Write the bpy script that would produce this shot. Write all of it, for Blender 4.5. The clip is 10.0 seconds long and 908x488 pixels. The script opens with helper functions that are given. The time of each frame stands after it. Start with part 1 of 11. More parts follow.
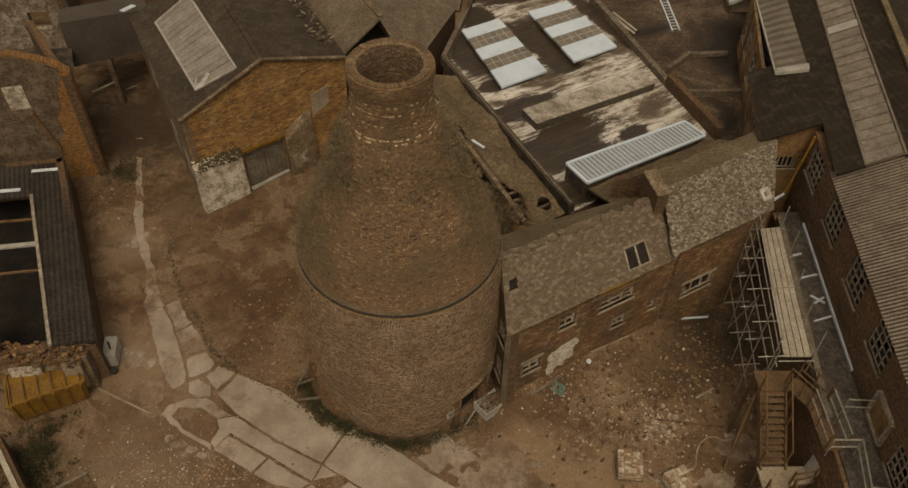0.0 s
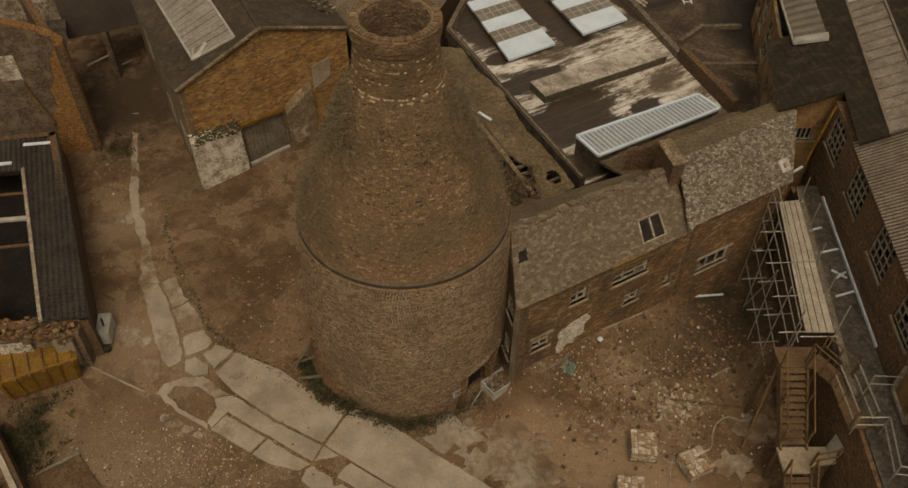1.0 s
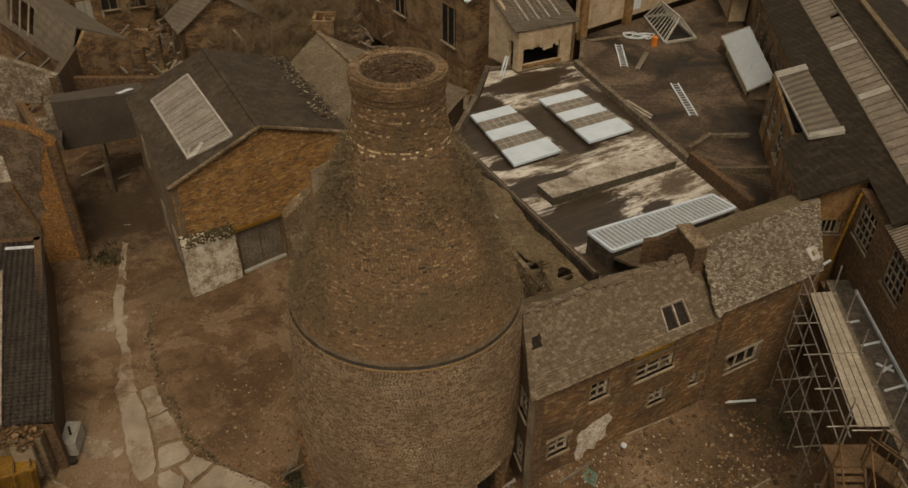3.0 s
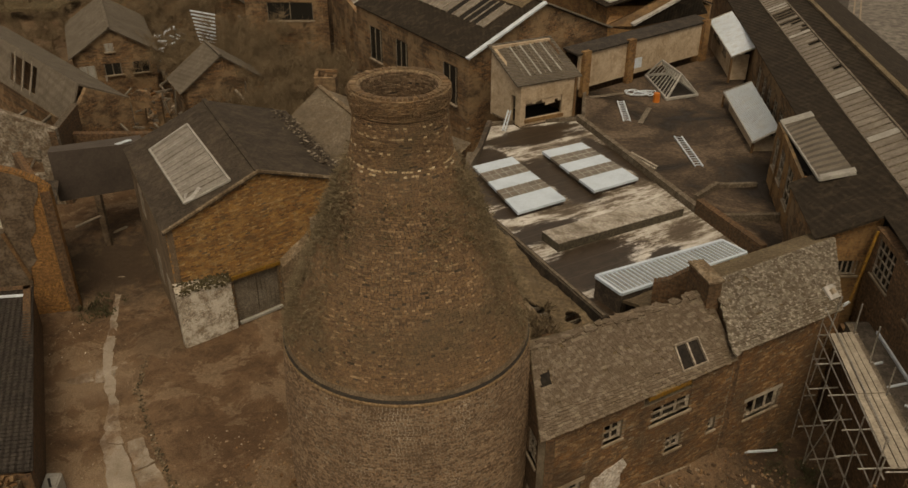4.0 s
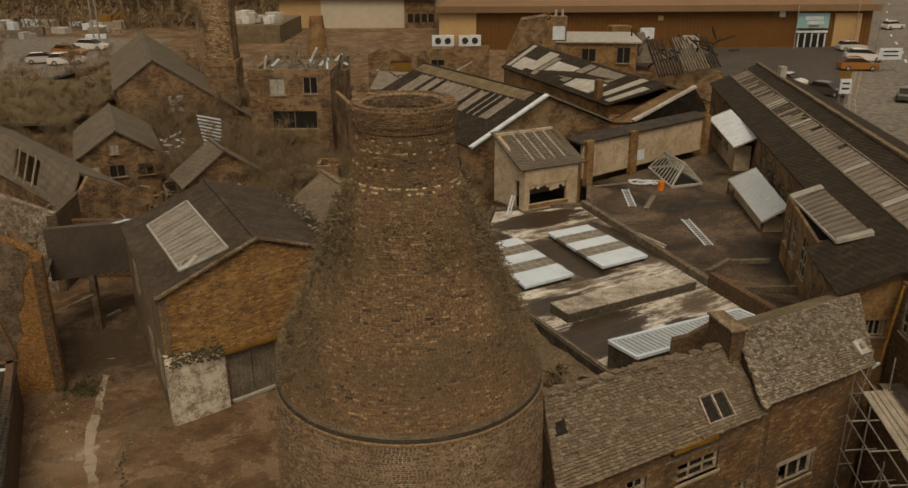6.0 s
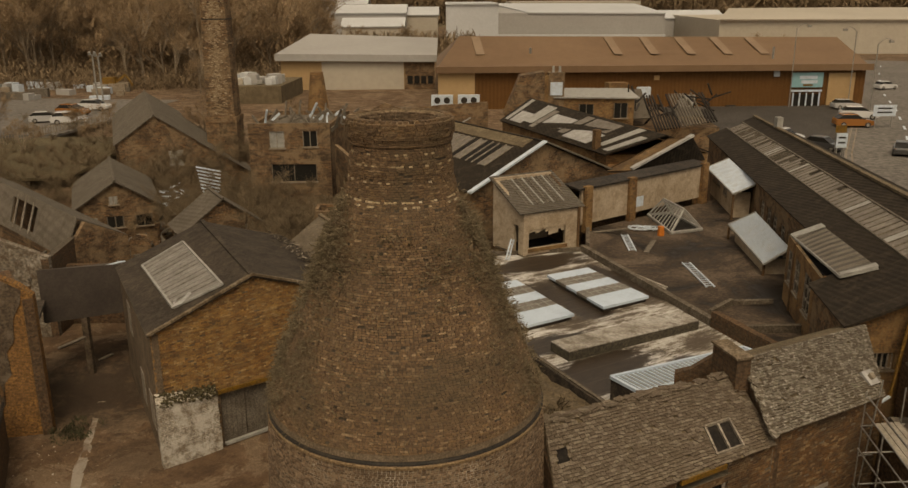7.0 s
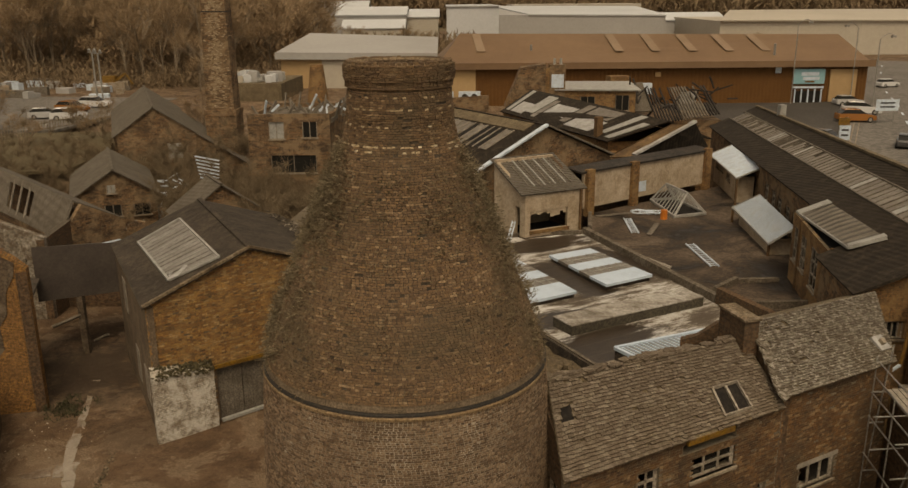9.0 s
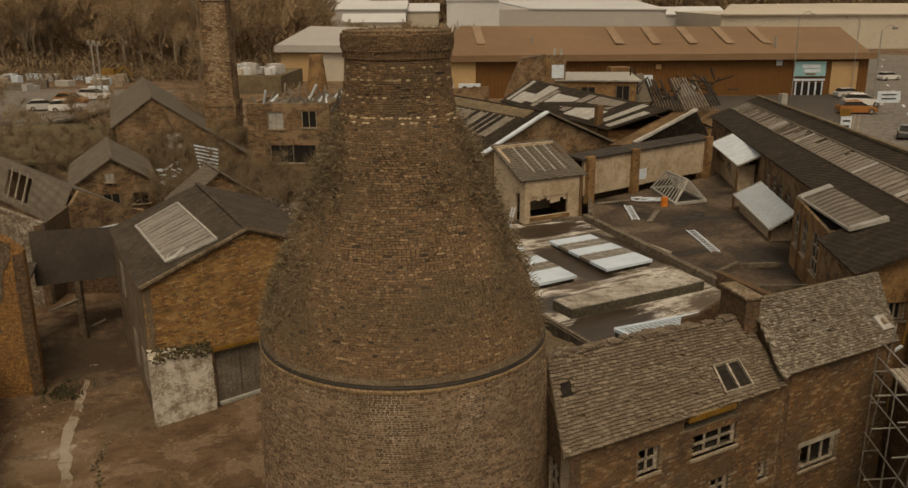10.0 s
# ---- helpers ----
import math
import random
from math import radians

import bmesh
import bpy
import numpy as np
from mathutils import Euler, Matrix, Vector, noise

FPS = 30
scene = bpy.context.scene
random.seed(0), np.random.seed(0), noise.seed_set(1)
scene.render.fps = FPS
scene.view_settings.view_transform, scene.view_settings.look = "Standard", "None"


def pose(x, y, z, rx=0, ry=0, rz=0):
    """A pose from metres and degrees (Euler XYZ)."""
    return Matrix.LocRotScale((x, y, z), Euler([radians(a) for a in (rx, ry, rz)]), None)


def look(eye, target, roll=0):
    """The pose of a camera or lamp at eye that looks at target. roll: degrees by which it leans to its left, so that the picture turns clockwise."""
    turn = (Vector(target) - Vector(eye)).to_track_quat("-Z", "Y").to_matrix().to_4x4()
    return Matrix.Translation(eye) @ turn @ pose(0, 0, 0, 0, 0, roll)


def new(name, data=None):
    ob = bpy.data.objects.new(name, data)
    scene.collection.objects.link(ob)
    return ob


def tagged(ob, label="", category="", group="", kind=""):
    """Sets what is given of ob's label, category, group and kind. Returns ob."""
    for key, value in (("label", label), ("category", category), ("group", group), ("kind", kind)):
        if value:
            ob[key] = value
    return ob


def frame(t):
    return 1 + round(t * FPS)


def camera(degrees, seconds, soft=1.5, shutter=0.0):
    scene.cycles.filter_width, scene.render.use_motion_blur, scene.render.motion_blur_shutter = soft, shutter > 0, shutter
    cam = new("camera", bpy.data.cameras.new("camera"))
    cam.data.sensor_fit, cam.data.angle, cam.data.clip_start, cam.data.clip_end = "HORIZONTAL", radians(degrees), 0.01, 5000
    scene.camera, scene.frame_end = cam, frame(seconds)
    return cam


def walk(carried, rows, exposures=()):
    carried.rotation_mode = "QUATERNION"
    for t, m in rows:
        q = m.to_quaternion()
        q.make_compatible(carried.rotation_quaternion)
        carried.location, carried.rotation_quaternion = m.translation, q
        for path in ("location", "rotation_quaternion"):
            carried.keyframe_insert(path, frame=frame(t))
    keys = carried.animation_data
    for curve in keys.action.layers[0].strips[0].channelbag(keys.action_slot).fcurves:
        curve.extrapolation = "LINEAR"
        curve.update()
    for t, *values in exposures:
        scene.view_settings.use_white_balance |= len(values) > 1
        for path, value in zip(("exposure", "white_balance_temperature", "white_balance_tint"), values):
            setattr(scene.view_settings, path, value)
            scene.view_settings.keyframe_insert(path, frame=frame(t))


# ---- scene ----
# The camera sinks almost straight down in front of the kiln while it tilts up.
cam = camera(56.42, 10.0)
# the picture is graded warm throughout
EXPOSURE, KELVIN, TINT = -0.12, 9600, 12
# seconds, x, y, z, pitch, roll, yaw
PATH = [
    (0, -0.000, 0.000, 29.768, -46.508, 0.739, -1.061),
    (0.5, -0.100, 0.142, 29.124, -46.609, 0.731, -0.989),
    (1, -0.176, 0.281, 28.232, -46.870, 0.712, -0.926),
    (1.5, -0.203, 0.455, 27.196, -47.212, 0.671, -0.862),
    (2, -0.252, 0.498, 26.222, -44.698, 0.574, -0.818),
    (2.5, -0.287, 0.332, 25.360, -39.867, 0.448, -0.763),
    (3, -0.315, 0.209, 24.460, -35.523, 0.318, -0.700),
    (4.5, -0.414, 0.372, 21.658, -27.817, -0.048, -0.528),
    (5, -0.453, 0.385, 20.901, -25.450, -0.138, -0.491),
    (5.5, -0.494, 0.397, 20.213, -23.171, -0.224, -0.462),
    (6, -0.506, 0.304, 19.436, -20.915, -0.282, -0.458),
    (7.5, -0.425, 0.374, 17.705, -15.684, -0.411, -0.506),
    (8, -0.424, 0.421, 17.363, -15.805, -0.406, -0.488),
    (8.5, -0.442, 0.489, 17.024, -15.944, -0.419, -0.465),
    (9, -0.452, 0.526, 16.663, -16.110, -0.439, -0.450),
    (9.5, -0.442, 0.558, 16.344, -16.287, -0.438, -0.422),
    (10, -0.419, 0.574, 16.070, -16.367, -0.411, -0.435),
]
walk(cam, [(t, pose(x, y, z, 90 + pitch, 0, yaw) @ pose(0, 0, 0, 0, 0, roll)) for t, x, y, z, pitch, roll, yaw in PATH], [(0, EXPOSURE - 0.03, KELVIN, TINT), (5, EXPOSURE + 0.03, KELVIN, TINT), (10, EXPOSURE + 0.09, KELVIN, TINT)])

# ---- light: a bright overcast sky, the picture graded warm and dark ----
world = bpy.data.worlds.new("world")
scene.world = world
world.use_nodes = True
wn = world.node_tree.nodes
wl = world.node_tree.links
sky = wn.new("ShaderNodeTexSky")
sky.sky_type = "NISHITA"
sky.sun_disc = False
sky.sun_elevation = radians(60)
sky.sun_rotation = radians(178)
sky.dust_density = 5.0
sky.air_density = 1.0
grey = wn.new("ShaderNodeHueSaturation")
grey.inputs["Saturation"].default_value = 0.25
wl.new(sky.outputs[0], grey.inputs["Color"])
wl.new(grey.outputs[0], wn["Background"].inputs[0])
wn["Background"].inputs[1].default_value = 0.12
sun = new("sun", bpy.data.lights.new("sun", "SUN"))
sun.data.energy, sun.data.angle, sun.data.color = 0.9, radians(25), (1.0, 0.93, 0.84)
sun.matrix_world = look((1, -21.5, 38), (0, 0, 0))


# ---- node helpers ----
def mat_new(name):
    m = bpy.data.materials.new(name)
    m.use_nodes = True
    return m, m.node_tree.nodes, m.node_tree.links, m.node_tree.nodes["Principled BSDF"]


def tex_noise(n, l, scale, detail=6.0, rough=0.6, vec=None, dist=0.0):
    t = n.new("ShaderNodeTexNoise")
    t.inputs["Scale"].default_value, t.inputs["Detail"].default_value = scale, detail
    t.inputs["Roughness"].default_value, t.inputs["Distortion"].default_value = rough, dist
    if vec is not None:
        l.new(vec, t.inputs["Vector"])
    return t.outputs["Fac"]


def ramp(n, l, fac, stops):
    r = n.new("ShaderNodeValToRGB")
    e = r.color_ramp.elements
    while len(e) < len(stops):
        e.new(0.5)
    for k, (pos, col) in enumerate(stops):
        e[k].position = pos
        e[k].color = (*col, 1) if isinstance(col, tuple) else (col, col, col, 1)
    l.new(fac, r.inputs["Fac"])
    return r.outputs["Color"]


def mixc(n, l, fac, a, b, mode="MIX"):
    m = n.new("ShaderNodeMix")
    m.data_type, m.blend_type = "RGBA", mode
    for sock, v in ((m.inputs[0], fac), (m.inputs[6], a), (m.inputs[7], b)):
        if isinstance(v, bpy.types.NodeSocket):
            l.new(v, sock)
        elif isinstance(v, tuple):
            sock.default_value = (*v, 1)
        else:
            sock.default_value = v
    return m.outputs[2]


def bump(n, l, bsdf, height, strength=0.5, dist=0.02):
    b = n.new("ShaderNodeBump")
    b.inputs["Strength"].default_value, b.inputs["Distance"].default_value = strength, dist
    l.new(height, b.inputs["Height"])
    l.new(b.outputs[0], bsdf.inputs["Normal"])


def coords(n, kind="Object"):
    return n.new("ShaderNodeTexCoord").outputs[kind]


def rough_mat(name, low, mid, high, scale=1.0, fine=14.0, rough=0.9, relief=0.5, stain=None, stain_amount=0.5, metal=0.0, grainy=1.0):
    """A weathered surface: broad stains, fine grain and relief."""
    m, n, l, p = mat_new(name)
    c = coords(n)
    broad = tex_noise(n, l, scale, 8, 0.68, c, 0.1)
    grain = tex_noise(n, l, fine, 8, 0.7, c)
    col = ramp(n, l, broad, [(0.3, low), (0.5, mid), (0.7, high)])
    col = mixc(n, l, 0.75 * grainy, col, ramp(n, l, grain, [(0.39, 0.28), (0.61, 1.18)]), "MULTIPLY")
    if stain:
        s = ramp(n, l, tex_noise(n, l, scale * 2.7, 9, 0.75, c, 0.1), [(0.49, 0.0), (0.58, stain_amount)])
        col = mixc(n, l, s, col, stain)
    l.new(col, p.inputs["Base Color"])
    p.inputs["Roughness"].default_value, p.inputs["Metallic"].default_value = rough, metal
    p.inputs["Specular IOR Level"].default_value = 0.3
    bump(n, l, p, grain, relief, 0.03)
    return m


def piece_mat(name, colours, per_object=False, rough=0.92, moss=None, moss_amount=0.5, moss_scale=0.8, soot=None, streak=1.0, soot_amount=0.65, speckle=None, grainy=0.7):
    """Bricks, slates and stones: each piece its own tone, with broad growth or soot over all."""
    m, n, l, p = mat_new(name)
    if per_object:
        rnd = n.new("ShaderNodeObjectInfo").outputs["Random"]
    else:
        rnd = n.new("ShaderNodeNewGeometry").outputs["Random Per Island"]
    pos = n.new("ShaderNodeNewGeometry").outputs["Position"]
    k = len(colours)
    col = ramp(n, l, rnd, [((i + 0.5) / k, c) for i, c in enumerate(colours)])
    grain = tex_noise(n, l, 22, 7, 0.7, pos)
    col = mixc(n, l, grainy, col, ramp(n, l, grain, [(0.39, 0.35), (0.61, 1.2)]), "MULTIPLY")
    if soot:
        drawn = n.new("ShaderNodeMapping")
        drawn.inputs["Scale"].default_value = (1, 1, streak)
        l.new(pos, drawn.inputs[0])
        f = ramp(n, l, tex_noise(n, l, 0.45, 6, 0.7, drawn.outputs[0], 0.6), [(0.42, 0.0), (0.62, soot_amount)])
        col = mixc(n, l, f, col, soot)
    if moss:
        f = ramp(n, l, tex_noise(n, l, moss_scale, 8, 0.72, pos, 0.5), [(0.5, 0.0), (0.68, moss_amount)])
        col = mixc(n, l, f, col, moss)
    if speckle:
        f = ramp(n, l, tex_noise(n, l, 9, 5, 0.7, pos), [(0.54, 0.0), (0.62, 0.75)])
        col = mixc(n, l, f, col, speckle)
    l.new(col, p.inputs["Base Color"])
    p.inputs["Roughness"].default_value = rough
    p.inputs["Specular IOR Level"].default_value = 0.25
    bump(n, l, p, grain, 0.6, 0.02)
    return m


def brick_mat(name, c1, c2, mortar, size=0.225, course=0.075, soot=None, soot_amount=0.6, pale=None, pale_amount=0.8, scale=0.35, axis=0.0):
    """Far brickwork: courses laid by the upright and the level direction along the wall."""
    m, n, l, p = mat_new(name)
    geo = n.new("ShaderNodeNewGeometry")
    sep = n.new("ShaderNodeSeparateXYZ")
    l.new(geo.outputs["Position"], sep.inputs[0])
    dot = n.new("ShaderNodeVectorMath")
    dot.operation = "DOT_PRODUCT"
    l.new(geo.outputs["Position"], dot.inputs[0])
    dot.inputs[1].default_value = (math.cos(radians(axis)) + 0.45 * -math.sin(radians(axis)), math.sin(radians(axis)) + 0.45 * math.cos(radians(axis)), 0)
    comb = n.new("ShaderNodeCombineXYZ")
    l.new(dot.outputs["Value"], comb.inputs[0])
    l.new(sep.outputs[2], comb.inputs[1])
    b = n.new("ShaderNodeTexBrick")
    l.new(comb.outputs[0], b.inputs["Vector"])
    b.inputs["Scale"].default_value = 1.0
    b.inputs["Brick Width"].default_value, b.inputs["Row Height"].default_value = size, course
    b.inputs["Mortar Size"].default_value = 0.008
    b.inputs["Color1"].default_value, b.inputs["Color2"].default_value, b.inputs["Mortar"].default_value = (*c1, 1), (*c2, 1), (*mortar, 1)
    grain = tex_noise(n, l, 9, 8, 0.7, geo.outputs["Position"])
    col = mixc(n, l, 0.8, b.outputs["Color"], ramp(n, l, grain, [(0.39, 0.32), (0.61, 1.25)]), "MULTIPLY")
    band = n.new("ShaderNodeMapping")
    band.inputs["Scale"].default_value = (0.6, 0.6, 3.2)
    l.new(geo.outputs["Position"], band.inputs[0])
    if soot:
        f = ramp(n, l, tex_noise(n, l, scale, 7, 0.7, band.outputs[0], 0.7), [(0.42, 0.0), (0.66, soot_amount)])
        col = mixc(n, l, f, col, soot)
    if pale:
        f = ramp(n, l, tex_noise(n, l, scale * 2.2, 7, 0.7, geo.outputs["Position"], 0.4), [(0.46, 0.0), (0.58, pale_amount)])
        col = mixc(n, l, f, col, pale)
    l.new(col, p.inputs["Base Color"])
    p.inputs["Roughness"].default_value = 0.93
    p.inputs["Specular IOR Level"].default_value = 0.2
    bump(n, l, p, b.outputs["Fac"], -0.5, 0.012)
    return m


def corrugated_mat(name, low, high, direction, pitch=0.15, rust=None, rust_amount=0.5, rough=0.7, metal=0.0, relief=0.9):
    """Sheet with a wave along the level direction given in degrees."""
    m, n, l, p = mat_new(name)
    pos = n.new("ShaderNodeNewGeometry").outputs["Position"]
    dot = n.new("ShaderNodeVectorMath")
    dot.operation = "DOT_PRODUCT"
    l.new(pos, dot.inputs[0])
    dot.inputs[1].default_value = (math.cos(radians(direction)) * 2 * math.pi / pitch, math.sin(radians(direction)) * 2 * math.pi / pitch, 0)
    s = n.new("ShaderNodeMath")
    s.operation = "SINE"
    l.new(dot.outputs["Value"], s.inputs[0])
    broad = tex_noise(n, l, 0.7, 7, 0.7, pos, 0.5)
    col = ramp(n, l, broad, [(0.3, low), (0.7, high)])
    grain = tex_noise(n, l, 18, 6, 0.7, pos)
    col = mixc(n, l, 0.6, col, ramp(n, l, grain, [(0.39, 0.35), (0.61, 1.15)]), "MULTIPLY")
    if rust:
        f = ramp(n, l, tex_noise(n, l, 1.6, 8, 0.75, pos, 0.6), [(0.5, 0.0), (0.62, rust_amount)])
        col = mixc(n, l, f, col, rust)
    l.new(col, p.inputs["Base Color"])
    p.inputs["Roughness"].default_value, p.inputs["Metallic"].default_value = rough, metal
    p.inputs["Specular IOR Level"].default_value = 0.2
    bump(n, l, p, s.outputs[0], relief, pitch * 0.25)
    return m


BROWNS = [(0.15, 0.094, 0.054), (0.185, 0.117, 0.066), (0.165, 0.106, 0.063), (0.21, 0.135, 0.076), (0.14, 0.091, 0.057), (0.19, 0.125, 0.075), (0.32, 0.225, 0.137), (0.10, 0.064, 0.039), (0.16, 0.103, 0.061), (0.20, 0.13, 0.076), (0.215, 0.135, 0.07), (0.125, 0.082, 0.052)]
DULLS = [(0.12, 0.078, 0.048), (0.27, 0.182, 0.115), (0.17, 0.113, 0.07), (0.36, 0.262, 0.178), (0.085, 0.056, 0.036), (0.24, 0.165, 0.107), (0.30, 0.21, 0.14), (0.14, 0.095, 0.062)]
ORANGES = [(0.16, 0.082, 0.036), (0.20, 0.105, 0.044), (0.13, 0.072, 0.038), (0.25, 0.14, 0.062), (0.10, 0.058, 0.034), (0.18, 0.115, 0.066), (0.30, 0.20, 0.11)]
MOSS = (0.085, 0.07, 0.044)
M_kiln = piece_mat("kiln_brick", BROWNS, moss=MOSS, moss_amount=0.55, moss_scale=0.45, soot=(0.095, 0.064, 0.039), soot_amount=0.45, grainy=0.65)
M_kiln_ob = piece_mat("kiln_brick_single", BROWNS, True, moss=MOSS, moss_amount=0.65, moss_scale=0.45, soot=(0.085, 0.06, 0.038), soot_amount=0.5)
M_kiln_low = piece_mat("kiln_lower_brick", DULLS, moss=(0.10, 0.082, 0.058), moss_amount=0.35, soot=(0.09, 0.06, 0.039), soot_amount=0.5, grainy=0.75)
M_pale = piece_mat("pale_header_brick", [(0.42, 0.33, 0.22), (0.36, 0.27, 0.16), (0.50, 0.42, 0.30)])
M_mortar = rough_mat("mortar", (0.045, 0.034, 0.023), (0.07, 0.055, 0.039), (0.14, 0.114, 0.084), 1.2, 30)
M_mortar_low = rough_mat("mortar_lower", (0.11, 0.086, 0.061), (0.27, 0.225, 0.168), (0.56, 0.495, 0.405), 0.8, 30)
M_mortar_mid = rough_mat("cottage_mortar", (0.12, 0.095, 0.068), (0.20, 0.165, 0.12), (0.30, 0.255, 0.19), 0.8, 30)
M_waist = rough_mat("waist_mortar", (0.10, 0.075, 0.05), (0.15, 0.112, 0.075), (0.20, 0.152, 0.105), 2.0, 22, 0.95, 0.8)
M_edge = rough_mat("worn_brick_edge", (0.19, 0.125, 0.07), (0.27, 0.185, 0.105), (0.33, 0.24, 0.15), 2.5, 20, 0.95, 0.8)
M_soot = rough_mat("soot_brick", (0.04, 0.033, 0.027), (0.08, 0.065, 0.05), (0.13, 0.105, 0.08), 3, 20)
M_iron = rough_mat("iron_band", (0.015, 0.013, 0.012), (0.03, 0.025, 0.02), (0.06, 0.045, 0.03), 3, 30, 0.7)
M_cap = rough_mat("kiln_cap", (0.14, 0.098, 0.06), (0.21, 0.15, 0.092), (0.27, 0.20, 0.13), 2.5, 12)
M_orange = brick_mat("orange_brick", (0.27, 0.14, 0.055), (0.15, 0.08, 0.038), (0.12, 0.09, 0.06), axis=35.5, soot=(0.09, 0.055, 0.03), soot_amount=0.75, pale=(0.30, 0.19, 0.09), pale_amount=0.5)
M_cott = piece_mat("cottage_brick", ORANGES, soot=(0.05, 0.034, 0.022), soot_amount=0.8, moss=(0.075, 0.06, 0.04), moss_amount=0.6)
M_cott_single = piece_mat("cottage_brick_single", ORANGES, True, soot=(0.05, 0.034, 0.022), soot_amount=0.8, moss=(0.075, 0.06, 0.04), moss_amount=0.6)
M_brick = brick_mat("brown_brick", (0.15, 0.085, 0.045), (0.10, 0.06, 0.035), (0.10, 0.08, 0.06), axis=10, soot=(0.06, 0.045, 0.03))
M_brick_far = brick_mat("far_brick", (0.24, 0.135, 0.066), (0.085, 0.053, 0.032), (0.19, 0.15, 0.11), axis=20, soot=(0.05, 0.036, 0.024), soot_amount=0.85, pale=(0.27, 0.19, 0.115), pale_amount=0.55, size=0.4, course=0.13)
M_barn = piece_mat("barn_brick", [(0.36, 0.19, 0.065), (0.24, 0.12, 0.045), (0.42, 0.25, 0.09), (0.13, 0.075, 0.04), (0.30, 0.155, 0.055), (0.20, 0.11, 0.05), (0.46, 0.31, 0.15), (0.33, 0.17, 0.06)], soot=(0.065, 0.04, 0.024), streak=8.0, soot_amount=0.5, moss=(0.42, 0.26, 0.11), moss_amount=0.45)
M_barn_joint = rough_mat("barn_mortar", (0.10, 0.07, 0.045), (0.16, 0.115, 0.075), (0.24, 0.18, 0.12), 1.0, 20)
M_barn_roof = rough_mat("worn_dark_roof", (0.026, 0.019, 0.013), (0.045, 0.034, 0.024), (0.066, 0.05, 0.036), 0.8, 12, 0.92, 0.8, (0.10, 0.079, 0.056), 0.35)
M_ruin = rough_mat("flaking_limewash", (0.11, 0.082, 0.055), (0.24, 0.205, 0.16), (0.46, 0.42, 0.365), 1.1, 8, 0.95, 0.9, (0.10, 0.07, 0.045), 0.9)
M_brick_mill = brick_mat("mill_brick", (0.22, 0.128, 0.068), (0.135, 0.081, 0.047), (0.135, 0.104, 0.075), axis=-87, soot=(0.045, 0.033, 0.024))
M_worn = rough_mat("worn_masonry", (0.10, 0.07, 0.045), (0.19, 0.14, 0.09), (0.34, 0.28, 0.21), 1.3, 10, 0.95, 1.0, (0.085, 0.06, 0.035), 0.7)
M_lime_brick = brick_mat("limewashed_courses", (0.52, 0.485, 0.42), (0.38, 0.345, 0.285), (0.26, 0.215, 0.16), axis=35.5, soot=(0.15, 0.105, 0.065), soot_amount=0.8, pale=(0.60, 0.57, 0.51), pale_amount=0.6, scale=0.8)
M_lime_fresh = rough_mat("flaking_white_wash", (0.34, 0.31, 0.27), (0.52, 0.49, 0.44), (0.62, 0.60, 0.55), 1.4, 12, 0.9, 0.6, (0.22, 0.16, 0.11), 0.6)
M_lime = rough_mat("limewashed_brick", (0.22, 0.19, 0.15), (0.45, 0.415, 0.355), (0.60, 0.565, 0.50), 0.9, 9, 0.95, 0.8, (0.15, 0.105, 0.068), 0.85)
M_slate = piece_mat("slate", [(0.108, 0.082, 0.059), (0.135, 0.104, 0.075), (0.12, 0.092, 0.067), (0.15, 0.118, 0.087), (0.215, 0.176, 0.135), (0.125, 0.096, 0.07)], moss=(0.10, 0.078, 0.048), moss_amount=0.35, speckle=(0.20, 0.165, 0.12), grainy=0.55)
M_slate_ob = piece_mat("slate_single", [(0.108, 0.082, 0.059), (0.135, 0.104, 0.075), (0.12, 0.092, 0.067), (0.15, 0.118, 0.087), (0.215, 0.176, 0.135), (0.125, 0.096, 0.07)], True, moss=(0.10, 0.078, 0.048), moss_amount=0.35, speckle=(0.20, 0.165, 0.12), grainy=0.55)
M_slate_pale = piece_mat("lichened_slate", [(0.10, 0.081, 0.059), (0.14, 0.117, 0.088), (0.20, 0.176, 0.14), (0.12, 0.098, 0.073), (0.26, 0.232, 0.19), (0.105, 0.085, 0.062)], moss=(0.085, 0.066, 0.043), moss_amount=0.75, moss_scale=0.4, speckle=(0.42, 0.39, 0.34), grainy=0.55)
M_slate_pale_ob = piece_mat("lichened_slate_single", [(0.10, 0.081, 0.059), (0.14, 0.117, 0.088), (0.20, 0.176, 0.14), (0.12, 0.098, 0.073), (0.26, 0.232, 0.19), (0.105, 0.085, 0.062)], True, moss=(0.085, 0.066, 0.043), moss_amount=0.75, moss_scale=0.4, speckle=(0.42, 0.39, 0.34), grainy=0.55)
M_moss_roof = rough_mat("mossy_roof", (0.10, 0.075, 0.045), (0.155, 0.118, 0.072), (0.21, 0.165, 0.105), 0.8, 9, 0.95, 0.9)
M_moss_grey = rough_mat("grey_mossy_roof", (0.095, 0.075, 0.052), (0.14, 0.112, 0.08), (0.19, 0.155, 0.115), 0.9, 10, 0.95, 0.9, (0.09, 0.066, 0.04), 0.5)
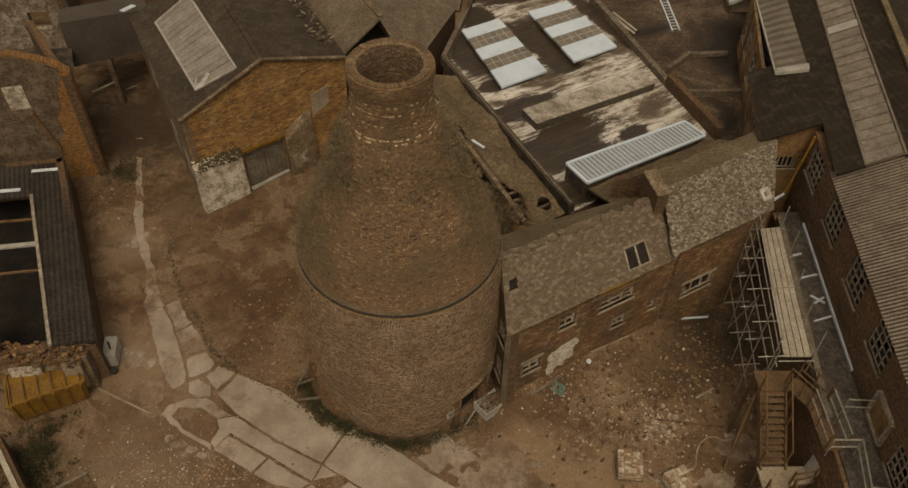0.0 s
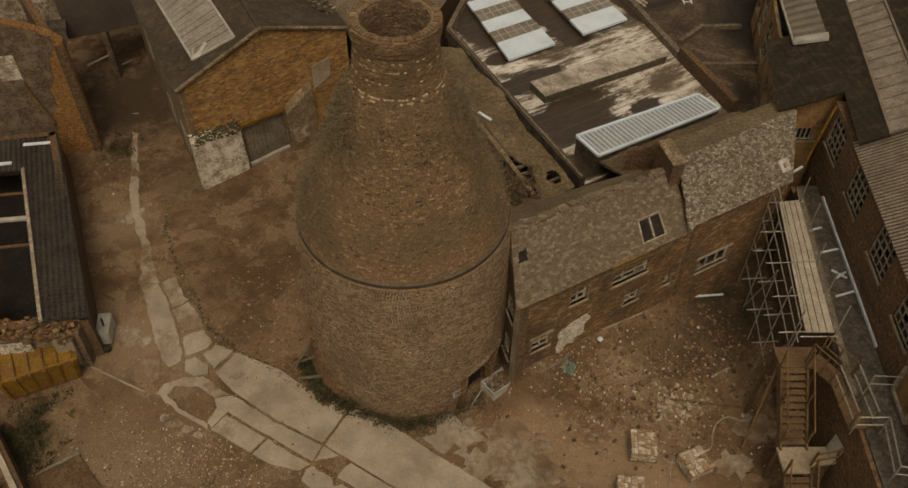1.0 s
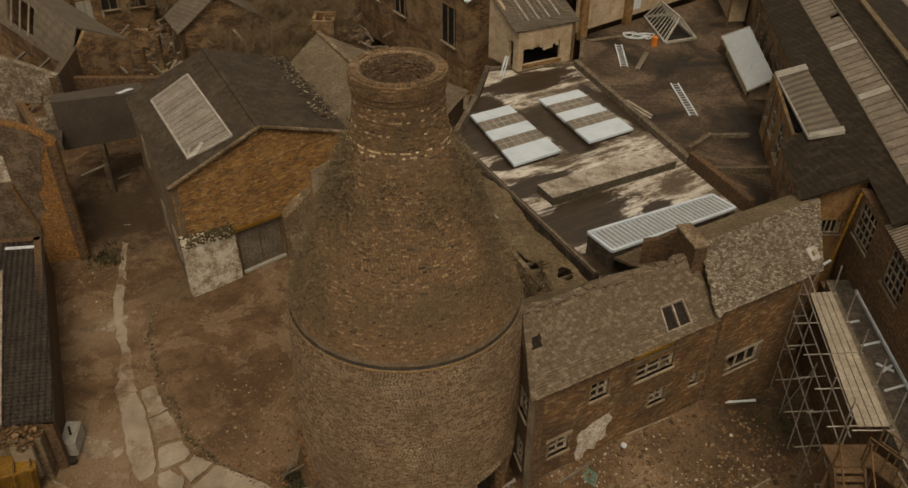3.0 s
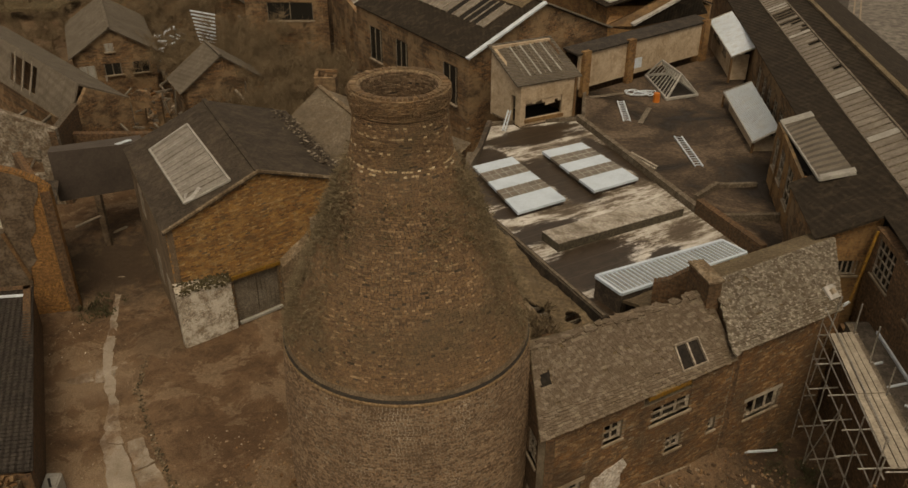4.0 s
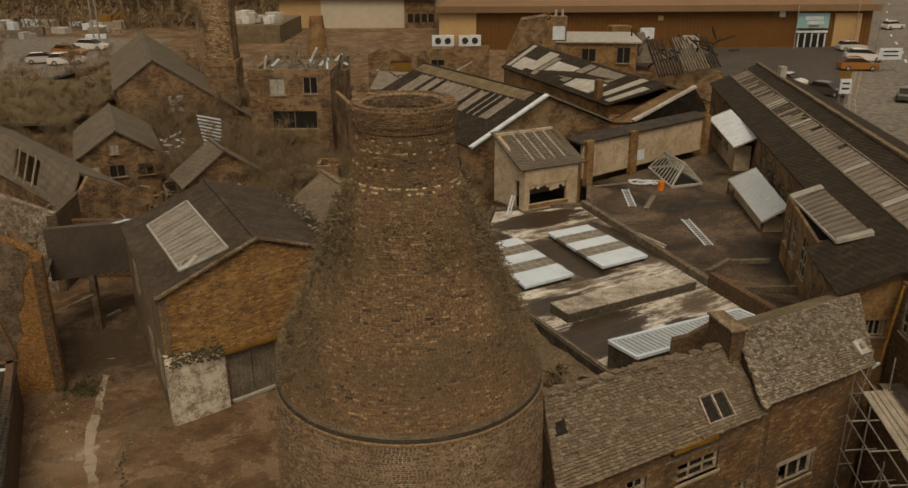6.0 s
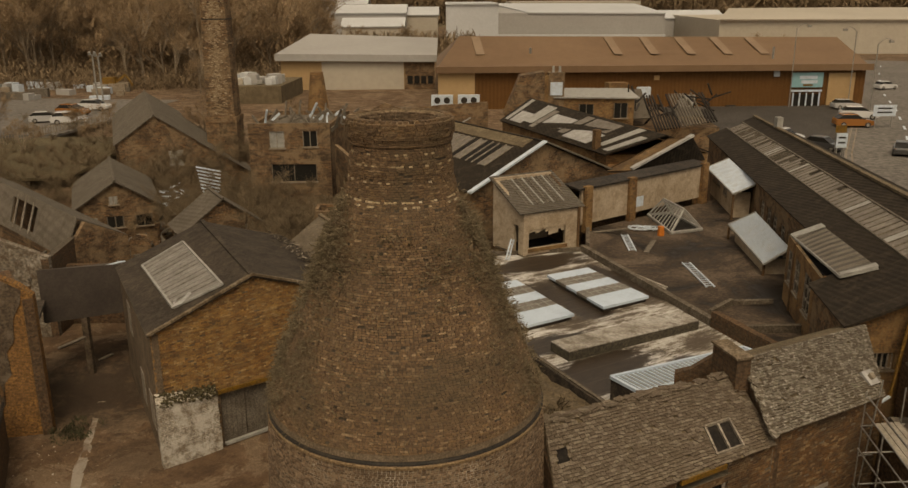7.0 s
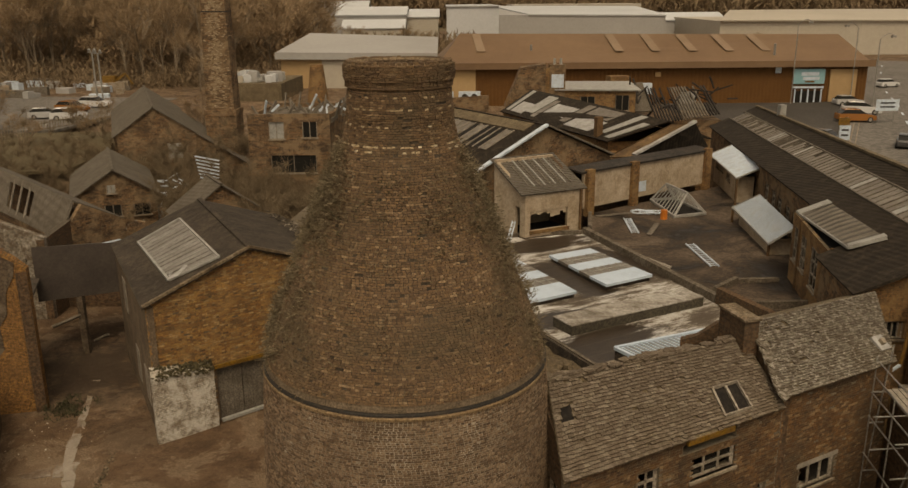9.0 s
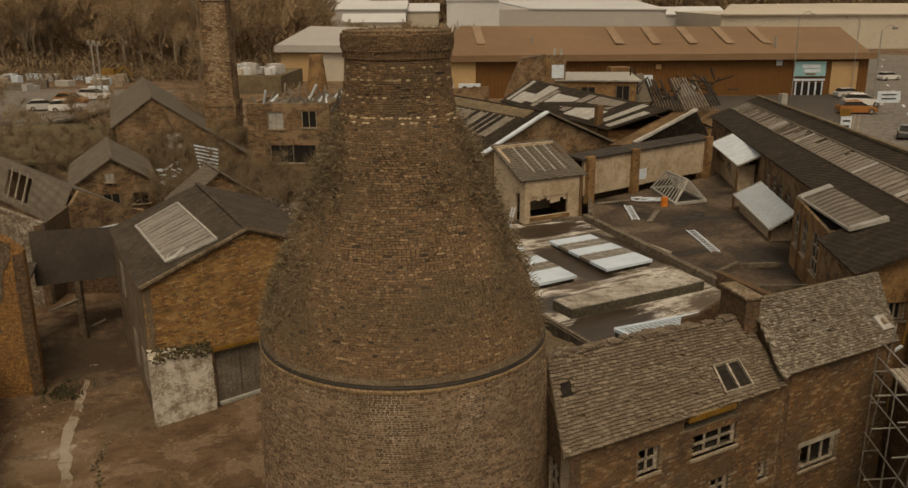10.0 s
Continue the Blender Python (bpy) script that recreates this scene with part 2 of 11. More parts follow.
M_felt = rough_mat("dark_felt", (0.025, 0.02, 0.016), (0.05, 0.04, 0.03), (0.085, 0.065, 0.05), 0.9, 14, 0.8, 0.4, (0.13, 0.10, 0.075), 0.5)
M_white = rough_mat("white_sheet", (0.41, 0.48, 0.55), (0.50, 0.585, 0.665), (0.55, 0.64, 0.72), 1.2, 10, 0.5, 0.1, (0.36, 0.36, 0.34), 0.4, grainy=0.25)
M_mesh = rough_mat("dirty_rooflight", (0.21, 0.20, 0.18), (0.30, 0.295, 0.27), (0.38, 0.375, 0.345), 2, 12, 0.5, 0.15, grainy=0.4)
M_concrete = rough_mat("concrete", (0.19, 0.148, 0.105), (0.265, 0.218, 0.163), (0.32, 0.272, 0.212), 0.5, 14, 0.92, 0.4, (0.14, 0.098, 0.06), 0.6, grainy=0.45)
M_panel = rough_mat("white_panel_paint", (0.38, 0.465, 0.55), (0.45, 0.545, 0.64), (0.49, 0.59, 0.69), 0.7, 8, 0.45, 0.05, grainy=0.12)
M_rib_glazing = rough_mat("ribbed_glazing", (0.17, 0.185, 0.19), (0.235, 0.255, 0.265), (0.29, 0.315, 0.325), 0.6, 9, 0.4, 0.08, (0.15, 0.14, 0.12), 0.4, grainy=0.25)
M_dull_glazing = rough_mat("dull_glazing", (0.10, 0.092, 0.078), (0.15, 0.138, 0.118), (0.21, 0.197, 0.172), 1.5, 9, 0.35, 0.08, (0.17, 0.125, 0.085), 0.5, grainy=0.3)
M_cladwhite_old = rough_mat("dulled_white_sheet", (0.28, 0.275, 0.26), (0.36, 0.355, 0.34), (0.43, 0.425, 0.41), 0.6, 5, 0.6, 0.1, (0.20, 0.185, 0.16), 0.5, grainy=0.4)
M_wood_old = rough_mat("old_wood", (0.10, 0.085, 0.065), (0.16, 0.135, 0.105), (0.22, 0.19, 0.155), 1.8, 16, 0.85, 0.5)
M_board = rough_mat("scaffold_board", (0.22, 0.193, 0.155), (0.31, 0.277, 0.228), (0.40, 0.36, 0.30), 1.4, 12, 0.8, 0.3, grainy=0.5)
M_steel = rough_mat("galvanised_tube", (0.26, 0.245, 0.22), (0.34, 0.325, 0.295), (0.42, 0.405, 0.37), 3, 20, 0.5, 0.1, metal=0.5)
M_rust = rough_mat("rusty_steel", (0.09, 0.05, 0.025), (0.15, 0.085, 0.04), (0.20, 0.12, 0.06), 2.5, 18, 0.85, 0.4)
M_yellow = rough_mat("yellow_paint", (0.12, 0.062, 0.010), (0.20, 0.105, 0.014), (0.27, 0.145, 0.024), 1.2, 14, 0.6, 0.2, (0.14, 0.08, 0.03), 0.6)
# near-black stands for shade inside openings; also colours the digger's dark parts
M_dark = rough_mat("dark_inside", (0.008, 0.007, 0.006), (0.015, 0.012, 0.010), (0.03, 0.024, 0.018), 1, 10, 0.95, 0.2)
M_cream = rough_mat("cream_render", (0.31, 0.24, 0.165), (0.41, 0.328, 0.24), (0.48, 0.395, 0.30), 0.5, 7, 0.85, 0.2, (0.21, 0.15, 0.09), 0.5, grainy=0.4)
M_frame = rough_mat("white_window_paint", (0.16, 0.13, 0.098), (0.28, 0.24, 0.19), (0.42, 0.375, 0.315), 3, 14, 0.6, 0.2)
M_asphalt = rough_mat("asphalt", (0.045, 0.039, 0.032), (0.06, 0.052, 0.044), (0.08, 0.07, 0.059), 0.15, 4, 0.85, 0.2)


M_tray = rough_mat("rusty_plate", (0.075, 0.045, 0.024), (0.10, 0.06, 0.031), (0.135, 0.082, 0.042), 0.8, 12, 0.8, 0.2, (0.16, 0.11, 0.065), 0.4)
M_digger = rough_mat("machine_yellow", (0.38, 0.20, 0.02), (0.48, 0.26, 0.025), (0.55, 0.31, 0.04), 1.5, 14, 0.45, 0.1, (0.30, 0.18, 0.06), 0.4, grainy=0.3)


def make_glass():
    m, n, l, p = mat_new("dirty_glass")
    p.inputs["Base Color"].default_value = (0.018, 0.017, 0.015, 1)
    p.inputs["Roughness"].default_value = 0.2
    p.inputs["Specular IOR Level"].default_value = 0.35
    return m


M_glass = make_glass()


def earth_layers(n, l, pos):
    """Trodden earth: broad tones, ragged worn patches with crisp borders, grit."""
    a = tex_noise(n, l, 0.16, 8, 0.68, pos, 0.6)
    b = tex_noise(n, l, 1.1, 10, 0.76, pos, 0.15)
    c = tex_noise(n, l, 7.0, 8, 0.78, pos)
    w = tex_noise(n, l, 0.42, 12, 0.78, pos, 0.35)
    fine = tex_noise(n, l, 26.0, 5, 0.7, pos)
    col = ramp(n, l, a, [(0.34, (0.085, 0.051, 0.029)), (0.46, (0.12, 0.074, 0.043)), (0.58, (0.165, 0.108, 0.066)), (0.70, (0.22, 0.157, 0.102))])
    col = mixc(n, l, 0.75, col, ramp(n, l, b, [(0.32, 0.45), (0.66, 1.22)]), "MULTIPLY")
    col = mixc(n, l, ramp(n, l, w, [(0.52, 0.0), (0.545, 0.7), (0.60, 0.25), (0.64, 0.8)]), col, (0.225, 0.165, 0.11))
    col = mixc(n, l, ramp(n, l, w, [(0.40, 0.65), (0.45, 0.0)]), col, (0.07, 0.043, 0.025))
    return col, b, c, fine


def make_ground():
    m, n, l, p = mat_new("yard_earth")
    pos = n.new("ShaderNodeNewGeometry").outputs["Position"]
    col, b, c, fine = earth_layers(n, l, pos)

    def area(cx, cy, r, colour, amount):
        """A broad patch with a ragged border: dust, damp, painted shade, another tone."""
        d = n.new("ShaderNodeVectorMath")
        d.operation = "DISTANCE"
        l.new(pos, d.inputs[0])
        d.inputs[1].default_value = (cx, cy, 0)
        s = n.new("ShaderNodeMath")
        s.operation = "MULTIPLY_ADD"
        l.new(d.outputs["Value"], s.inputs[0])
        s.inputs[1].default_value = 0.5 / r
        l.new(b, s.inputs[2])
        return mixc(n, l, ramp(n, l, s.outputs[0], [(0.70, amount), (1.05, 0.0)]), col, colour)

    col = area(6.4, 14.6, 3.4, (0.27, 0.19, 0.124), 0.85)
    col = area(3.4, 16.4, 2.2, (0.245, 0.172, 0.112), 0.75)
    col = area(-12.0, 15.8, 3.2, (0.205, 0.155, 0.105), 0.6)
    col = area(-15.6, 16.6, 1.3, (0.045, 0.04, 0.022), 0.8)
    col = area(-12.8, 21.4, 2.6, (0.24, 0.175, 0.118), 0.7)
    col = area(-15.0, 28.2, 1.9, (0.225, 0.165, 0.112), 0.7)
    col = area(-6.6, 21.6, 1.6, (0.20, 0.14, 0.09), 0.5)
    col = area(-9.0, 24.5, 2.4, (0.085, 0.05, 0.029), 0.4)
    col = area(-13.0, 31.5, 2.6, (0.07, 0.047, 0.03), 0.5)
    # passage: damp earth, with the shade between its walls painted in
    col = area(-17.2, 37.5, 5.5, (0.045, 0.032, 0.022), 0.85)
    # among the ruins the dark voids between walls are painted as shade
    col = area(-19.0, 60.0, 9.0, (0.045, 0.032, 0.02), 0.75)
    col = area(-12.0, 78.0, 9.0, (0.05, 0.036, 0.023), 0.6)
    # darker tone towards the scaffold and the cottage foot
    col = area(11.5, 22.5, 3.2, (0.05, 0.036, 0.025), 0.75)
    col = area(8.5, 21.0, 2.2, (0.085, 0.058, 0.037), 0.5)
    col = mixc(n, l, ramp(n, l, c, [(0.60, 0.0), (0.68, 0.6)]), col, (0.28, 0.215, 0.15))
    col = mixc(n, l, 0.7, col, ramp(n, l, fine, [(0.4, 0.5), (0.6, 1.3)]), "MULTIPLY")
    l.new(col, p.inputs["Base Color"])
    p.inputs["Roughness"].default_value = 0.95
    p.inputs["Specular IOR Level"].default_value = 0.2
    bump(n, l, p, c, 0.8, 0.07)
    return m


def make_track(name, bare):
    """Old concrete with earth trodden over it in ragged patches; bare: how much of it shows."""
    m, n, l, p = mat_new(name)
    pos = n.new("ShaderNodeNewGeometry").outputs["Position"]
    earth, b, c, fine = earth_layers(n, l, pos)
    a = tex_noise(n, l, 0.5, 8, 0.7, pos, 0.2)
    col = ramp(n, l, a, [(0.35, (0.205, 0.171, 0.133)), (0.5, (0.27, 0.232, 0.188)), (0.66, (0.32, 0.281, 0.234))])
    col = mixc(n, l, 0.5, col, ramp(n, l, b, [(0.34, 0.7), (0.64, 1.12)]), "MULTIPLY")
    dust = tex_noise(n, l, 0.33, 12, 0.76, pos, 0.3)
    col = mixc(n, l, ramp(n, l, dust, [(bare - 0.045, 0.0), (bare, 0.5), (bare + 0.075, 0.88)]), col, earth)
    col = mixc(n, l, 0.4, col, ramp(n, l, fine, [(0.4, 0.6), (0.6, 1.2)]), "MULTIPLY")
    l.new(col, p.inputs["Base Color"])
    p.inputs["Roughness"].default_value = 0.92
    p.inputs["Specular IOR Level"].default_value = 0.25
    bump(n, l, p, c, 0.35, 0.03)
    return m


M_track, M_track_worn, M_track_clean = make_track("track_concrete", 0.55), make_track("worn_track_concrete", 0.47), make_track("swept_track_concrete", 0.64)
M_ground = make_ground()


# ---- mesh helpers ----
def part(name, bm, material, parent=None, label=""):
    me = bpy.data.meshes.new(name)
    bm.to_mesh(me)
    bm.free()
    me.materials.append(material)
    ob = new(name, me)
    if parent is not None:
        ob.parent = parent
    if label:
        tagged(ob, label)
    return ob


def raw(name, verts, faces, material, parent=None, label=""):
    me = bpy.data.meshes.new(name)
    me.from_pydata(verts, [], faces)
    me.update()
    me.materials.append(material)
    ob = new(name, me)
    if parent is not None:
        ob.parent = parent
    if label:
        tagged(ob, label)
    return ob


def thing(name, label, category, group="", kind=""):
    return tagged(new(name), label, category, group, kind)


def hexa(bm, q):
    """A solid of eight corners: four below, four above, the same way round."""
    v = [bm.verts.new(p) for p in q]
    for f in ((3, 2, 1, 0), (4, 5, 6, 7), (0, 1, 5, 4), (1, 2, 6, 5), (2, 3, 7, 6), (3, 0, 4, 7)):
        bm.faces.new([v[i] for i in f])


def boxm(bm, c, d, rz=0.0, rx=0.0, ry=0.0):
    m = pose(*c, rx, ry, rz)
    q = [m @ Vector((sx * d[0] / 2, sy * d[1] / 2, sz * d[2] / 2)) for sz in (-1, 1) for sx, sy in ((-1, -1), (1, -1), (1, 1), (-1, 1))]
    hexa(bm, q)


def beam(bm, a, b, w, h=None):
    """A straight bar from a to b."""
    a, b = Vector(a), Vector(b)
    h = h or w
    d = (b - a).normalized()
    side = d.cross(Vector((0, 0, 1)))
    side = side.normalized() if side.length > 1e-4 else Vector((1, 0, 0))
    up = side.cross(d).normalized()
    q = [p + side * sx * w / 2 + up * sy * h / 2 for p in (a, b) for sx, sy in ((-1, -1), (1, -1), (1, 1), (-1, 1))]
    hexa(bm, q)


def tube(bm, a, b, r, seg=8):
    a, b = Vector(a), Vector(b)
    d = (b - a)
    m = Matrix.Translation((a + b) / 2) @ d.to_track_quat("Z", "Y").to_matrix().to_4x4()
    bmesh.ops.create_cone(bm, cap_ends=True, segments=seg, radius1=r, radius2=r, depth=d.length, matrix=m)


def prism(bm, poly, z0, z1):
    lo = [bm.verts.new((x, y, z0)) for x, y in poly]
    hi = [bm.verts.new((x, y, z1)) for x, y in poly]
    k = len(poly)
    bm.faces.new(lo[::-1])
    bm.faces.new(hi)
    for i in range(k):
        bm.faces.new((lo[i], lo[(i + 1) % k], hi[(i + 1) % k], hi[i]))
    bmesh.ops.recalc_face_normals(bm, faces=bm.faces[:])


def sheet(bm, q, t):
    """A sloping slab of thickness t below its four upper corners."""
    q = [Vector(p) for p in q]
    nrm = (q[1] - q[0]).cross(q[3] - q[0]).normalized()
    if nrm.z < 0:
        nrm = -nrm
        q = q[::-1]
    hexa(bm, [p - nrm * t for p in q] + q)


def wall(bm, a, b, z0, top, thick, holes=()):
    """A wall from a to b; its outer face is the line, its body on the left of the way. top: a height or (s, z) points. holes: (s0, s1, z0, z1)."""
    a, b = Vector((*a, 0)), Vector((*b, 0))
    d = b - a
    length = d.length
    d.normalize()
    nrm = Vector((-d.y, d.x, 0))
    prof = [(0, top), (length, top)] if isinstance(top, (int, float)) else list(top)

    def height(s):
        for (s0, h0), (s1, h1) in zip(prof, prof[1:]):
            if s <= s1 + 1e-6:
                return h0 + (h1 - h0) * (s - s0) / max(s1 - s0, 1e-6)
        return prof[-1][1]

    cuts = sorted({round(s, 4) for s in [0, length] + [p[0] for p in prof] + [h[k] for h in holes for k in (0, 1)] if -1e-6 <= s <= length + 1e-6})
    for s0, s1 in zip(cuts, cuts[1:]):
        mid = (s0 + s1) / 2
        here = sorted((h[2], h[3]) for h in holes if h[0] < mid < h[1])
        z = z0
        spans = []
        for lo, hi in here:
            if lo > z:
                spans.append((z, lo))
            z = hi
        spans.append((z, None))
        for lo, hi in spans:
            h0, h1 = (hi, hi) if hi is not None else (height(s0), height(s1))
            if max(h0, h1) <= lo:
                continue
            p0, p1 = a + d * s0, a + d * s1
            o0, o1 = p0 + nrm * thick, p1 + nrm * thick
            hexa(bm, [(p.x, p.y, lo) for p in (p0, p1, o1, o0)] + [(p0.x, p0.y, max(h0, lo + 0.01)), (p1.x, p1.y, max(h1, lo + 0.01)), (o1.x, o1.y, max(h1, lo + 0.01)), (o0.x, o0.y, max(h0, lo + 0.01))])
    bmesh.ops.remove_doubles(bm, verts=bm.verts[:], dist=0.0005)


def on_wall(a, b, s, z, depth=0.0):
    a, b = Vector((*a, 0)), Vector((*b, 0))
    d = (b - a).normalized()
    p = a + d * s + Vector((-d.y, d.x, 0)) * depth
    return Vector((p.x, p.y, z))


def window(parent, a, b, s0, s1, z0, z1, nx=2, nz=2, bar=0.05, depth=0.1, lintel=None, pane=True, name="window", missing=()):
    """A window in a wall's opening: frame and bars, a dirty pane behind, a sill below."""
    w = new(name)
    w.parent = parent
    bm = bmesh.new()
    for i in range(nx + 1):
        s = s0 + (s1 - s0) * i / nx
        k = 1.6 if i in (0, nx) else 1.0
        s = min(max(s, s0 + bar * k / 2), s1 - bar * k / 2)
        beam(bm, on_wall(a, b, s, z0, depth), on_wall(a, b, s, z1, depth), bar * k, bar)
    for i in range(nz + 1):
        z = z0 + (z1 - z0) * i / nz
        z = min(max(z, z0 + bar / 2), z1 - bar / 2)
        beam(bm, on_wall(a, b, s0, z, depth + 0.004), on_wall(a, b, s1, z, depth + 0.004), bar, bar)
    part("window_frame", bm, M_frame, w)
    if pane:
        k = 0
        for i in range(nx):
            for j in range(nz):
                k += 1
                if (k * 7 + int(s0 * 10)) % 5 in missing:
                    continue
                bm = bmesh.new()
                q = [on_wall(a, b, s0 + (s1 - s0) * (i + u) / nx, z0 + (z1 - z0) * (j + v) / nz, depth + 0.03) for u, v in ((0, 0), (1, 0), (1, 1), (0, 1))]
                off = on_wall(a, b, 0, 0, 0.006) - on_wall(a, b, 0, 0, 0)
                hexa(bm, q + [p + off for p in q])
                part("pane", bm, M_glass, w)
    bm = bmesh.new()
    beam(bm, on_wall(a, b, s0 - 0.06, z0 - 0.04, 0.02), on_wall(a, b, s1 + 0.06, z0 - 0.04, 0.02), 0.16, 0.08)
    part("window_sill", bm, M_concrete, w)
    if lintel:
        bm = bmesh.new()
        beam(bm, on_wall(a, b, s0 - 0.12, z1 + 0.08, 0.03), on_wall(a, b, s1 + 0.12, z1 + 0.08, 0.03), 0.1, 0.16)
        part("lintel", bm, lintel, w)
    return w


def house(name, label, category, o, angle, width, depth, z0, eave, ridge, wall_mat, roof_mat, across=True, over=0.2, holes=(), thick=0.3, side_holes=(), roof_t=0.08, skew=0.0):
    """A gabled house: o its front left corner, angle the way of the front. across: the gable is at the front."""
    h = thing(name, label, category)
    r = radians(angle)
    d, e = Vector((math.cos(r), math.sin(r))), Vector((-math.sin(r), math.cos(r)))
    e = e + d * skew
    o = Vector(o)
    c = [o, o + d * width, o + d * width + e * depth, o + e * depth]
    gable = [(0, eave), (width / 2, ridge), (width, eave)]
    gside = [(0, eave), (depth / 2, ridge), (depth, eave)]
    bm = bmesh.new()
    wall(bm, c[0], c[1], z0, gable if across else eave, thick, holes)
    part("wall", bm, wall_mat, h)
    bm = bmesh.new()
    wall(bm, c[1], c[2], z0, eave if across else gside, thick, side_holes)
    part("wall", bm, wall_mat, h)
    bm = bmesh.new()
    wall(bm, c[2], c[3], z0, gable if across else eave, thick)
    part("wall", bm, wall_mat, h)
    bm = bmesh.new()
    wall(bm, c[3], c[0], z0, eave if across else gside, thick)
    part("wall", bm, wall_mat, h)
    up = 0.1
    if across:
        m0, m1 = (c[0] + c[1]) / 2 - e * over, (c[2] + c[3]) / 2 + e * over
        k = (ridge - eave) / (width / 2) * over
        sides = [(c[0] - d * over - e * over, c[3] - d * over + e * over), (c[1] + d * over - e * over, c[2] + d * over + e * over)]
    else:
        m0, m1 = (c[0] + c[3]) / 2 - d * over, (c[1] + c[2]) / 2 + d * over
        k = (ridge - eave) / (depth / 2) * over
        sides = [(c[0] - d * over - e * over, c[1] + d * over - e * over), (c[3] - d * over + e * over, c[2] + d * over + e * over)]
    for p, q in sides:
        bm = bmesh.new()
        sheet(bm, [(*p, eave - k + up), (*q, eave - k + up), (*m1, ridge + up), (*m0, ridge + up)], roof_t)
        part("roof", bm, roof_mat, h)
    bm = bmesh.new()
    beam(bm, (*m0, ridge + up + 0.02), (*m1, ridge + up + 0.02), 0.22, 0.12)
    part("ridge", bm, roof_mat, h)
    return h


# ---- ground ----
def ground_height(x, y):
    bump_ = 0.10 * noise.noise((x * 0.35, y * 0.35, 3.0)) + 0.03 * noise.noise((x * 1.7, y * 1.7, 8.0))
    near = max(0.0, 1.0 - max(0.0, abs(y - 22) - 20) / 20)
    track = abs(x + 0.57 * y + (1.05 if y < 20.5 else 0.9 - 0.1 * (y - 20.5)))
    near *= min(max((abs(track) - 1.6) / 1.5, 0.12), 1.0)
    mound = 0.35 * math.exp(-((x - 8.5) ** 2 / 14 + (y - 19.5) ** 2 / 5))
    dip = min(max((y - 45) / 30, 0), 1) * min(max((125 - y) / 25, 0), 1) * min(max((28 - x) / 10, 0), 1)
    far = 0.5 * min(max((y - 60) / 30, 0), 1)
    # bank of rubble and earth heaped against the cottage front
    along, out_ = (x - 2.48) * 0.872 + (y - 18.7) * 0.49, (x - 2.48) * 0.49 - (y - 18.7) * 0.872
    bank = 1.4 * min(max((along + 0.4) / 1.0, 0), 1) * min(max((9.6 - along) / 1.8, 0), 1)
    bank *= math.exp(-(max(out_, 0) / 1.15) ** 2) * math.exp(-(max(-out_ - 0.6, 0) / 0.5) ** 2)
    return bump_ * near + max(mound, bank) - 2.8 * dip + far


def steps(a, b, fine0, fine1, d):
    inner = list(np.arange(fine0, fine1 + 1e-6, d))
    lo, hi, k = [], [], d
    v = fine0
    while v > a:
        k *= 1.35
        v -= k
        lo.append(v)
    v, k = fine1, d
    while v < b:
        k *= 1.35
        v += k
        hi.append(v)
    return lo[::-1] + inner + hi


gx, gy = steps(-2500, 2500, -20, 17, 0.3), steps(-300, 4200, 10, 36, 0.3)
gv = [(x, y, ground_height(x, y)) for y in gy for x in gx]
gf = [(j * len(gx) + i, j * len(gx) + i + 1, (j + 1) * len(gx) + i + 1, (j + 1) * len(gx) + i) for j in range(len(gy) - 1) for i in range(len(gx) - 1)]
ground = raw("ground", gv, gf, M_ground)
tagged(ground, "bare brown earth yard with dust, gravel and stains", "ground", kind="structure")
for poly in ground.data.polygons:
    poly.use_smooth = True


# ---- bottle kiln ----
KX, KY = -1.576, 21.16
PROFILE = [(-0.3, 3.45), (0.5, 3.6), (1.5, 3.74), (3.0, 3.81), (5.0, 3.8), (6.4, 3.74), (7.7, 3.66), (8.0, 3.58), (8.3, 3.50), (8.9, 3.30), (9.65, 3.02), (10.4, 2.69), (11.13, 2.36), (11.86, 2.04), (12.58, 1.75), (13.1, 1.54), (13.45, 1.38), (13.9, 1.29), (14.75, 1.24)]


def kiln_radius(z):
    for (z0, r0), (z1, r1) in zip(PROFILE, PROFILE[1:]):
        if z <= z1:
            return r0 + (r1 - r0) * (z - z0) / (z1 - z0)
    return PROFILE[-1][1]


def lathe(name, prof, material, parent, seg=96, label="", skip=None):
    verts, faces = [], []
    for r, z in prof:
        for i in range(seg):
            a = 2 * math.pi * i / seg
            verts.append((KX + r * math.cos(a), KY + r * math.sin(a), z))
    for j in range(len(prof) - 1):
        for i in range(seg):
            if skip and skip(2 * math.pi * (i + 0.5) / seg, (prof[j][1] + prof[j + 1][1]) / 2):
                continue
            k = (i + 1) % seg
            faces.append((j * seg + i, j * seg + k, (j + 1) * seg + k, (j + 1) * seg + i))
    return raw(name, verts, faces, material, parent, label)


DOOR_A, DOOR_W, DOOR_H = radians(-43.7), 1.33, 2.15      # the doorway of the kiln


def in_door(a, z):
    d = (a - DOOR_A + math.pi) % (2 * math.pi) - math.pi
    return abs(d) * 3.6 < DOOR_W / 2 and z < DOOR_H - 0.5 * (d * 3.6 / (DOOR_W / 2)) ** 2 * 0.5


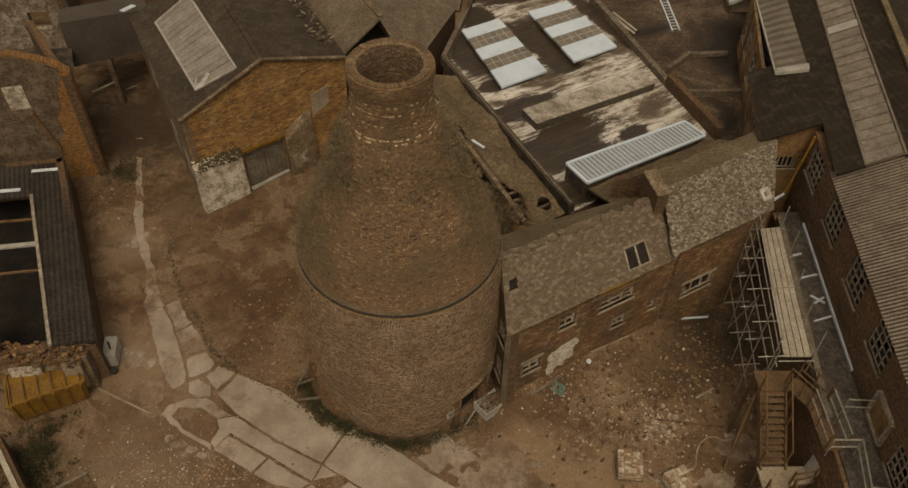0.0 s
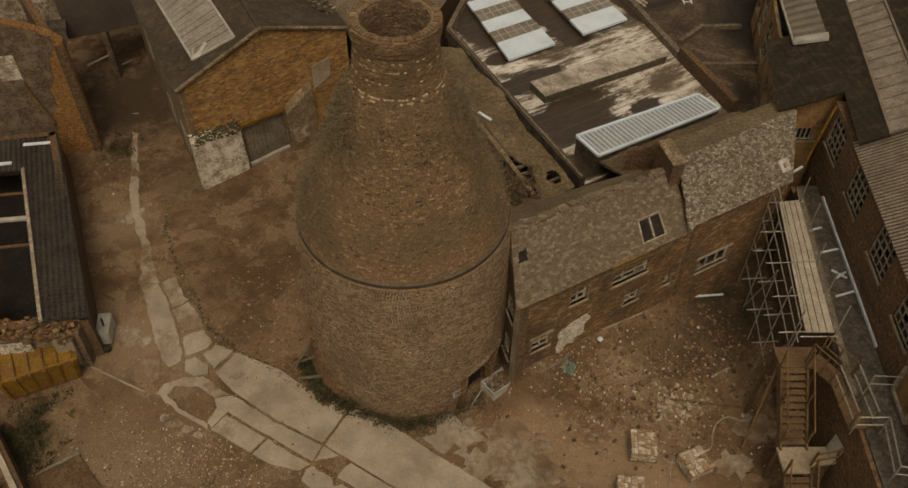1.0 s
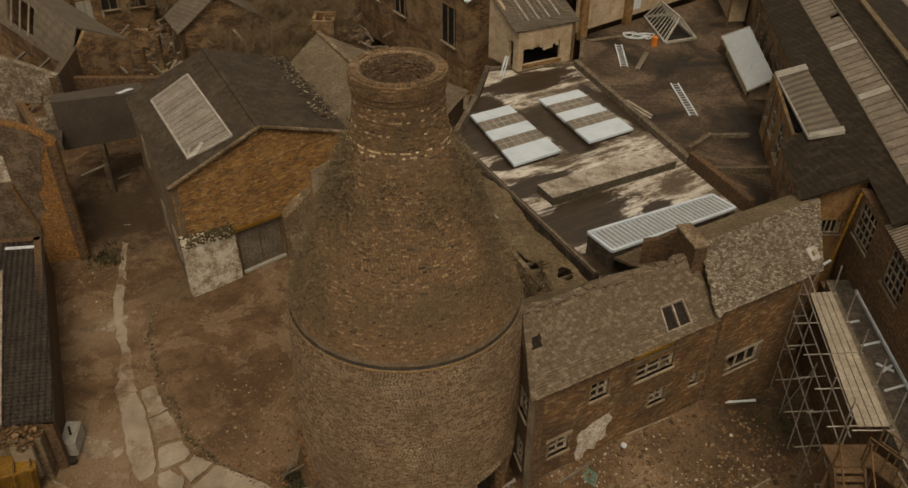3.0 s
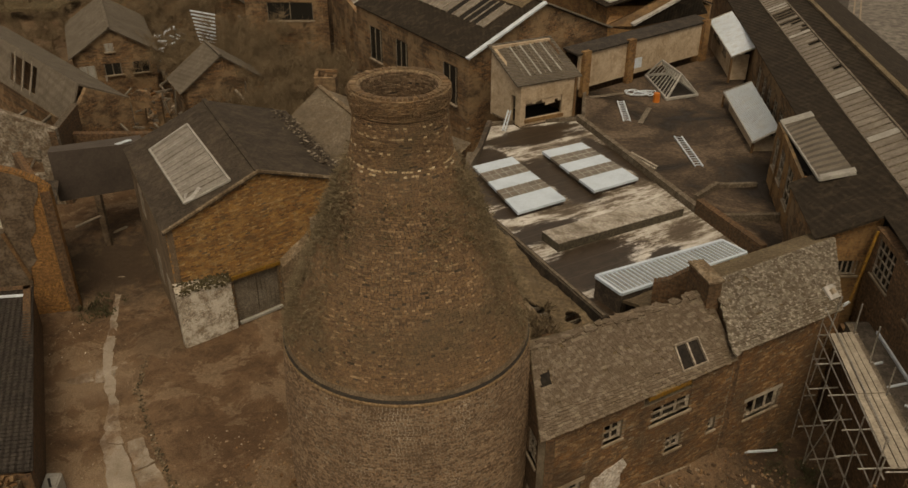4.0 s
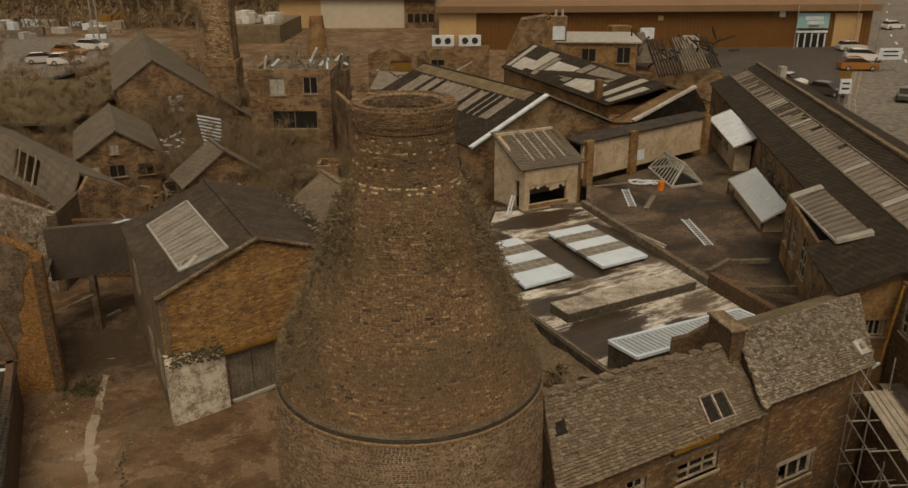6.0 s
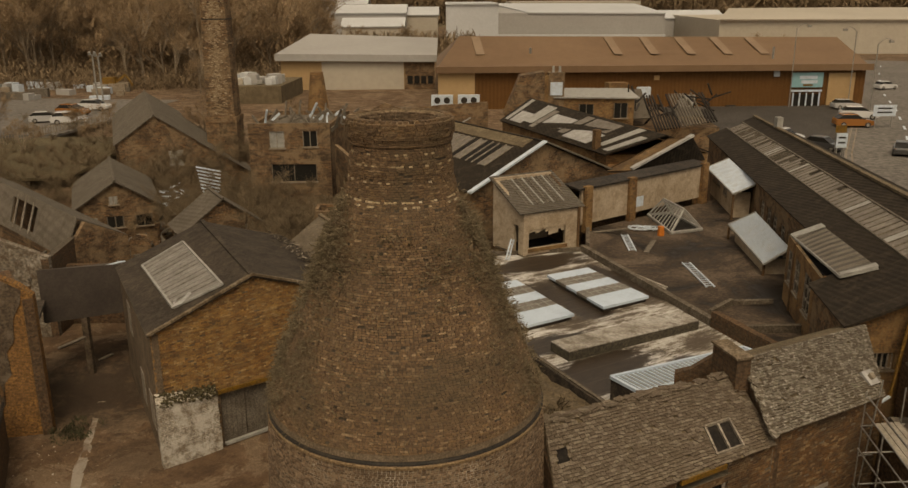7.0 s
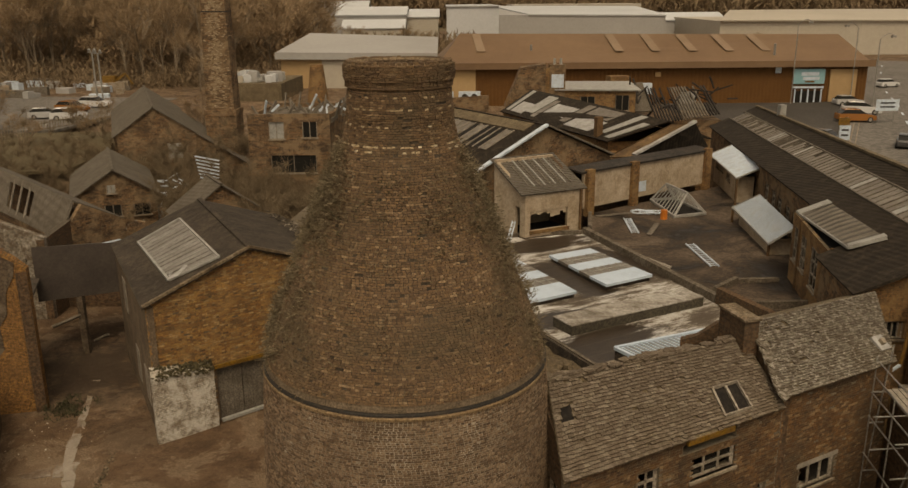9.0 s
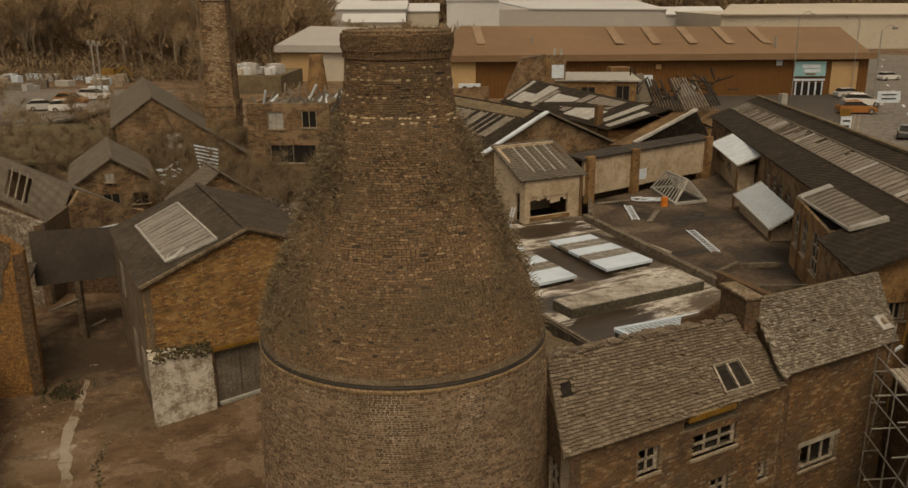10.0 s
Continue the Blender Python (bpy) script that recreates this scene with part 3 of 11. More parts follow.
kiln = thing("bottle_kiln", "tall bottle-shaped brown brick kiln with a narrow neck and iron band", "kiln")
core = [(kiln_radius(z) + 0.004, z) for z in np.arange(-0.3, 7.8, 0.35)]
lathe("lower_core", core, M_mortar_low, kiln, skip=in_door)
core = [(3.60, 7.72)] + [(kiln_radius(z) - 0.008, z) for z in np.arange(7.9, 14.8, 0.25)]
lathe("upper_core", core, M_mortar, kiln)
lathe("inner_wall", [(3.0, -0.3), (3.0, 0.6), (3.0, 1.2), (3.0, 1.9), (3.0, 2.6), (3.0, 7.6), (1.1, 12.8), (1.05, 14.2), (1.03, 15.2)], M_soot, kiln, skip=lambda a, z: in_door(a, z - 0.2))
lathe("waist_ledge", [(3.50, 8.06), (3.57, 8.0), (3.61, 7.93), (3.635, 7.85), (3.60, 7.83)], M_waist, kiln, label="sloping mortar ledge")
lathe("iron_band", [(3.58, 7.845), (3.645, 7.832), (3.67, 7.80), (3.68, 7.762), (3.60, 7.757)], M_iron, kiln, label="dark iron band")
lathe("worn_edge", [(3.60, 7.757), (3.685, 7.754), (3.70, 7.72), (3.69, 7.66), (3.65, 7.64)], M_edge, kiln, label="worn orange brick edge")
lathe("rim_core", [(1.24, 14.66), (1.265, 14.70), (1.265, 14.86), (1.30, 14.90), (1.30, 15.20), (1.27, 15.26), (1.19, 15.29), (1.06, 15.28), (1.03, 15.24), (1.01, 15.05)], M_cap, kiln, label="mortared brick rim")


def rim_radius(z):
    return 1.27 if z < 14.88 else 1.305 + 0.012 * math.sin((z - 14.88) * 8)


def inner_radius(z):
    return 1.02 + max(0.0, 14.2 - z) * 0.075


BRICK_MESH = {}


def single_brick(size, pale):
    """One brick, its face towards +x, shared by all of its kind."""
    key = (size, pale)
    if key not in BRICK_MESH:
        w, h = size / 2 - 0.006, 0.0455
        v = [(x, s * (w - g), z) for x, g in ((-0.05, 0.0), (0.014, 0.0), (0.018, 0.004)) for s, z in ((-1, g), (1, g), (1, h - g), (-1, h - g))]
        f = [(8, 9, 10, 11)] + [(k + i, k + (i + 1) % 4, k + 4 + (i + 1) % 4, k + 4 + i) for k in (0, 4) for i in range(4)]
        me = bpy.data.meshes.new("brick")
        me.from_pydata(v, [], f)
        me.materials.append(M_pale if pale else M_kiln_ob)
        BRICK_MESH[key] = me
    return BRICK_MESH[key]


def kiln_bricks(z0, z1, material, name, pale_rows=(), seed=1, radius=kiln_radius, face=1, singles=None, proud=0.017, joint=0.007):
    """Courses of bricks round the kiln, each a proud block with its own tilt. pale_rows: (height, share)."""
    rnd = random.Random(seed)
    verts, faces, pv, pf = [], [], [], []
    z, row = z0, 0
    while z < z1:
        r = radius(z + 0.035)
        slope = (radius(z + 0.1) - radius(z)) / 0.1 if radius is kiln_radius else 0.0
        share = max([s for p, s in pale_rows if abs(z - p) < 0.028], default=0.0)
        header = row % 3 != 0 or share > 0
        size = 0.102 if header else 0.2
        count = max(8, int(2 * math.pi * r / size))
        first = rnd.random()
        for i in range(count):
            a = 2 * math.pi * (i + first) / count
            if z < DOOR_H + 0.1 and in_door(a % (2 * math.pi) if a > math.pi else a, z):
                continue
            if rnd.random() < 0.012:
                continue
            half = math.pi / count - joint / r
            out = proud + rnd.random() * proud * 1.5
            h = 0.0455 + rnd.uniform(-0.004, 0.002)
            zz = z + rnd.uniform(-0.004, 0.004)
            lift = rnd.uniform(-0.004, 0.004)
            is_pale = rnd.random() < share
            if singles and singles[0] < z < singles[1]:
                o = new("brick", single_brick(size, is_pale))
                o.parent = kiln
                o.matrix_basis = pose(KX + r * math.cos(a), KY + r * math.sin(a), zz, 60 * lift, math.degrees(math.atan(slope)), math.degrees(a)) @ Matrix.Diagonal((1 + rnd.uniform(-0.2, 0.3), 2 * half * r / (size - 0.012), 1, 1))
                continue
            v, f = (pv, pf) if is_pale else (verts, faces)
            b = len(v)
            for rr, grow in ((r - face * 0.05, 0.0), (r + face * (out - 0.004), 0.0), (r + face * out, 0.004)):
                for sa, dz in ((-1, grow + lift), (1, grow - lift)):
                    aa = a + sa * (half - grow / r)
                    v.append((KX + rr * math.cos(aa), KY + rr * math.sin(aa), zz + dz))
                    v.append((KX + (rr + slope * h) * math.cos(aa), KY + (rr + slope * h) * math.sin(aa), zz + h - (dz if dz > 0 else -dz)))
            for k in (0, 4):
                f += [(b + k, b + k + 2, b + k + 6, b + k + 4), (b + k + 1, b + k + 5, b + k + 7, b + k + 3), (b + k, b + k + 4, b + k + 5, b + k + 1), (b + k + 2, b + k + 3, b + k + 7, b + k + 6)]
            f.append((b + 8, b + 10, b + 11, b + 9))
        z += 0.0555
        row += 1
    tagged(raw(name, verts, faces, material, kiln), kind="stuff")
    if pv:
        tagged(raw("pale_brickwork", pv, pf, M_pale, kiln), kind="stuff")


kiln_bricks(0.0, 7.62, M_kiln_low, "lower_brickwork", seed=3, proud=0.01, joint=0.010)
kiln_bricks(8.0, 14.62, M_kiln, "upper_brickwork", pale_rows=((13.29, 0.3), (13.37, 0.45), (13.85, 0.3), (14.2, 0.22), (14.5, 0.2)), seed=5, singles=(14.13, 14.62))
kiln_bricks(14.70, 15.21, M_kiln, "rim_brickwork", seed=6, radius=rim_radius)
kiln_bricks(13.3, 15.2, M_kiln_low, "inner_brickwork", seed=7, radius=inner_radius, face=-1)

for k in range(58):                       # headers laid flat round the mouth
    a = 2 * math.pi * k / 58
    o = new("brick", single_brick(0.115, False))
    o.parent = kiln
    r_ = random.Random(k)
    o.matrix_basis = pose(KX + 1.17 * math.cos(a), KY + 1.17 * math.sin(a), 15.293 + r_.uniform(-0.008, 0.008), r_.uniform(-3, 3), -90 + r_.uniform(-4, 4), math.degrees(a)) @ Matrix.Translation((0, 0, -0.11)) @ Matrix.Diagonal((1, 1, 4.0, 1))

# ---- slate roofs ----
def slates(name, corners, w, gauge, material, parent, seed=0, holes=(), gaps=0.02, lift=0.012, t=0.012, wild=0.01, singles=0, single_mat=None):
    """Lapped slates on a slope with corners eave left, eave right, ridge right, ridge left. holes: (u0, u1, v0, v1) in shares of the slope."""
    rnd = random.Random(seed)
    el, er, rr, rl = [Vector(c) for c in corners]
    rows = int(((rl - el).length + (rr - er).length) / 2 / gauge)
    nrm = (er - el).cross(rl - el).normalized()
    if nrm.z < 0:
        nrm = -nrm
    verts, faces = [], []
    me = None
    if singles:
        me = bpy.data.meshes.new("slate")
        me.from_pydata([(x, y, z) for z in (0, t) for x, y in ((-0.5, 0), (0.5, 0), (0.5, 1), (-0.5, 1))], [], [(4, 5, 6, 7), (0, 1, 5, 4), (1, 2, 6, 5), (2, 3, 7, 6), (3, 0, 4, 7), (3, 2, 1, 0)])
        me.materials.append(single_mat)
    for j in range(rows):
        v0, v1 = j / rows, min((j + 1.35) / rows, 1.0)
        l0, r0 = el.lerp(rl, v0), er.lerp(rr, v0)
        l1, r1 = el.lerp(rl, v1), er.lerp(rr, v1)
        n = max(2, int((r0 - l0).length / w))
        sh = 0.5 * (j % 2)
        for i in range(-1, n + 1):
            u0, u1 = (i + sh) / n, (i + 1 + sh) / n
            a0, a1 = max(u0, 0), min(u1, 1)
            if a1 - a0 < 0.25 / n:
                continue
            um, vm = (a0 + a1) / 2, (v0 + 0.5 / rows)
            if rnd.random() < gaps or any(h[0] < um < h[1] and h[2] < vm < h[3] for h in holes):
                continue
            g = 0.004 / w / n
            up0, up1 = lift + t + rnd.uniform(0, wild), t * 0.4 + rnd.uniform(0, wild * 0.4)
            drop = (l0 - l1).normalized() * rnd.uniform(-0.012, 0.02)
            q = [l0.lerp(r0, a0 + g) + nrm * up0 + drop, l0.lerp(r0, a1 - g) + nrm * (up0 + rnd.uniform(-wild, wild) * 0.5) + drop, l1.lerp(r1, a1 - g) + nrm * up1, l1.lerp(r1, a0 + g) + nrm * up1]
            if singles and a0 == u0 and a1 == u1:
                singles -= 1
                ax, ay = q[1] - q[0], (q[3] + q[2] - q[0] - q[1]) / 2
                az = ax.cross(ay).normalized()
                o = new("slate", me)
                o.parent = parent
                o.matrix_basis = Matrix(((ax.x, ay.x, az.x, 0), (ax.y, ay.y, az.y, 0), (ax.z, ay.z, az.z, 0), (0, 0, 0, 1)))
                o.matrix_basis.translation = (q[0] + q[1]) / 2 - az * t
                continue
            b = len(verts)
            verts += [tuple(p - nrm * t) for p in q] + [tuple(p) for p in q]
            faces += [tuple(b + k for k in f) for f in ((4, 5, 6, 7), (0, 1, 5, 4), (1, 2, 6, 5), (3, 0, 4, 7), (3, 2, 1, 0))]
    return tagged(raw(name, verts, faces, material, parent), kind="stuff")


def laid_bricks(name, a, b, z0, top, material, parent, holes=(), seed=0, proud=0.007, singles=None, single_mat=None):
    """Courses of single bricks before the outer face of a wall."""
    rnd = random.Random(seed)
    length = (Vector(b) - Vector(a)).length
    verts, faces = [], []
    z, row = z0, 0
    d = (Vector((*b, 0)) - Vector((*a, 0))).normalized()
    nrm = Vector((d.y, -d.x, 0))
    base = Vector((*a, 0))
    me = None
    if singles:
        me = bpy.data.meshes.new("brick")
        me.from_pydata([(x, y, z) for y in (0, -1) for x, z in ((0, 0), (1, 0), (1, 0.065), (0, 0.065))], [], [(4, 5, 6, 7), (0, 1, 5, 4), (1, 2, 6, 5), (2, 3, 7, 6), (3, 0, 4, 7)])
        me.materials.append(single_mat)
    while True:
        s = -0.225 + (0.1125 if row % 2 else 0) + 0.02
        any_ = False
        while s < length:
            size = 0.225 if row % 4 else 0.1125
            s0, s1 = max(s, 0), min(s + size - 0.01, length)
            mid = (s0 + s1) / 2
            ztop = top(mid) if callable(top) else top
            if s1 - s0 > 0.05 and z + 0.065 < ztop:
                any_ = True
                if rnd.random() > 0.01 and not any(h[0] - 0.02 < mid < h[1] + 0.02 and h[2] - 0.05 < z < h[3] for h in holes):
                    o = proud + rnd.uniform(-0.006, 0.008)
                    if singles and singles[0] < mid < singles[1] and singles[2] < z < singles[3]:
                        ob = new("brick", me)
                        ob.parent = parent
                        p = base + d * s0 - nrm * 0.02
                        ob.matrix_basis = pose(p.x, p.y, z + rnd.uniform(-0.002, 0.002), 0, 0, math.degrees(math.atan2(d.y, d.x))) @ Matrix.Diagonal((s1 - s0, o + 0.02, 1, 1))
                        s += size
                        continue
                    k = len(verts)
                    for depth in (-0.02, o):
                        for ss, zz in ((s0, z), (s1, z), (s1, z + 0.065), (s0, z + 0.065)):
                            p = base + d * ss + nrm * depth
                            verts.append((p.x, p.y, zz + rnd.uniform(-0.002, 0.002)))
                    faces += [(k + 4, k + 5, k + 6, k + 7), (k, k + 1, k + 5, k + 4), (k + 1, k + 2, k + 6, k + 5), (k + 2, k + 3, k + 7, k + 6), (k + 3, k, k + 4, k + 7)]
            s += size
        z += 0.075
        row += 1
        if not any_:
            break
    return tagged(raw(name, verts, faces, material, parent), kind="stuff")


# ---- cottage beside the kiln ----
A1, B1 = (2.48, 18.70), (9.10, 22.42)
W1 = math.hypot(B1[0] - A1[0], B1[1] - A1[1])
cottage = thing("cottage", "low derelict brick cottage with a sagging slate roof beside the kiln", "house")
H1 = [(0.68, 1.5, 2.25, 2.98), (2.6, 2.6, 1.0, 1.0), (2.2, 2.95, 4.1, 4.85), (4.1, 5.8, 4.05, 4.72), (4.95, 5.65, 2.5, 3.15), (6.85, 7.2, 2.55, 3.1), (3.75, 5.75, 4.95, 5.32)]
bm = bmesh.new()
wall(bm, A1, B1, -0.3, 5.5, 0.35, H1)
part("wall", bm, M_mortar_mid, cottage)
laid_bricks("brickwork", A1, B1, 0.0, 5.5, M_cott, cottage, H1, 4, singles=(2.0, 7.5, 4.45, 5.5), single_mat=M_cott_single)
C1, D1 = (1.6, 24.6), (8.1, 26.0)
bm = bmesh.new()
wall(bm, B1, D1, -0.3, [(0, 5.5), (1.9, 6.6), (3.7, 5.3)], 0.3)
part("wall", bm, M_brick, cottage)
bm = bmesh.new()
wall(bm, D1, C1, -0.3, 4.6, 0.3)
part("wall", bm, M_brick, cottage)
bm = bmesh.new()
wall(bm, (1.9, 21.0), A1, -0.3, [(0, 6.85), (2.37, 5.38)], 0.3, [(0.9, 1.7, 3.6, 4.7), (0.9, 1.6, 1.2, 2.4)])
part("wall", bm, M_brick, cottage)
R1 = [(2.30, 18.50, 5.42), (9.12, 22.30, 5.42), (8.45, 24.35, 6.75), (2.10, 20.75, 7.08)]
bm = bmesh.new()
sheet(bm, R1, 0.06)
part("roof_deck", bm, M_moss_roof, cottage)
slates("slating", R1, 0.165, 0.1, M_slate, cottage, 2, holes=[(0.712, 0.848, 0.11, 0.45), (0.03, 0.085, 0.53, 0.71), (0.55, 0.66, -0.1, 0.035)], singles=300, single_mat=M_slate_ob, t=0.022, lift=0.045, wild=0.014)
R1b = [(8.45, 24.35, 6.75), (2.10, 20.75, 7.08), (1.45, 23.6, 5.0), (7.8, 26.2, 5.0)]
bm = bmesh.new()
sheet(bm, R1b, 0.06)
part("rear_roof", bm, M_moss_roof, cottage)

# ---- taller cottage ----
A2, B2 = (9.12, 22.47), (13.55, 24.95)
cottage2 = thing("tall_cottage", "taller brick cottage with a lichened pale slate roof", "house")
H2 = [(1.05, 2.7, 2.25, 3.05)]
bm = bmesh.new()
wall(bm, A2, B2, -0.3, 5.75, 0.35, H2)
part("wall", bm, M_mortar_mid, cottage2)
laid_bricks("brickwork", A2, B2, 0.0, 5.75, M_cott, cottage2, H2, 9, singles=(0.0, 5.1, 4.75, 5.75), single_mat=M_cott_single)
bm = bmesh.new()
wall(bm, B2, (14.4, 29.0), -0.3, [(0, 5.75), (2.9, 6.9), (4.1, 6.2)], 0.3)
part("wall", bm, M_brick, cottage2)
bm = bmesh.new()
wall(bm, (8.35, 26.0), (9.05, 22.47), -0.3, [(0, 6.4), (1.5, 7.25), (3.6, 5.75)], 0.3)
part("wall", bm, M_brick, cottage2)
R2 = [(9.05, 22.20, 5.78), (13.52, 24.78, 5.68), (14.08, 27.65, 7.0), (8.80, 24.45, 7.24)]
bm = bmesh.new()
sheet(bm, R2, 0.06)
part("roof_deck", bm, M_moss_roof, cottage2)
slates("slating", R2, 0.165, 0.1, M_slate_pale, cottage2, 7, singles=300, single_mat=M_slate_pale_ob, t=0.022, lift=0.05, wild=0.010)
bm = bmesh.new()
sheet(bm, [(14.08, 27.65, 7.0), (8.80, 24.45, 7.24), (8.4, 26.0, 6.5), (13.9, 29.2, 6.3)], 0.06)
part("rear_roof", bm, M_moss_roof, cottage2)

# ---- barn with the limewashed corner ----
BO, BA_ = (-11.95, 30.75), 35.5
barn = house("barn", "brick barn with orange gable and dark sheet roof", "barn", BO, BA_, 8.6, 9.4, -0.3, 5.55, 7.08, M_barn_joint, M_barn_roof, True, 0.15, [(2.55, 4.7, -0.3, 2.35)], skew=0.15)
r_ = radians(BA_)
laid_bricks("brickwork", BO, (BO[0] + 8.6 * math.cos(r_), BO[1] + 8.6 * math.sin(r_)), 0.0, lambda s: 5.55 + 1.53 * (1 - abs(s - 4.3) / 4.3), M_barn, barn, [(2.45, 4.8, -0.3, 2.5)], 15)

# ---- flat roofed workshop ----
# wet hollows of the flat roof: place, half length along the felt strips, half width
POOLS = [(1.7, 39.5, 1.5, 2.6), (5.7, 39.9, 1.1, 2.7), (3.9, 34.4, 2.5, 0.8), (5.8, 31.6, 3.1, 1.7), (6.3, 28.5, 2.6, 0.9), (9.4, 32.6, 1.0, 0.6), (4.9, 46.2, 3.4, 1.2), (9.2, 42.6, 0.6, 3.0), (1.8, 42.9, 1.2, 1.2), (2.6, 36.4, 0.8, 0.6)]


def streaked_mat():
    """Stained felt laid in strips: dark wet hollows, brown silt and pale dried bloom drawn out along the strips."""
    m, n, l, p = mat_new("flat_roof_felt_streaked")
    pos = n.new("ShaderNodeNewGeometry").outputs["Position"]
    mp = n.new("ShaderNodeMapping")
    mp.inputs["Rotation"].default_value = (0, 0, radians(-30))
    l.new(pos, mp.inputs[0])
    st = n.new("ShaderNodeMapping")
    st.inputs["Scale"].default_value = (0.5, 1.15, 1)
    l.new(mp.outputs[0], st.inputs[0])
    thin = n.new("ShaderNodeMapping")
    thin.inputs["Scale"].default_value = (0.25, 2.4, 1)
    l.new(mp.outputs[0], thin.inputs[0])
    a = tex_noise(n, l, 0.42, 14, 0.8, st.outputs[0], 0.15)
    s_ = tex_noise(n, l, 0.8, 12, 0.8, thin.outputs[0], 0.05)
    b = tex_noise(n, l, 2.6, 10, 0.8, st.outputs[0], 0.1)
    g = tex_noise(n, l, 16, 6, 0.7, pos)
    f = n.new("ShaderNodeMath")
    f.operation = "MULTIPLY_ADD"
    l.new(s_, f.inputs[0])
    f.inputs[1].default_value = 0.45
    l.new(a, f.inputs[2])
    col = ramp(n, l, f.outputs[0], [(0.64, (0.075, 0.056, 0.039)), (0.69, (0.17, 0.142, 0.11)), (0.715, (0.34, 0.318, 0.28)), (0.80, (0.56, 0.55, 0.52))])
    col = mixc(n, l, ramp(n, l, b, [(0.54, 0.0), (0.60, 0.7)]), col, (0.13, 0.10, 0.073))
    wet = None
    for px_, py_, rx_, ry_ in POOLS:
        d = n.new("ShaderNodeMapping")
        d.vector_type = "TEXTURE"
        d.inputs["Location"].default_value = (px_, py_, 3.4)
        d.inputs["Rotation"].default_value = (0, 0, radians(30))
        d.inputs["Scale"].default_value = (rx_, ry_, 4)
        l.new(pos, d.inputs[0])
        ln = n.new("ShaderNodeVectorMath")
        ln.operation = "LENGTH"
        l.new(d.outputs[0], ln.inputs[0])
        sm = n.new("ShaderNodeMath")
        sm.operation = "MULTIPLY_ADD"
        l.new(f.outputs[0], sm.inputs[0])
        sm.inputs[1].default_value = 2.6
        l.new(ln.outputs["Value"], sm.inputs[2])
        if wet is None:
            wet = sm.outputs[0]
        else:
            mn = n.new("ShaderNodeMath")
            mn.operation = "MINIMUM"
            l.new(wet, mn.inputs[0])
            l.new(sm.outputs[0], mn.inputs[1])
            wet = mn.outputs[0]
    half = n.new("ShaderNodeMath")
    half.operation = "MULTIPLY"
    l.new(wet, half.inputs[0])
    half.inputs[1].default_value = 0.3
    pool = ramp(n, l, half.outputs[0], [(0.84, 1.0), (0.865, 0.7), (0.885, 0.12), (0.93, 0.0)])
    col = mixc(n, l, pool, col, ramp(n, l, b, [(0.4, (0.022, 0.015, 0.009)), (0.6, (0.05, 0.034, 0.022))]))
    seam = n.new("ShaderNodeSeparateXYZ")
    l.new(mp.outputs[0], seam.inputs[0])
    wave = n.new("ShaderNodeMath")
    wave.operation = "PINGPONG"
    l.new(seam.outputs[1], wave.inputs[0])
    wave.inputs[1].default_value = 0.48
    col = mixc(n, l, ramp(n, l, wave.outputs[0], [(0.012, 0.55), (0.05, 0.0)]), col, (0.09, 0.068, 0.05))
    col = mixc(n, l, 0.5, col, ramp(n, l, g, [(0.3, 0.6), (0.7, 1.05)]), "MULTIPLY")
    l.new(col, p.inputs["Base Color"])
    l.new(ramp(n, l, pool, [(0.2, 0.85), (0.8, 0.45)]), p.inputs["Roughness"])
    bump(n, l, p, g, 0.25, 0.02)
    return m


def court_mat():
    """Brown asphalt on a roof court with wet patches."""
    m, n, l, p = mat_new("court_asphalt")
    pos = n.new("ShaderNodeNewGeometry").outputs["Position"]
    a = tex_noise(n, l, 0.22, 8, 0.66, pos, 0.8)
    g = tex_noise(n, l, 6, 8, 0.75, pos)
    col = ramp(n, l, a, [(0.39, (0.018, 0.013, 0.009)), (0.45, (0.045, 0.032, 0.022)), (0.52, (0.09, 0.064, 0.044)), (0.62, (0.13, 0.098, 0.07)), (0.70, (0.20, 0.165, 0.128))])
    col = mixc(n, l, 0.8, col, ramp(n, l, g, [(0.38, 0.35), (0.62, 1.3)]), "MULTIPLY")
    l.new(col, p.inputs["Base Color"])
    l.new(ramp(n, l, a, [(0.36, 0.4), (0.46, 0.9)]), p.inputs["Roughness"])
    p.inputs["Specular IOR Level"].default_value = 0.3
    bump(n, l, p, g, 0.25, 0.02)
    return m


M_cloud = rough_mat("clouded_sheet", (0.15, 0.138, 0.12), (0.215, 0.20, 0.178), (0.27, 0.255, 0.23), 0.8, 8, 0.5, 0.1, (0.11, 0.095, 0.075), 0.5, grainy=0.5)
M_flatroof, M_court = streaked_mat(), court_mat()
M_parapet = rough_mat("parapet_concrete", (0.09, 0.072, 0.052), (0.145, 0.118, 0.088), (0.21, 0.178, 0.14), 0.9, 10, 0.92, 0.6, (0.06, 0.045, 0.03), 0.6)
M_roof_slate = corrugated_mat("dark_slate_courses", (0.017, 0.0125, 0.0085), (0.032, 0.024, 0.0165), 3, 0.26, (0.085, 0.066, 0.046), 0.35, 0.95, relief=0.18)
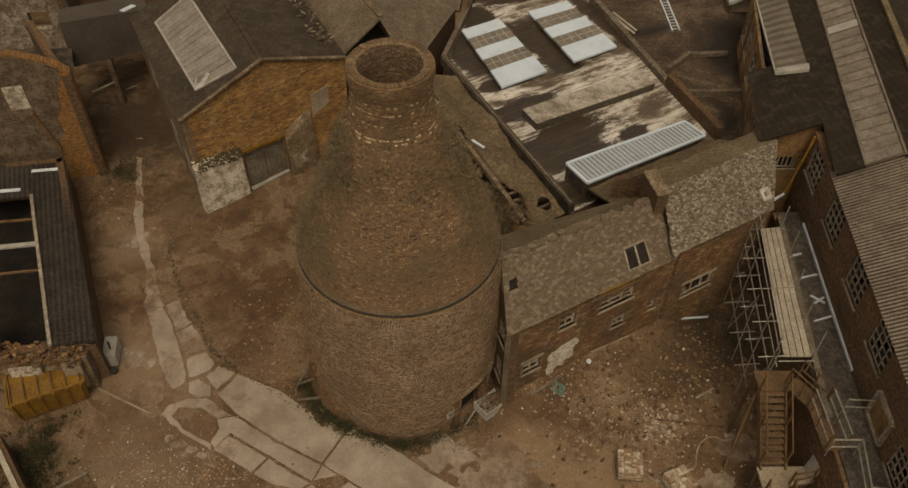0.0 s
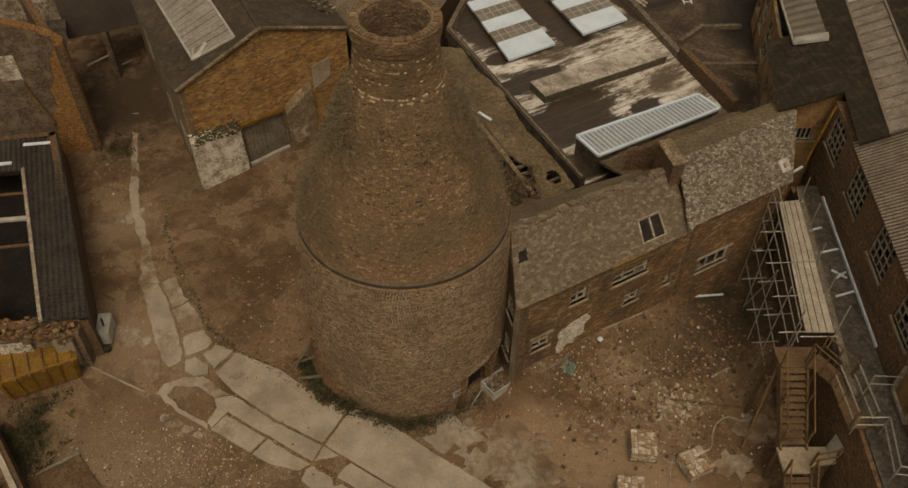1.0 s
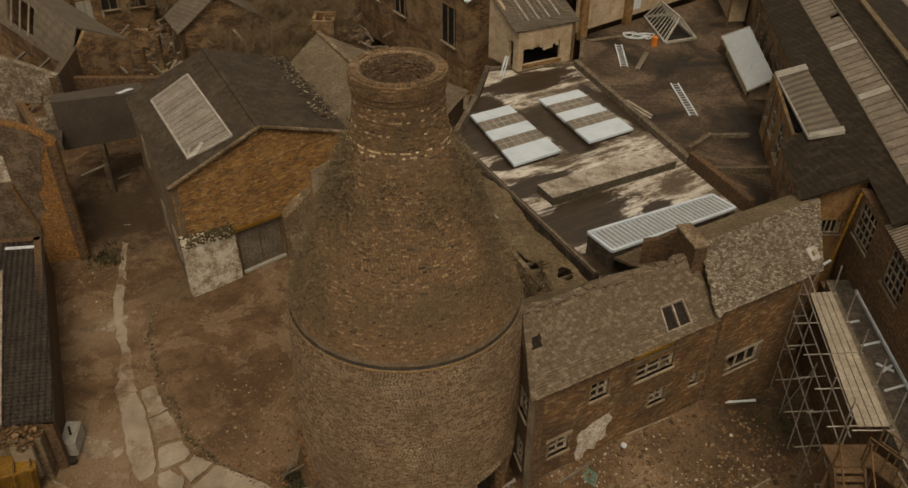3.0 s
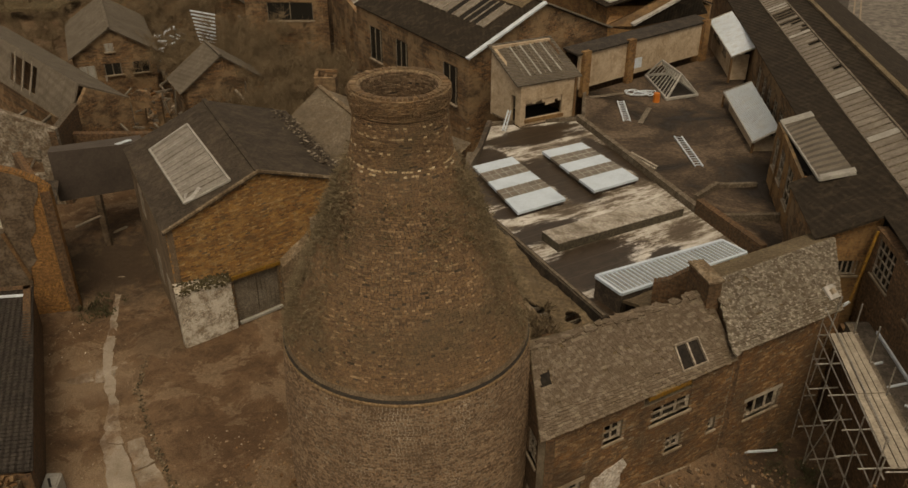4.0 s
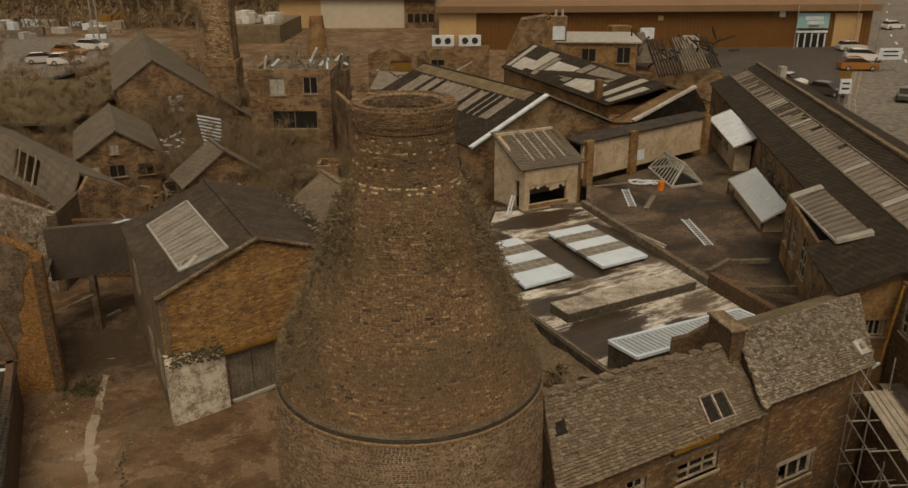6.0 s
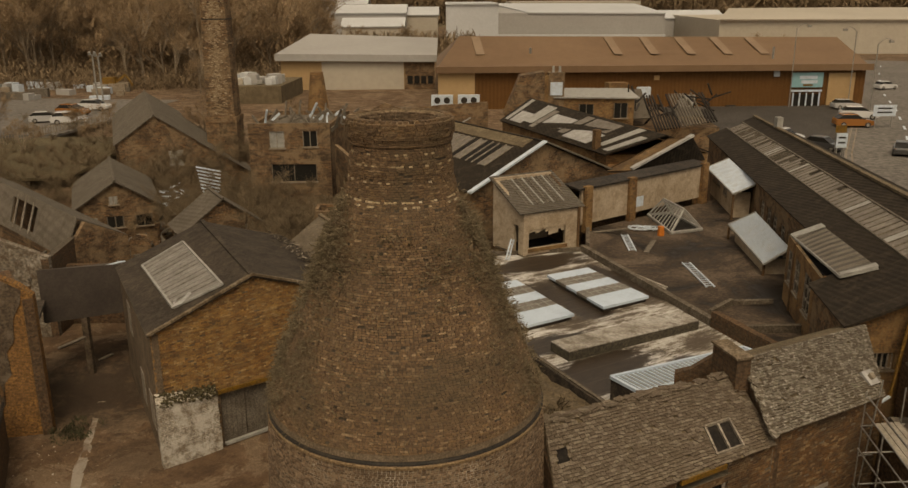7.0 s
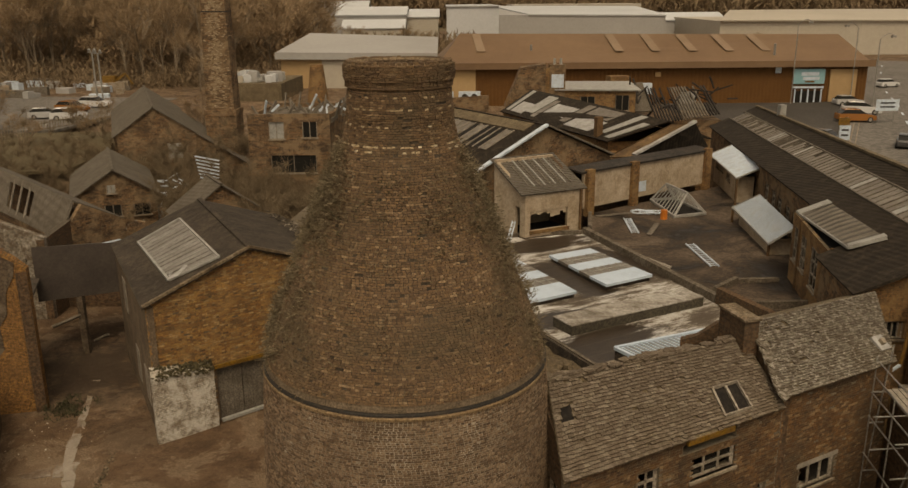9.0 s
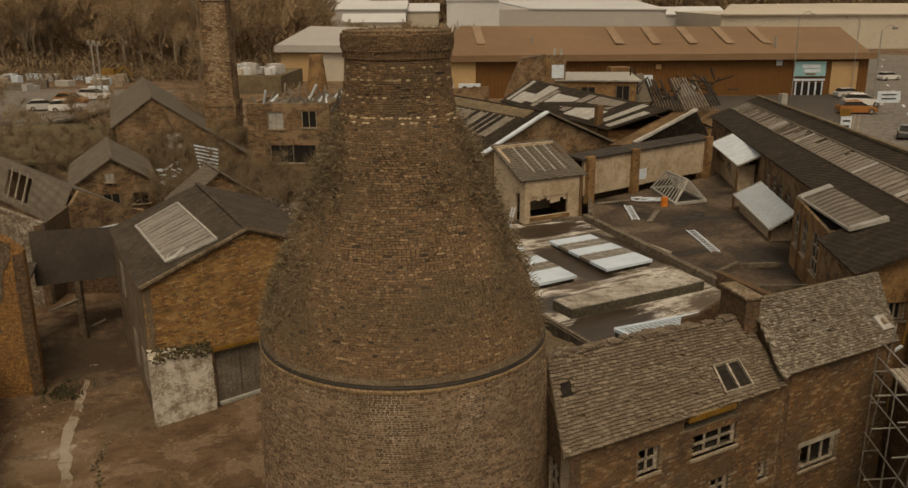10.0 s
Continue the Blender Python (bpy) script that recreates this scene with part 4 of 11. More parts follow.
M_rooflight = rough_mat("clouded_rooflight", (0.12, 0.102, 0.082), (0.185, 0.162, 0.135), (0.26, 0.235, 0.20), 0.9, 9, 0.55, 0.25, (0.085, 0.068, 0.05), 0.6, grainy=0.6)
M_tin = corrugated_mat("pale_tin", (0.42, 0.495, 0.56), (0.50, 0.585, 0.655), 90, 0.18, (0.36, 0.32, 0.26), 0.3, 0.5)
M_asb = corrugated_mat("brown_corrugated", (0.085, 0.072, 0.056), (0.15, 0.13, 0.105), 95, 0.22, (0.12, 0.10, 0.075), 0.5)

workshop = thing("workshop", "flat-roofed brick workshop with streaked pale felt", "workshop")
FR = [(5.7, 26.95), (13.4, 32.0), (10.2, 40.5), (7.6, 48.4), (2.2, 47.6), (1.4, 43.3), (0.0, 38.4)]
bm = bmesh.new()
prism(bm, FR, -0.3, 3.3)
part("wall", bm, M_brick, workshop)
bm = bmesh.new()
prism(bm, FR, 3.304, 3.4)
part("roof_deck", bm, M_flatroof, workshop, "streaked roofing felt with pale silt")
for a, b, w, h, m in ((FR[6], FR[0], 0.32, 3.92, M_felt), (FR[1], (11.75, 36.4), 0.34, 4.15, M_brick), ((11.7, 36.5), FR[3], 0.3, 3.78, M_parapet), (FR[3], FR[4], 0.2, 3.62, M_parapet), (FR[4], FR[5], 0.25, 3.75, M_felt), (FR[5], FR[6], 0.25, 3.85, M_parapet)):
    bm = bmesh.new()
    beam(bm, (*a, (3.4 + h) / 2), (*b, (3.4 + h) / 2), w, h - 3.4)
    part("parapet", bm, m, workshop)
bm = bmesh.new()
beam(bm, (0.05, 38.3, 3.96), (5.65, 26.95, 3.96), 0.12, 0.08)
part("coping", bm, M_parapet, workshop)


def rooflight(corners, label, bands, bars):
    """A raised rooflight of white and glazed bands; corners: far left, far right, near right, near left."""
    r = thing("rooflight", label, "rooflight", "rooflights on the flat roof")
    fl, fr, nr, nl = [Vector(c) for c in corners]
    bm = bmesh.new()
    hexa(bm, [Vector((p.x, p.y, 3.39)).lerp(Vector((*(fl + nr).xy / 2, 3.39)), 0.05) for p in (nl, nr, fr, fl)] + [(p - Vector((0, 0, 0.14))).lerp((fl + nr) / 2 - Vector((0, 0, 0.14)), 0.05) for p in (nl, nr, fr, fl)])
    part("upstand", bm, M_felt, r)
    v = 0.0
    for size, white in bands:
        a, b, c, d = nl.lerp(fl, v), nr.lerp(fr, v), nr.lerp(fr, v + size), nl.lerp(fl, v + size)
        bm = bmesh.new()
        sheet(bm, [a, b, c, d], 0.13)
        part("white_panel" if white else "glazed_panel", bm, M_panel if white else M_dull_glazing, r)
        if not white:
            for k in range(1, bars):
                bm = bmesh.new()
                u = k / bars
                beam(bm, a.lerp(b, u) + Vector((0, 0, 0.012)), d.lerp(c, u) + Vector((0, 0, 0.012)), 0.05, 0.03)
                part("bar", bm, M_mesh, r)
            bm = bmesh.new()
            beam(bm, a.lerp(d, 0.5) + Vector((0, 0, 0.012)), b.lerp(c, 0.5) + Vector((0, 0, 0.012)), 0.05, 0.03)
            part("bar", bm, M_mesh, r)
        v += size
    return r


rooflight([(1.03, 41.24, 3.68), (3.19, 42.45, 3.68), (5.47, 37.28, 3.74), (3.02, 35.85, 3.74)], "white metal rooflight with two glazed bands", [(0.27, 1), (0.18, 0), (0.19, 1), (0.19, 0), (0.17, 1)], 6)
rooflight([(4.89, 43.19, 3.68), (7.25, 44.40, 3.68), (9.50, 39.60, 3.74), (7.00, 38.15, 3.74)], "white metal rooflight with two glazed bands", [(0.27, 1), (0.18, 0), (0.19, 1), (0.19, 0), (0.17, 1)], 6)

# ribbed rooflight by the cottage roof
rib = thing("ribbed_rooflight", "long ribbed translucent rooflight in a white frame", "rooflight", "rooflights on the flat roof")
q = [Vector(c) for c in ((6.42, 27.80, 4.38), (12.55, 31.62, 3.95), (11.80, 32.70, 3.95), (5.62, 29.10, 4.38))]
bm = bmesh.new()
hexa(bm, [(p.x, p.y, 3.39) for p in q] + [(p.x, p.y, p.z - 0.1) for p in q])
part("upstand", bm, M_felt, rib)
bm = bmesh.new()
sheet(bm, q, 0.06)
part("glazing", bm, M_rib_glazing, rib)
for k in range(1, 30):
    u = k / 30
    bm = bmesh.new()
    beam(bm, q[0].lerp(q[1], u) + Vector((0, 0, 0.03)), q[3].lerp(q[2], u) + Vector((0, 0, 0.025)), 0.045, 0.035)
    part("glazing_bar", bm, M_panel, rib)
for i in range(4):
    bm = bmesh.new()
    beam(bm, q[i] + Vector((0, 0, 0.02)), q[(i + 1) % 4] + Vector((0, 0, 0.02)), 0.12, 0.12)
    part("frame", bm, M_panel, rib, "white painted frame")

upst = thing("old_upstand", "long low felt-covered upstand on the flat roof", "upstand")
bm = bmesh.new()
UP = [(4.58, 32.70), (10.96, 36.05), (10.36, 37.28), (3.96, 33.83)]
prism(bm, UP, 3.402, 3.80)
part("body", bm, rough_mat("dark_upstand_felt", (0.05, 0.043, 0.031), (0.075, 0.065, 0.047), (0.11, 0.095, 0.07), 0.8, 9, 0.8, 0.3), upst)
bm = bmesh.new()
prism(bm, UP, 3.804, 3.85)
part("cover", bm, rough_mat("silted_cover", (0.16, 0.138, 0.11), (0.33, 0.305, 0.265), (0.47, 0.455, 0.42), 0.7, 9, 0.9, 0.3, (0.10, 0.077, 0.055), 0.6, grainy=0.6), upst)

# ---- roof court behind the workshop ----
court = thing("court", "brown asphalt roof court with wet patches", "courtyard", kind="structure")
bm = bmesh.new()
prism(bm, [(13.62, 31.6), (14.6, 30.0), (15.2, 30.0), (19.6, 53.0), (20.3, 61.5), (8.5, 52.9), (7.85, 48.6), (10.45, 40.6)], -0.3, 3.45)
part("deck", bm, M_court, court)
for a, b, h, m in (((11.95, 37.6), (13.45, 39.1), 3.75, M_parapet), ((13.45, 39.1), (15.5, 39.2), 3.65, M_parapet), ((12.6, 35.5), (15.5, 35.55), 3.8, M_parapet), ((8.6, 52.6), (8.0, 48.9), 3.75, M_parapet)):
    bm = bmesh.new()
    beam(bm, (*a, (3.45 + h) / 2), (*b, (3.45 + h) / 2), 0.22, h - 3.45)
    part("kerb", bm, m, court)

# cream clad link and brick pier
link = thing("link_corridor", "cream clad corridor with a dark felt roof", "building")
LA, LB = (8.1, 52.4), (18.3, 60.1)
bm = bmesh.new()
wall(bm, LA, LB, 3.9, 6.3, 0.2)
part("wall", bm, M_cream, link)
bm = bmesh.new()
sheet(bm, [(7.9, 52.1, 6.3), (18.4, 60.0, 6.3), (17.6, 61.2, 6.42), (7.1, 53.3, 6.42)], 0.12)
part("roof", bm, rough_mat("black_felt", (0.018, 0.015, 0.013), (0.032, 0.027, 0.022), (0.055, 0.045, 0.036), 0.9, 14, 0.75, 0.4, (0.09, 0.07, 0.055), 0.4), link)
bm = bmesh.new()
wall(bm, (17.6, 61.2), (7.1, 53.3), 0, 6.3, 0.2)
part("wall", bm, M_brick, link)
for s in (0.45, 4.65, 12.4):
    bm = bmesh.new()
    c = on_wall(LA, LB, s, 4.9, -0.1)
    boxm(bm, c, (0.6, 0.35, 3.0), 37)
    part("pier", bm, M_orange, link)
bm = bmesh.new()
c = on_wall(LA, LB, 5.6, 4.6, -0.012)
boxm(bm, c, (0.75, 0.02, 0.7), 37)
part("notice", bm, M_white, link)

# lift house with the broken opening
box = thing("lift_house", "cream rendered roof hut with broken opening and ribbed roof", "hut")
P0, P1, P2, P3 = (3.98, 47.2), (7.5, 48.95), (5.9, 51.4), (2.35, 49.65)
bm = bmesh.new()
wall(bm, P0, P1, 3.4, 6.05, 0.2, [(0.35, 2.9, 3.85, 5.0)])
part("wall", bm, M_cream, box)
bm = bmesh.new()
wall(bm, P3, P0, 3.4, [(0, 7.6), (2.94, 6.05)], 0.2, [(2.0, 2.45, 3.4, 5.2)])
part("wall", bm, M_cream, box)
bm = bmesh.new()
wall(bm, P1, P2, 3.4, [(0, 6.05), (2.94, 7.6)], 0.2)
part("wall", bm, M_brick, box)
bm = bmesh.new()
wall(bm, P2, P3, 3.4, 7.6, 0.2)
part("wall", bm, M_cream, box)
# floor coloured near-black so that the hut's inside reads as unlit
bm = bmesh.new()
prism(bm, [P0, P1, P2, P3], 3.41, 3.5)
part("floor", bm, M_dark, box)
RB = [(3.75, 46.95, 6.05), (7.75, 48.9, 6.05), (6.05, 51.7, 7.65), (2.1, 49.8, 7.65)]
bm = bmesh.new()
sheet(bm, RB, 0.08)
part("roof", bm, M_asb, box)
rv = [Vector(p) for p in RB]
for k in range(9):
    u = 0.2 + 0.08 * k
    bm = bmesh.new()
    beam(bm, rv[0].lerp(rv[1], u).lerp(rv[3].lerp(rv[2], u), 0.18) + Vector((0, 0, 0.03)), rv[0].lerp(rv[1], u).lerp(rv[3].lerp(rv[2], u), 0.9) + Vector((0, 0, 0.03)), 0.09, 0.05)
    part("roof_rib", bm, M_mesh if k % 2 else M_wood_old, box)
rnd = random.Random(4)
for k in range(11):      # torn sheets hang into the opening
    s = 0.4 + 2.45 * k / 11
    bm = bmesh.new()
    d = rnd.uniform(0.1, 0.5)
    c = on_wall(P0, P1, s + 0.11, 5.0 - d / 2, 0.06)
    boxm(bm, c, (0.22, 0.03, d), 26)
    part("torn_sheet", bm, M_cream, box)
bm = bmesh.new()
beam(bm, on_wall(P0, P1, 0.3, 3.75, -0.02), on_wall(P0, P1, 3.0, 3.75, -0.02), 0.1, 0.2)
part("sill", bm, M_orange, box)
bm = bmesh.new()
tube(bm, on_wall(P0, P1, 3.75, 3.4, -0.08), on_wall(P0, P1, 3.75, 6.0, -0.08), 0.08)
part("downpipe", bm, M_rust, box)


def ladder(a, b, w, rungs, label, material):
    l = thing("ladder", label, "ladder", "ladders lying on the roof court")
    a, b = Vector(a), Vector(b)
    s = (b - a).normalized().cross(Vector((0, 0, 1))) * w / 2
    for k in (-1, 1):
        bm = bmesh.new()
        beam(bm, a + s * k, b + s * k, 0.07, 0.06)
        part("stile", bm, material, l)
    for i in range(rungs):
        p = a.lerp(b, (i + 0.5) / rungs)
        bm = bmesh.new()
        tube(bm, p - s, p + s, 0.022, 6)
        part("rung", bm, material, l)
    return l


ladder((13.0, 45.6, 3.52), (13.15, 41.5, 3.52), 0.42, 13, "aluminium ladder lying flat on the asphalt", M_white)
ladder((10.72, 51.4, 3.52), (10.5, 48.0, 3.52), 0.4, 11, "short aluminium ladder lying flat on the asphalt", M_white)
ladder((3.0, 46.7, 3.42), (3.35, 47.25, 4.5), 0.35, 6, "small step ladder leaning by the roof hut", M_white)
for a, b in (((9.66, 43.2, 3.5), (10.75, 41.2, 3.5)), ((9.85, 43.4, 3.5), (10.9, 41.5, 3.5)), ((9.6, 43.0, 3.57), (10.5, 41.4, 3.57))):
    bm = bmesh.new()
    beam(bm, a, b, 0.14, 0.06)
    tagged(part("plank", bm, M_board), "loose timber plank lying by the parapet", "plank", "loose planks")
for a, b in (((8.9, 52.1, 3.5), (11.6, 53.0, 3.5)), ((12.3, 50.2, 3.5), (11.2, 47.6, 3.5))):
    bm = bmesh.new()
    beam(bm, a, b, 0.3, 0.05)
    tagged(part("plank", bm, M_wood_old), "grey board lying on the asphalt", "plank", "loose planks")

# fallen lantern light
lant = thing("fallen_lantern_light", "fallen white roof lantern frame with bare glazing bars", "roof lantern")
L0 = [Vector(p) for p in ((13.7, 51.6, 3.55), (15.9, 52.4, 3.55), (15.0, 56.6, 3.55), (13.3, 56.2, 3.55))]
top0, top1 = Vector((14.8, 52.9, 4.75)), Vector((14.2, 55.8, 4.75))
for a, b in ((L0[0], L0[1]), (L0[1], L0[2]), (L0[2], L0[3]), (L0[3], L0[0]), (top0, top1), (L0[0], top0), (L0[1], top0), (L0[2], top1), (L0[3], top1)):
    bm = bmesh.new()
    beam(bm, a, b, 0.12, 0.12)
    part("frame", bm, M_mesh, lant)
for k in range(1, 9):
    u = k / 9
    for p, r in ((L0[0].lerp(L0[3], u), top0.lerp(top1, u)), (L0[1].lerp(L0[2], u), top0.lerp(top1, u))):
        bm = bmesh.new()
        beam(bm, p, r, 0.055, 0.05)
        part("glazing_bar", bm, M_mesh, lant)
# near-black slab puts shade under the bare lantern frame
bm = bmesh.new()
prism(bm, [p.xy for p in L0], 3.46, 3.49)
part("base", bm, M_dark, lant)
for a, b in zip(L0, L0[1:] + L0[:1]):
    bm = bmesh.new()
    beam(bm, a - Vector((0, 0, 0.06)), b - Vector((0, 0, 0.06)), 0.08, 0.3)
    part("kerb", bm, M_cladwhite_old, lant)
barrel = thing("orange_drum", "small orange plastic drum beside the fallen lantern", "drum")
bm = bmesh.new()
bmesh.ops.create_cone(bm, cap_ends=True, segments=14, radius1=0.22, radius2=0.2, depth=0.58, matrix=pose(13.0, 51.4, 3.745))
part("body", bm, rough_mat("orange_plastic", (0.42, 0.12, 0.02), (0.52, 0.16, 0.03), (0.58, 0.19, 0.04), 3, 12, 0.5, 0.1, grainy=0.3), barrel)
# tangle of pale hose on the court
cu = bpy.data.curves.new("hose", "CURVE")
cu.dimensions, cu.bevel_depth = "3D", 0.028
sp = cu.splines.new("NURBS")
rnd = random.Random(8)
pts = [(12.2 + 1.1 * math.sin(k * 0.9) * rnd.uniform(0.3, 1) + rnd.gauss(0, 0.25), 52.6 + 0.9 * math.cos(k * 1.27) * rnd.uniform(0.3, 1) + rnd.gauss(0, 0.2), 3.5 + 0.25 * rnd.random()) for k in range(34)]
sp.points.add(len(pts) - 1)
for p, c in zip(sp.points, pts):
    p.co = (*c, 1)
cu.materials.append(M_white)
tagged(new("hose", cu), "pale tangled hose lying on the asphalt", "hose")

# ---- long range on the right ----
longr = thing("long_range", "long two-storey brick range with dark roof and broken rooflight strip", "building")


def eave(y):
    return 17.2 + (y - 40) * 0.175


def on_roof(y, off, up=0.0):
    """A place on the slope, off metres up from the eave line; the whole range falls gently away."""
    return Vector((eave(y) + off, y, 7.0 - 0.046 * (y - 40) + 0.41 * off + up))


for y0, y1, u0, u1 in ((33.0, 79.0, -0.05, 1.75), (24.35, 79.0, 3.05, 4.27), (27.7, 33.0, -1.65, 1.75), (24.35, 27.7, 0.72, 1.75)):
    bm = bmesh.new()
    sheet(bm, [on_roof(y0, u0), on_roof(y1, u0), on_roof(y1, u1), on_roof(y0, u1)], 0.1)
    part("roof_slope", bm, M_roof_slate, longr)
bm = bmesh.new()
e0, e1 = on_roof(24.35, 4.27), on_roof(79.0, 4.27)
sheet(bm, [e0, e1, e1 + Vector((4.6, 0, -1.9)), e0 + Vector((4.6, 0, -1.9))], 0.1)
part("roof_slope", bm, M_roof_slate, longr)
bm = bmesh.new()
beam(bm, e0 + Vector((0, 0, 0.05)), e1 + Vector((0, 0, 0.05)), 0.3, 0.14)
part("ridge", bm, M_moss_roof, longr)
for u in (1.74, 3.08):
    bm = bmesh.new()
    beam(bm, on_roof(24.4, u, 0.03), on_roof(78.5, u, 0.03), 0.1, 0.08)
    part("flashing", bm, M_wood_old, longr)
rnd = random.Random(12)
y = 24.5
while y < 77.5:                      # separate panes of the strip, the far ones broken
    if not (y > 54 and rnd.random() < 0.35):
        u1 = 3.02 if y < 44 or rnd.random() < 0.75 else rnd.uniform(2.3, 2.9)
        bm = bmesh.new()
        lift = rnd.uniform(0.0, 0.04)
        sheet(bm, [on_roof(y, 1.78, lift), on_roof(y + 0.64, 1.78, lift), on_roof(y + 0.64, u1, lift), on_roof(y, u1, lift)], 0.03)
        part("rooflight_sheet", bm, M_rooflight if rnd.random() < 0.93 else M_mesh, longr)
    bm = bmesh.new()
    beam(bm, on_roof(y - 0.03, 1.78, 0.01), on_roof(y - 0.03, 3.05, 0.01), 0.06, 0.09)
    part("rafter", bm, M_wood_old, longr)
    y += 0.68
# near-black block stands for the unlit rooms of the range
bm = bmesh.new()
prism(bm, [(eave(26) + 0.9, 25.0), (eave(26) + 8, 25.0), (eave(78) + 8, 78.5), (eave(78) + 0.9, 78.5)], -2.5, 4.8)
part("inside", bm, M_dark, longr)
# wall towards the court with its windows
WA, WB = (eave(78.8) + 0.2, 78.8), (eave(28.1) + 0.2, 28.1)
LW = math.hypot(WA[0] - WB[0], WA[1] - WB[1])
LH = [(s, s + 1.2, 4.0, 5.5) for s in (26.5, 28.6, 30.4, 32.6, 34.4, 36.4)]
bm = bmesh.new()
wall(bm, WA, WB, -2.5, [(0, 5.2), (LW, 7.5)], 0.35, LH)
part("wall", bm, M_brick_far, longr)
for h in LH:
    window(longr, WA, WB, *h, 2, 4, 0.07, 0.12, missing=(1,))
PA, PB = (eave(33) - 1.35, 33.0), (eave(28.0) - 1.35, 28.0)
bm = bmesh.new()
wall(bm, PA, PB, 0, 6.75, 0.3)
part("wall", bm, M_brick_far, longr)
bm = bmesh.new()
wall(bm, PB, (eave(28.0) + 0.9, 28.0), 0, [(0, 6.7), (2.25, 7.75)], 0.3, [(0.55, 1.75, 5.1, 5.75)])
part("end_wall", bm, M_orange, longr)
window(longr, PB, (eave(28.0) + 0.9, 28.0), 0.55, 1.75, 5.1, 5.75, 6, 1, 0.05)
bm = bmesh.new()
wall(bm, (eave(79) + 8.4, 79.0), WA, -2.5, [(0, 5), (4.1, 6.8), (8.2, 5.1)], 0.3)
part("end_wall", bm, M_brick, longr)
bm = bmesh.new()
boxm(bm, on_roof(69.0, 4.4, 0.4), (0.5, 0.5, 0.9), 8)
part("ridge_pot", bm, M_mesh, longr, "pale chimney pot")


def canopy(corners, label, material, legs, rim=True):
    """A lean-to canopy: corners far outer, far inner, near inner, near outer."""
    c = thing("canopy", label, "canopy", "canopies along the range")
    q = [Vector(p) for p in corners]
    bm = bmesh.new()
    sheet(bm, q, 0.05)
    part("sheet", bm, material, c)
    if rim:
        for a, b in ((q[0], q[3]), (q[3], q[2]), (q[0], q[1])):
            bm = bmesh.new()
            beam(bm, a, b, 0.07, 0.1)
            part("edge_trim", bm, M_mesh, c)
    for p in legs:
        bm = bmesh.new()
        beam(bm, (p[0], p[1], 3.44), p, 0.12, 0.12)
        part("post", bm, M_rust, c)
    return c


canopy([(19.42, 63.7, 5.25), (21.1, 63.8, 5.95), (20.1, 54.8, 5.95), (18.55, 54.9, 5.25)], "white sheet canopy on posts over a doorway", M_white, [(18.62, 55.0, 5.2), (19.3, 63.4, 5.2)])
canopy([(17.01, 50.8, 4.3), (18.31, 49.9, 5.3), (17.55, 42.6, 5.2), (16.45, 43.2, 4.15)], "white sheet canopy low against the wall", M_tin, [(16.55, 43.4, 4.1), (16.95, 50.5, 4.2)])
canopy([(16.3, 39.8, 6.75), (17.5, 39.3, 7.4), (16.4, 31.6, 7.75), (15.15, 32.0, 7.25)], "brown corrugated canopy with pale patched edges", corrugated_mat("broad_brown_sheet", (0.12, 0.104, 0.083), (0.19, 0.168, 0.14), 82, 0.62, (0.09, 0.075, 0.056), 0.5, relief=0.5), [(15.0, 33.0, 6.95), (15.9, 38.2, 6.8)])
for P in ([(16.3, 39.8, 6.83), (17.5, 39.3, 7.48), (17.4, 38.6, 7.51), (16.2, 39.05, 6.87)], [(15.28, 32.4, 7.32), (16.5, 32.05, 7.83), (16.4, 31.6, 7.85), (15.15, 32.0, 7.35)]):
    bm = bmesh.new()
    sheet(bm, P, 0.03)
    tagged(part("edge_sheet", bm, M_mesh), "pale metal sheet along the edge of the brown canopy", "sheet", "pale canopy sheets")
# boxed lobbies under the canopies
for P, h, lab in ((((14.75, 32.0), (16.0, 32.0), (16.9, 39.8), (16.2, 39.8)), 6.75, "timber and cream lobby with broken windows"), (((18.9, 55.6), (20.0, 55.6), (21.1, 62.9), (19.6, 62.9)), 5.2, "cream boarded lobby under a canopy"), (((16.7, 43.6), (17.8, 43.6), (18.9, 50), (17.2, 50)), 4.3, "dark low lean-to against the range")):
    lob = thing("lobby", lab, "lobby")
    side = math.hypot(P[3][0] - P[0][0], P[3][1] - P[0][1])
    hh = [(0.5, 1.5, 4.6, min(h - 0.3, 6.2)), (2.0, 3.0, 4.6, min(h - 0.3, 6.2)), (4.0, 5.2, 4.4, min(h - 0.3, 6.2))] if h > 5 else []
    bm = bmesh.new()
    wall(bm, P[3], P[0], 3.44, h, 0.15, hh)
    part("wall", bm, M_orange if h > 6 else M_cream, lob)
    for k in hh:
        window(lob, P[3], P[0], *k, 2, 3, 0.06, 0.06, missing=(0, 2))
    bm = bmesh.new()
    wall(bm, P[0], P[1], 3.44, h, 0.15)
    part("wall", bm, M_cream, lob)
    bm = bmesh.new()
    wall(bm, P[2], P[3], 3.44, h, 0.15)
    part("wall", bm, M_cream, lob)
    # near-black block gives the lobby its shaded inside
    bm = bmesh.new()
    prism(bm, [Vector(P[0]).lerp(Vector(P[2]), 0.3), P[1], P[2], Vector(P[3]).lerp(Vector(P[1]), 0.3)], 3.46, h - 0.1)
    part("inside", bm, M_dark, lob)

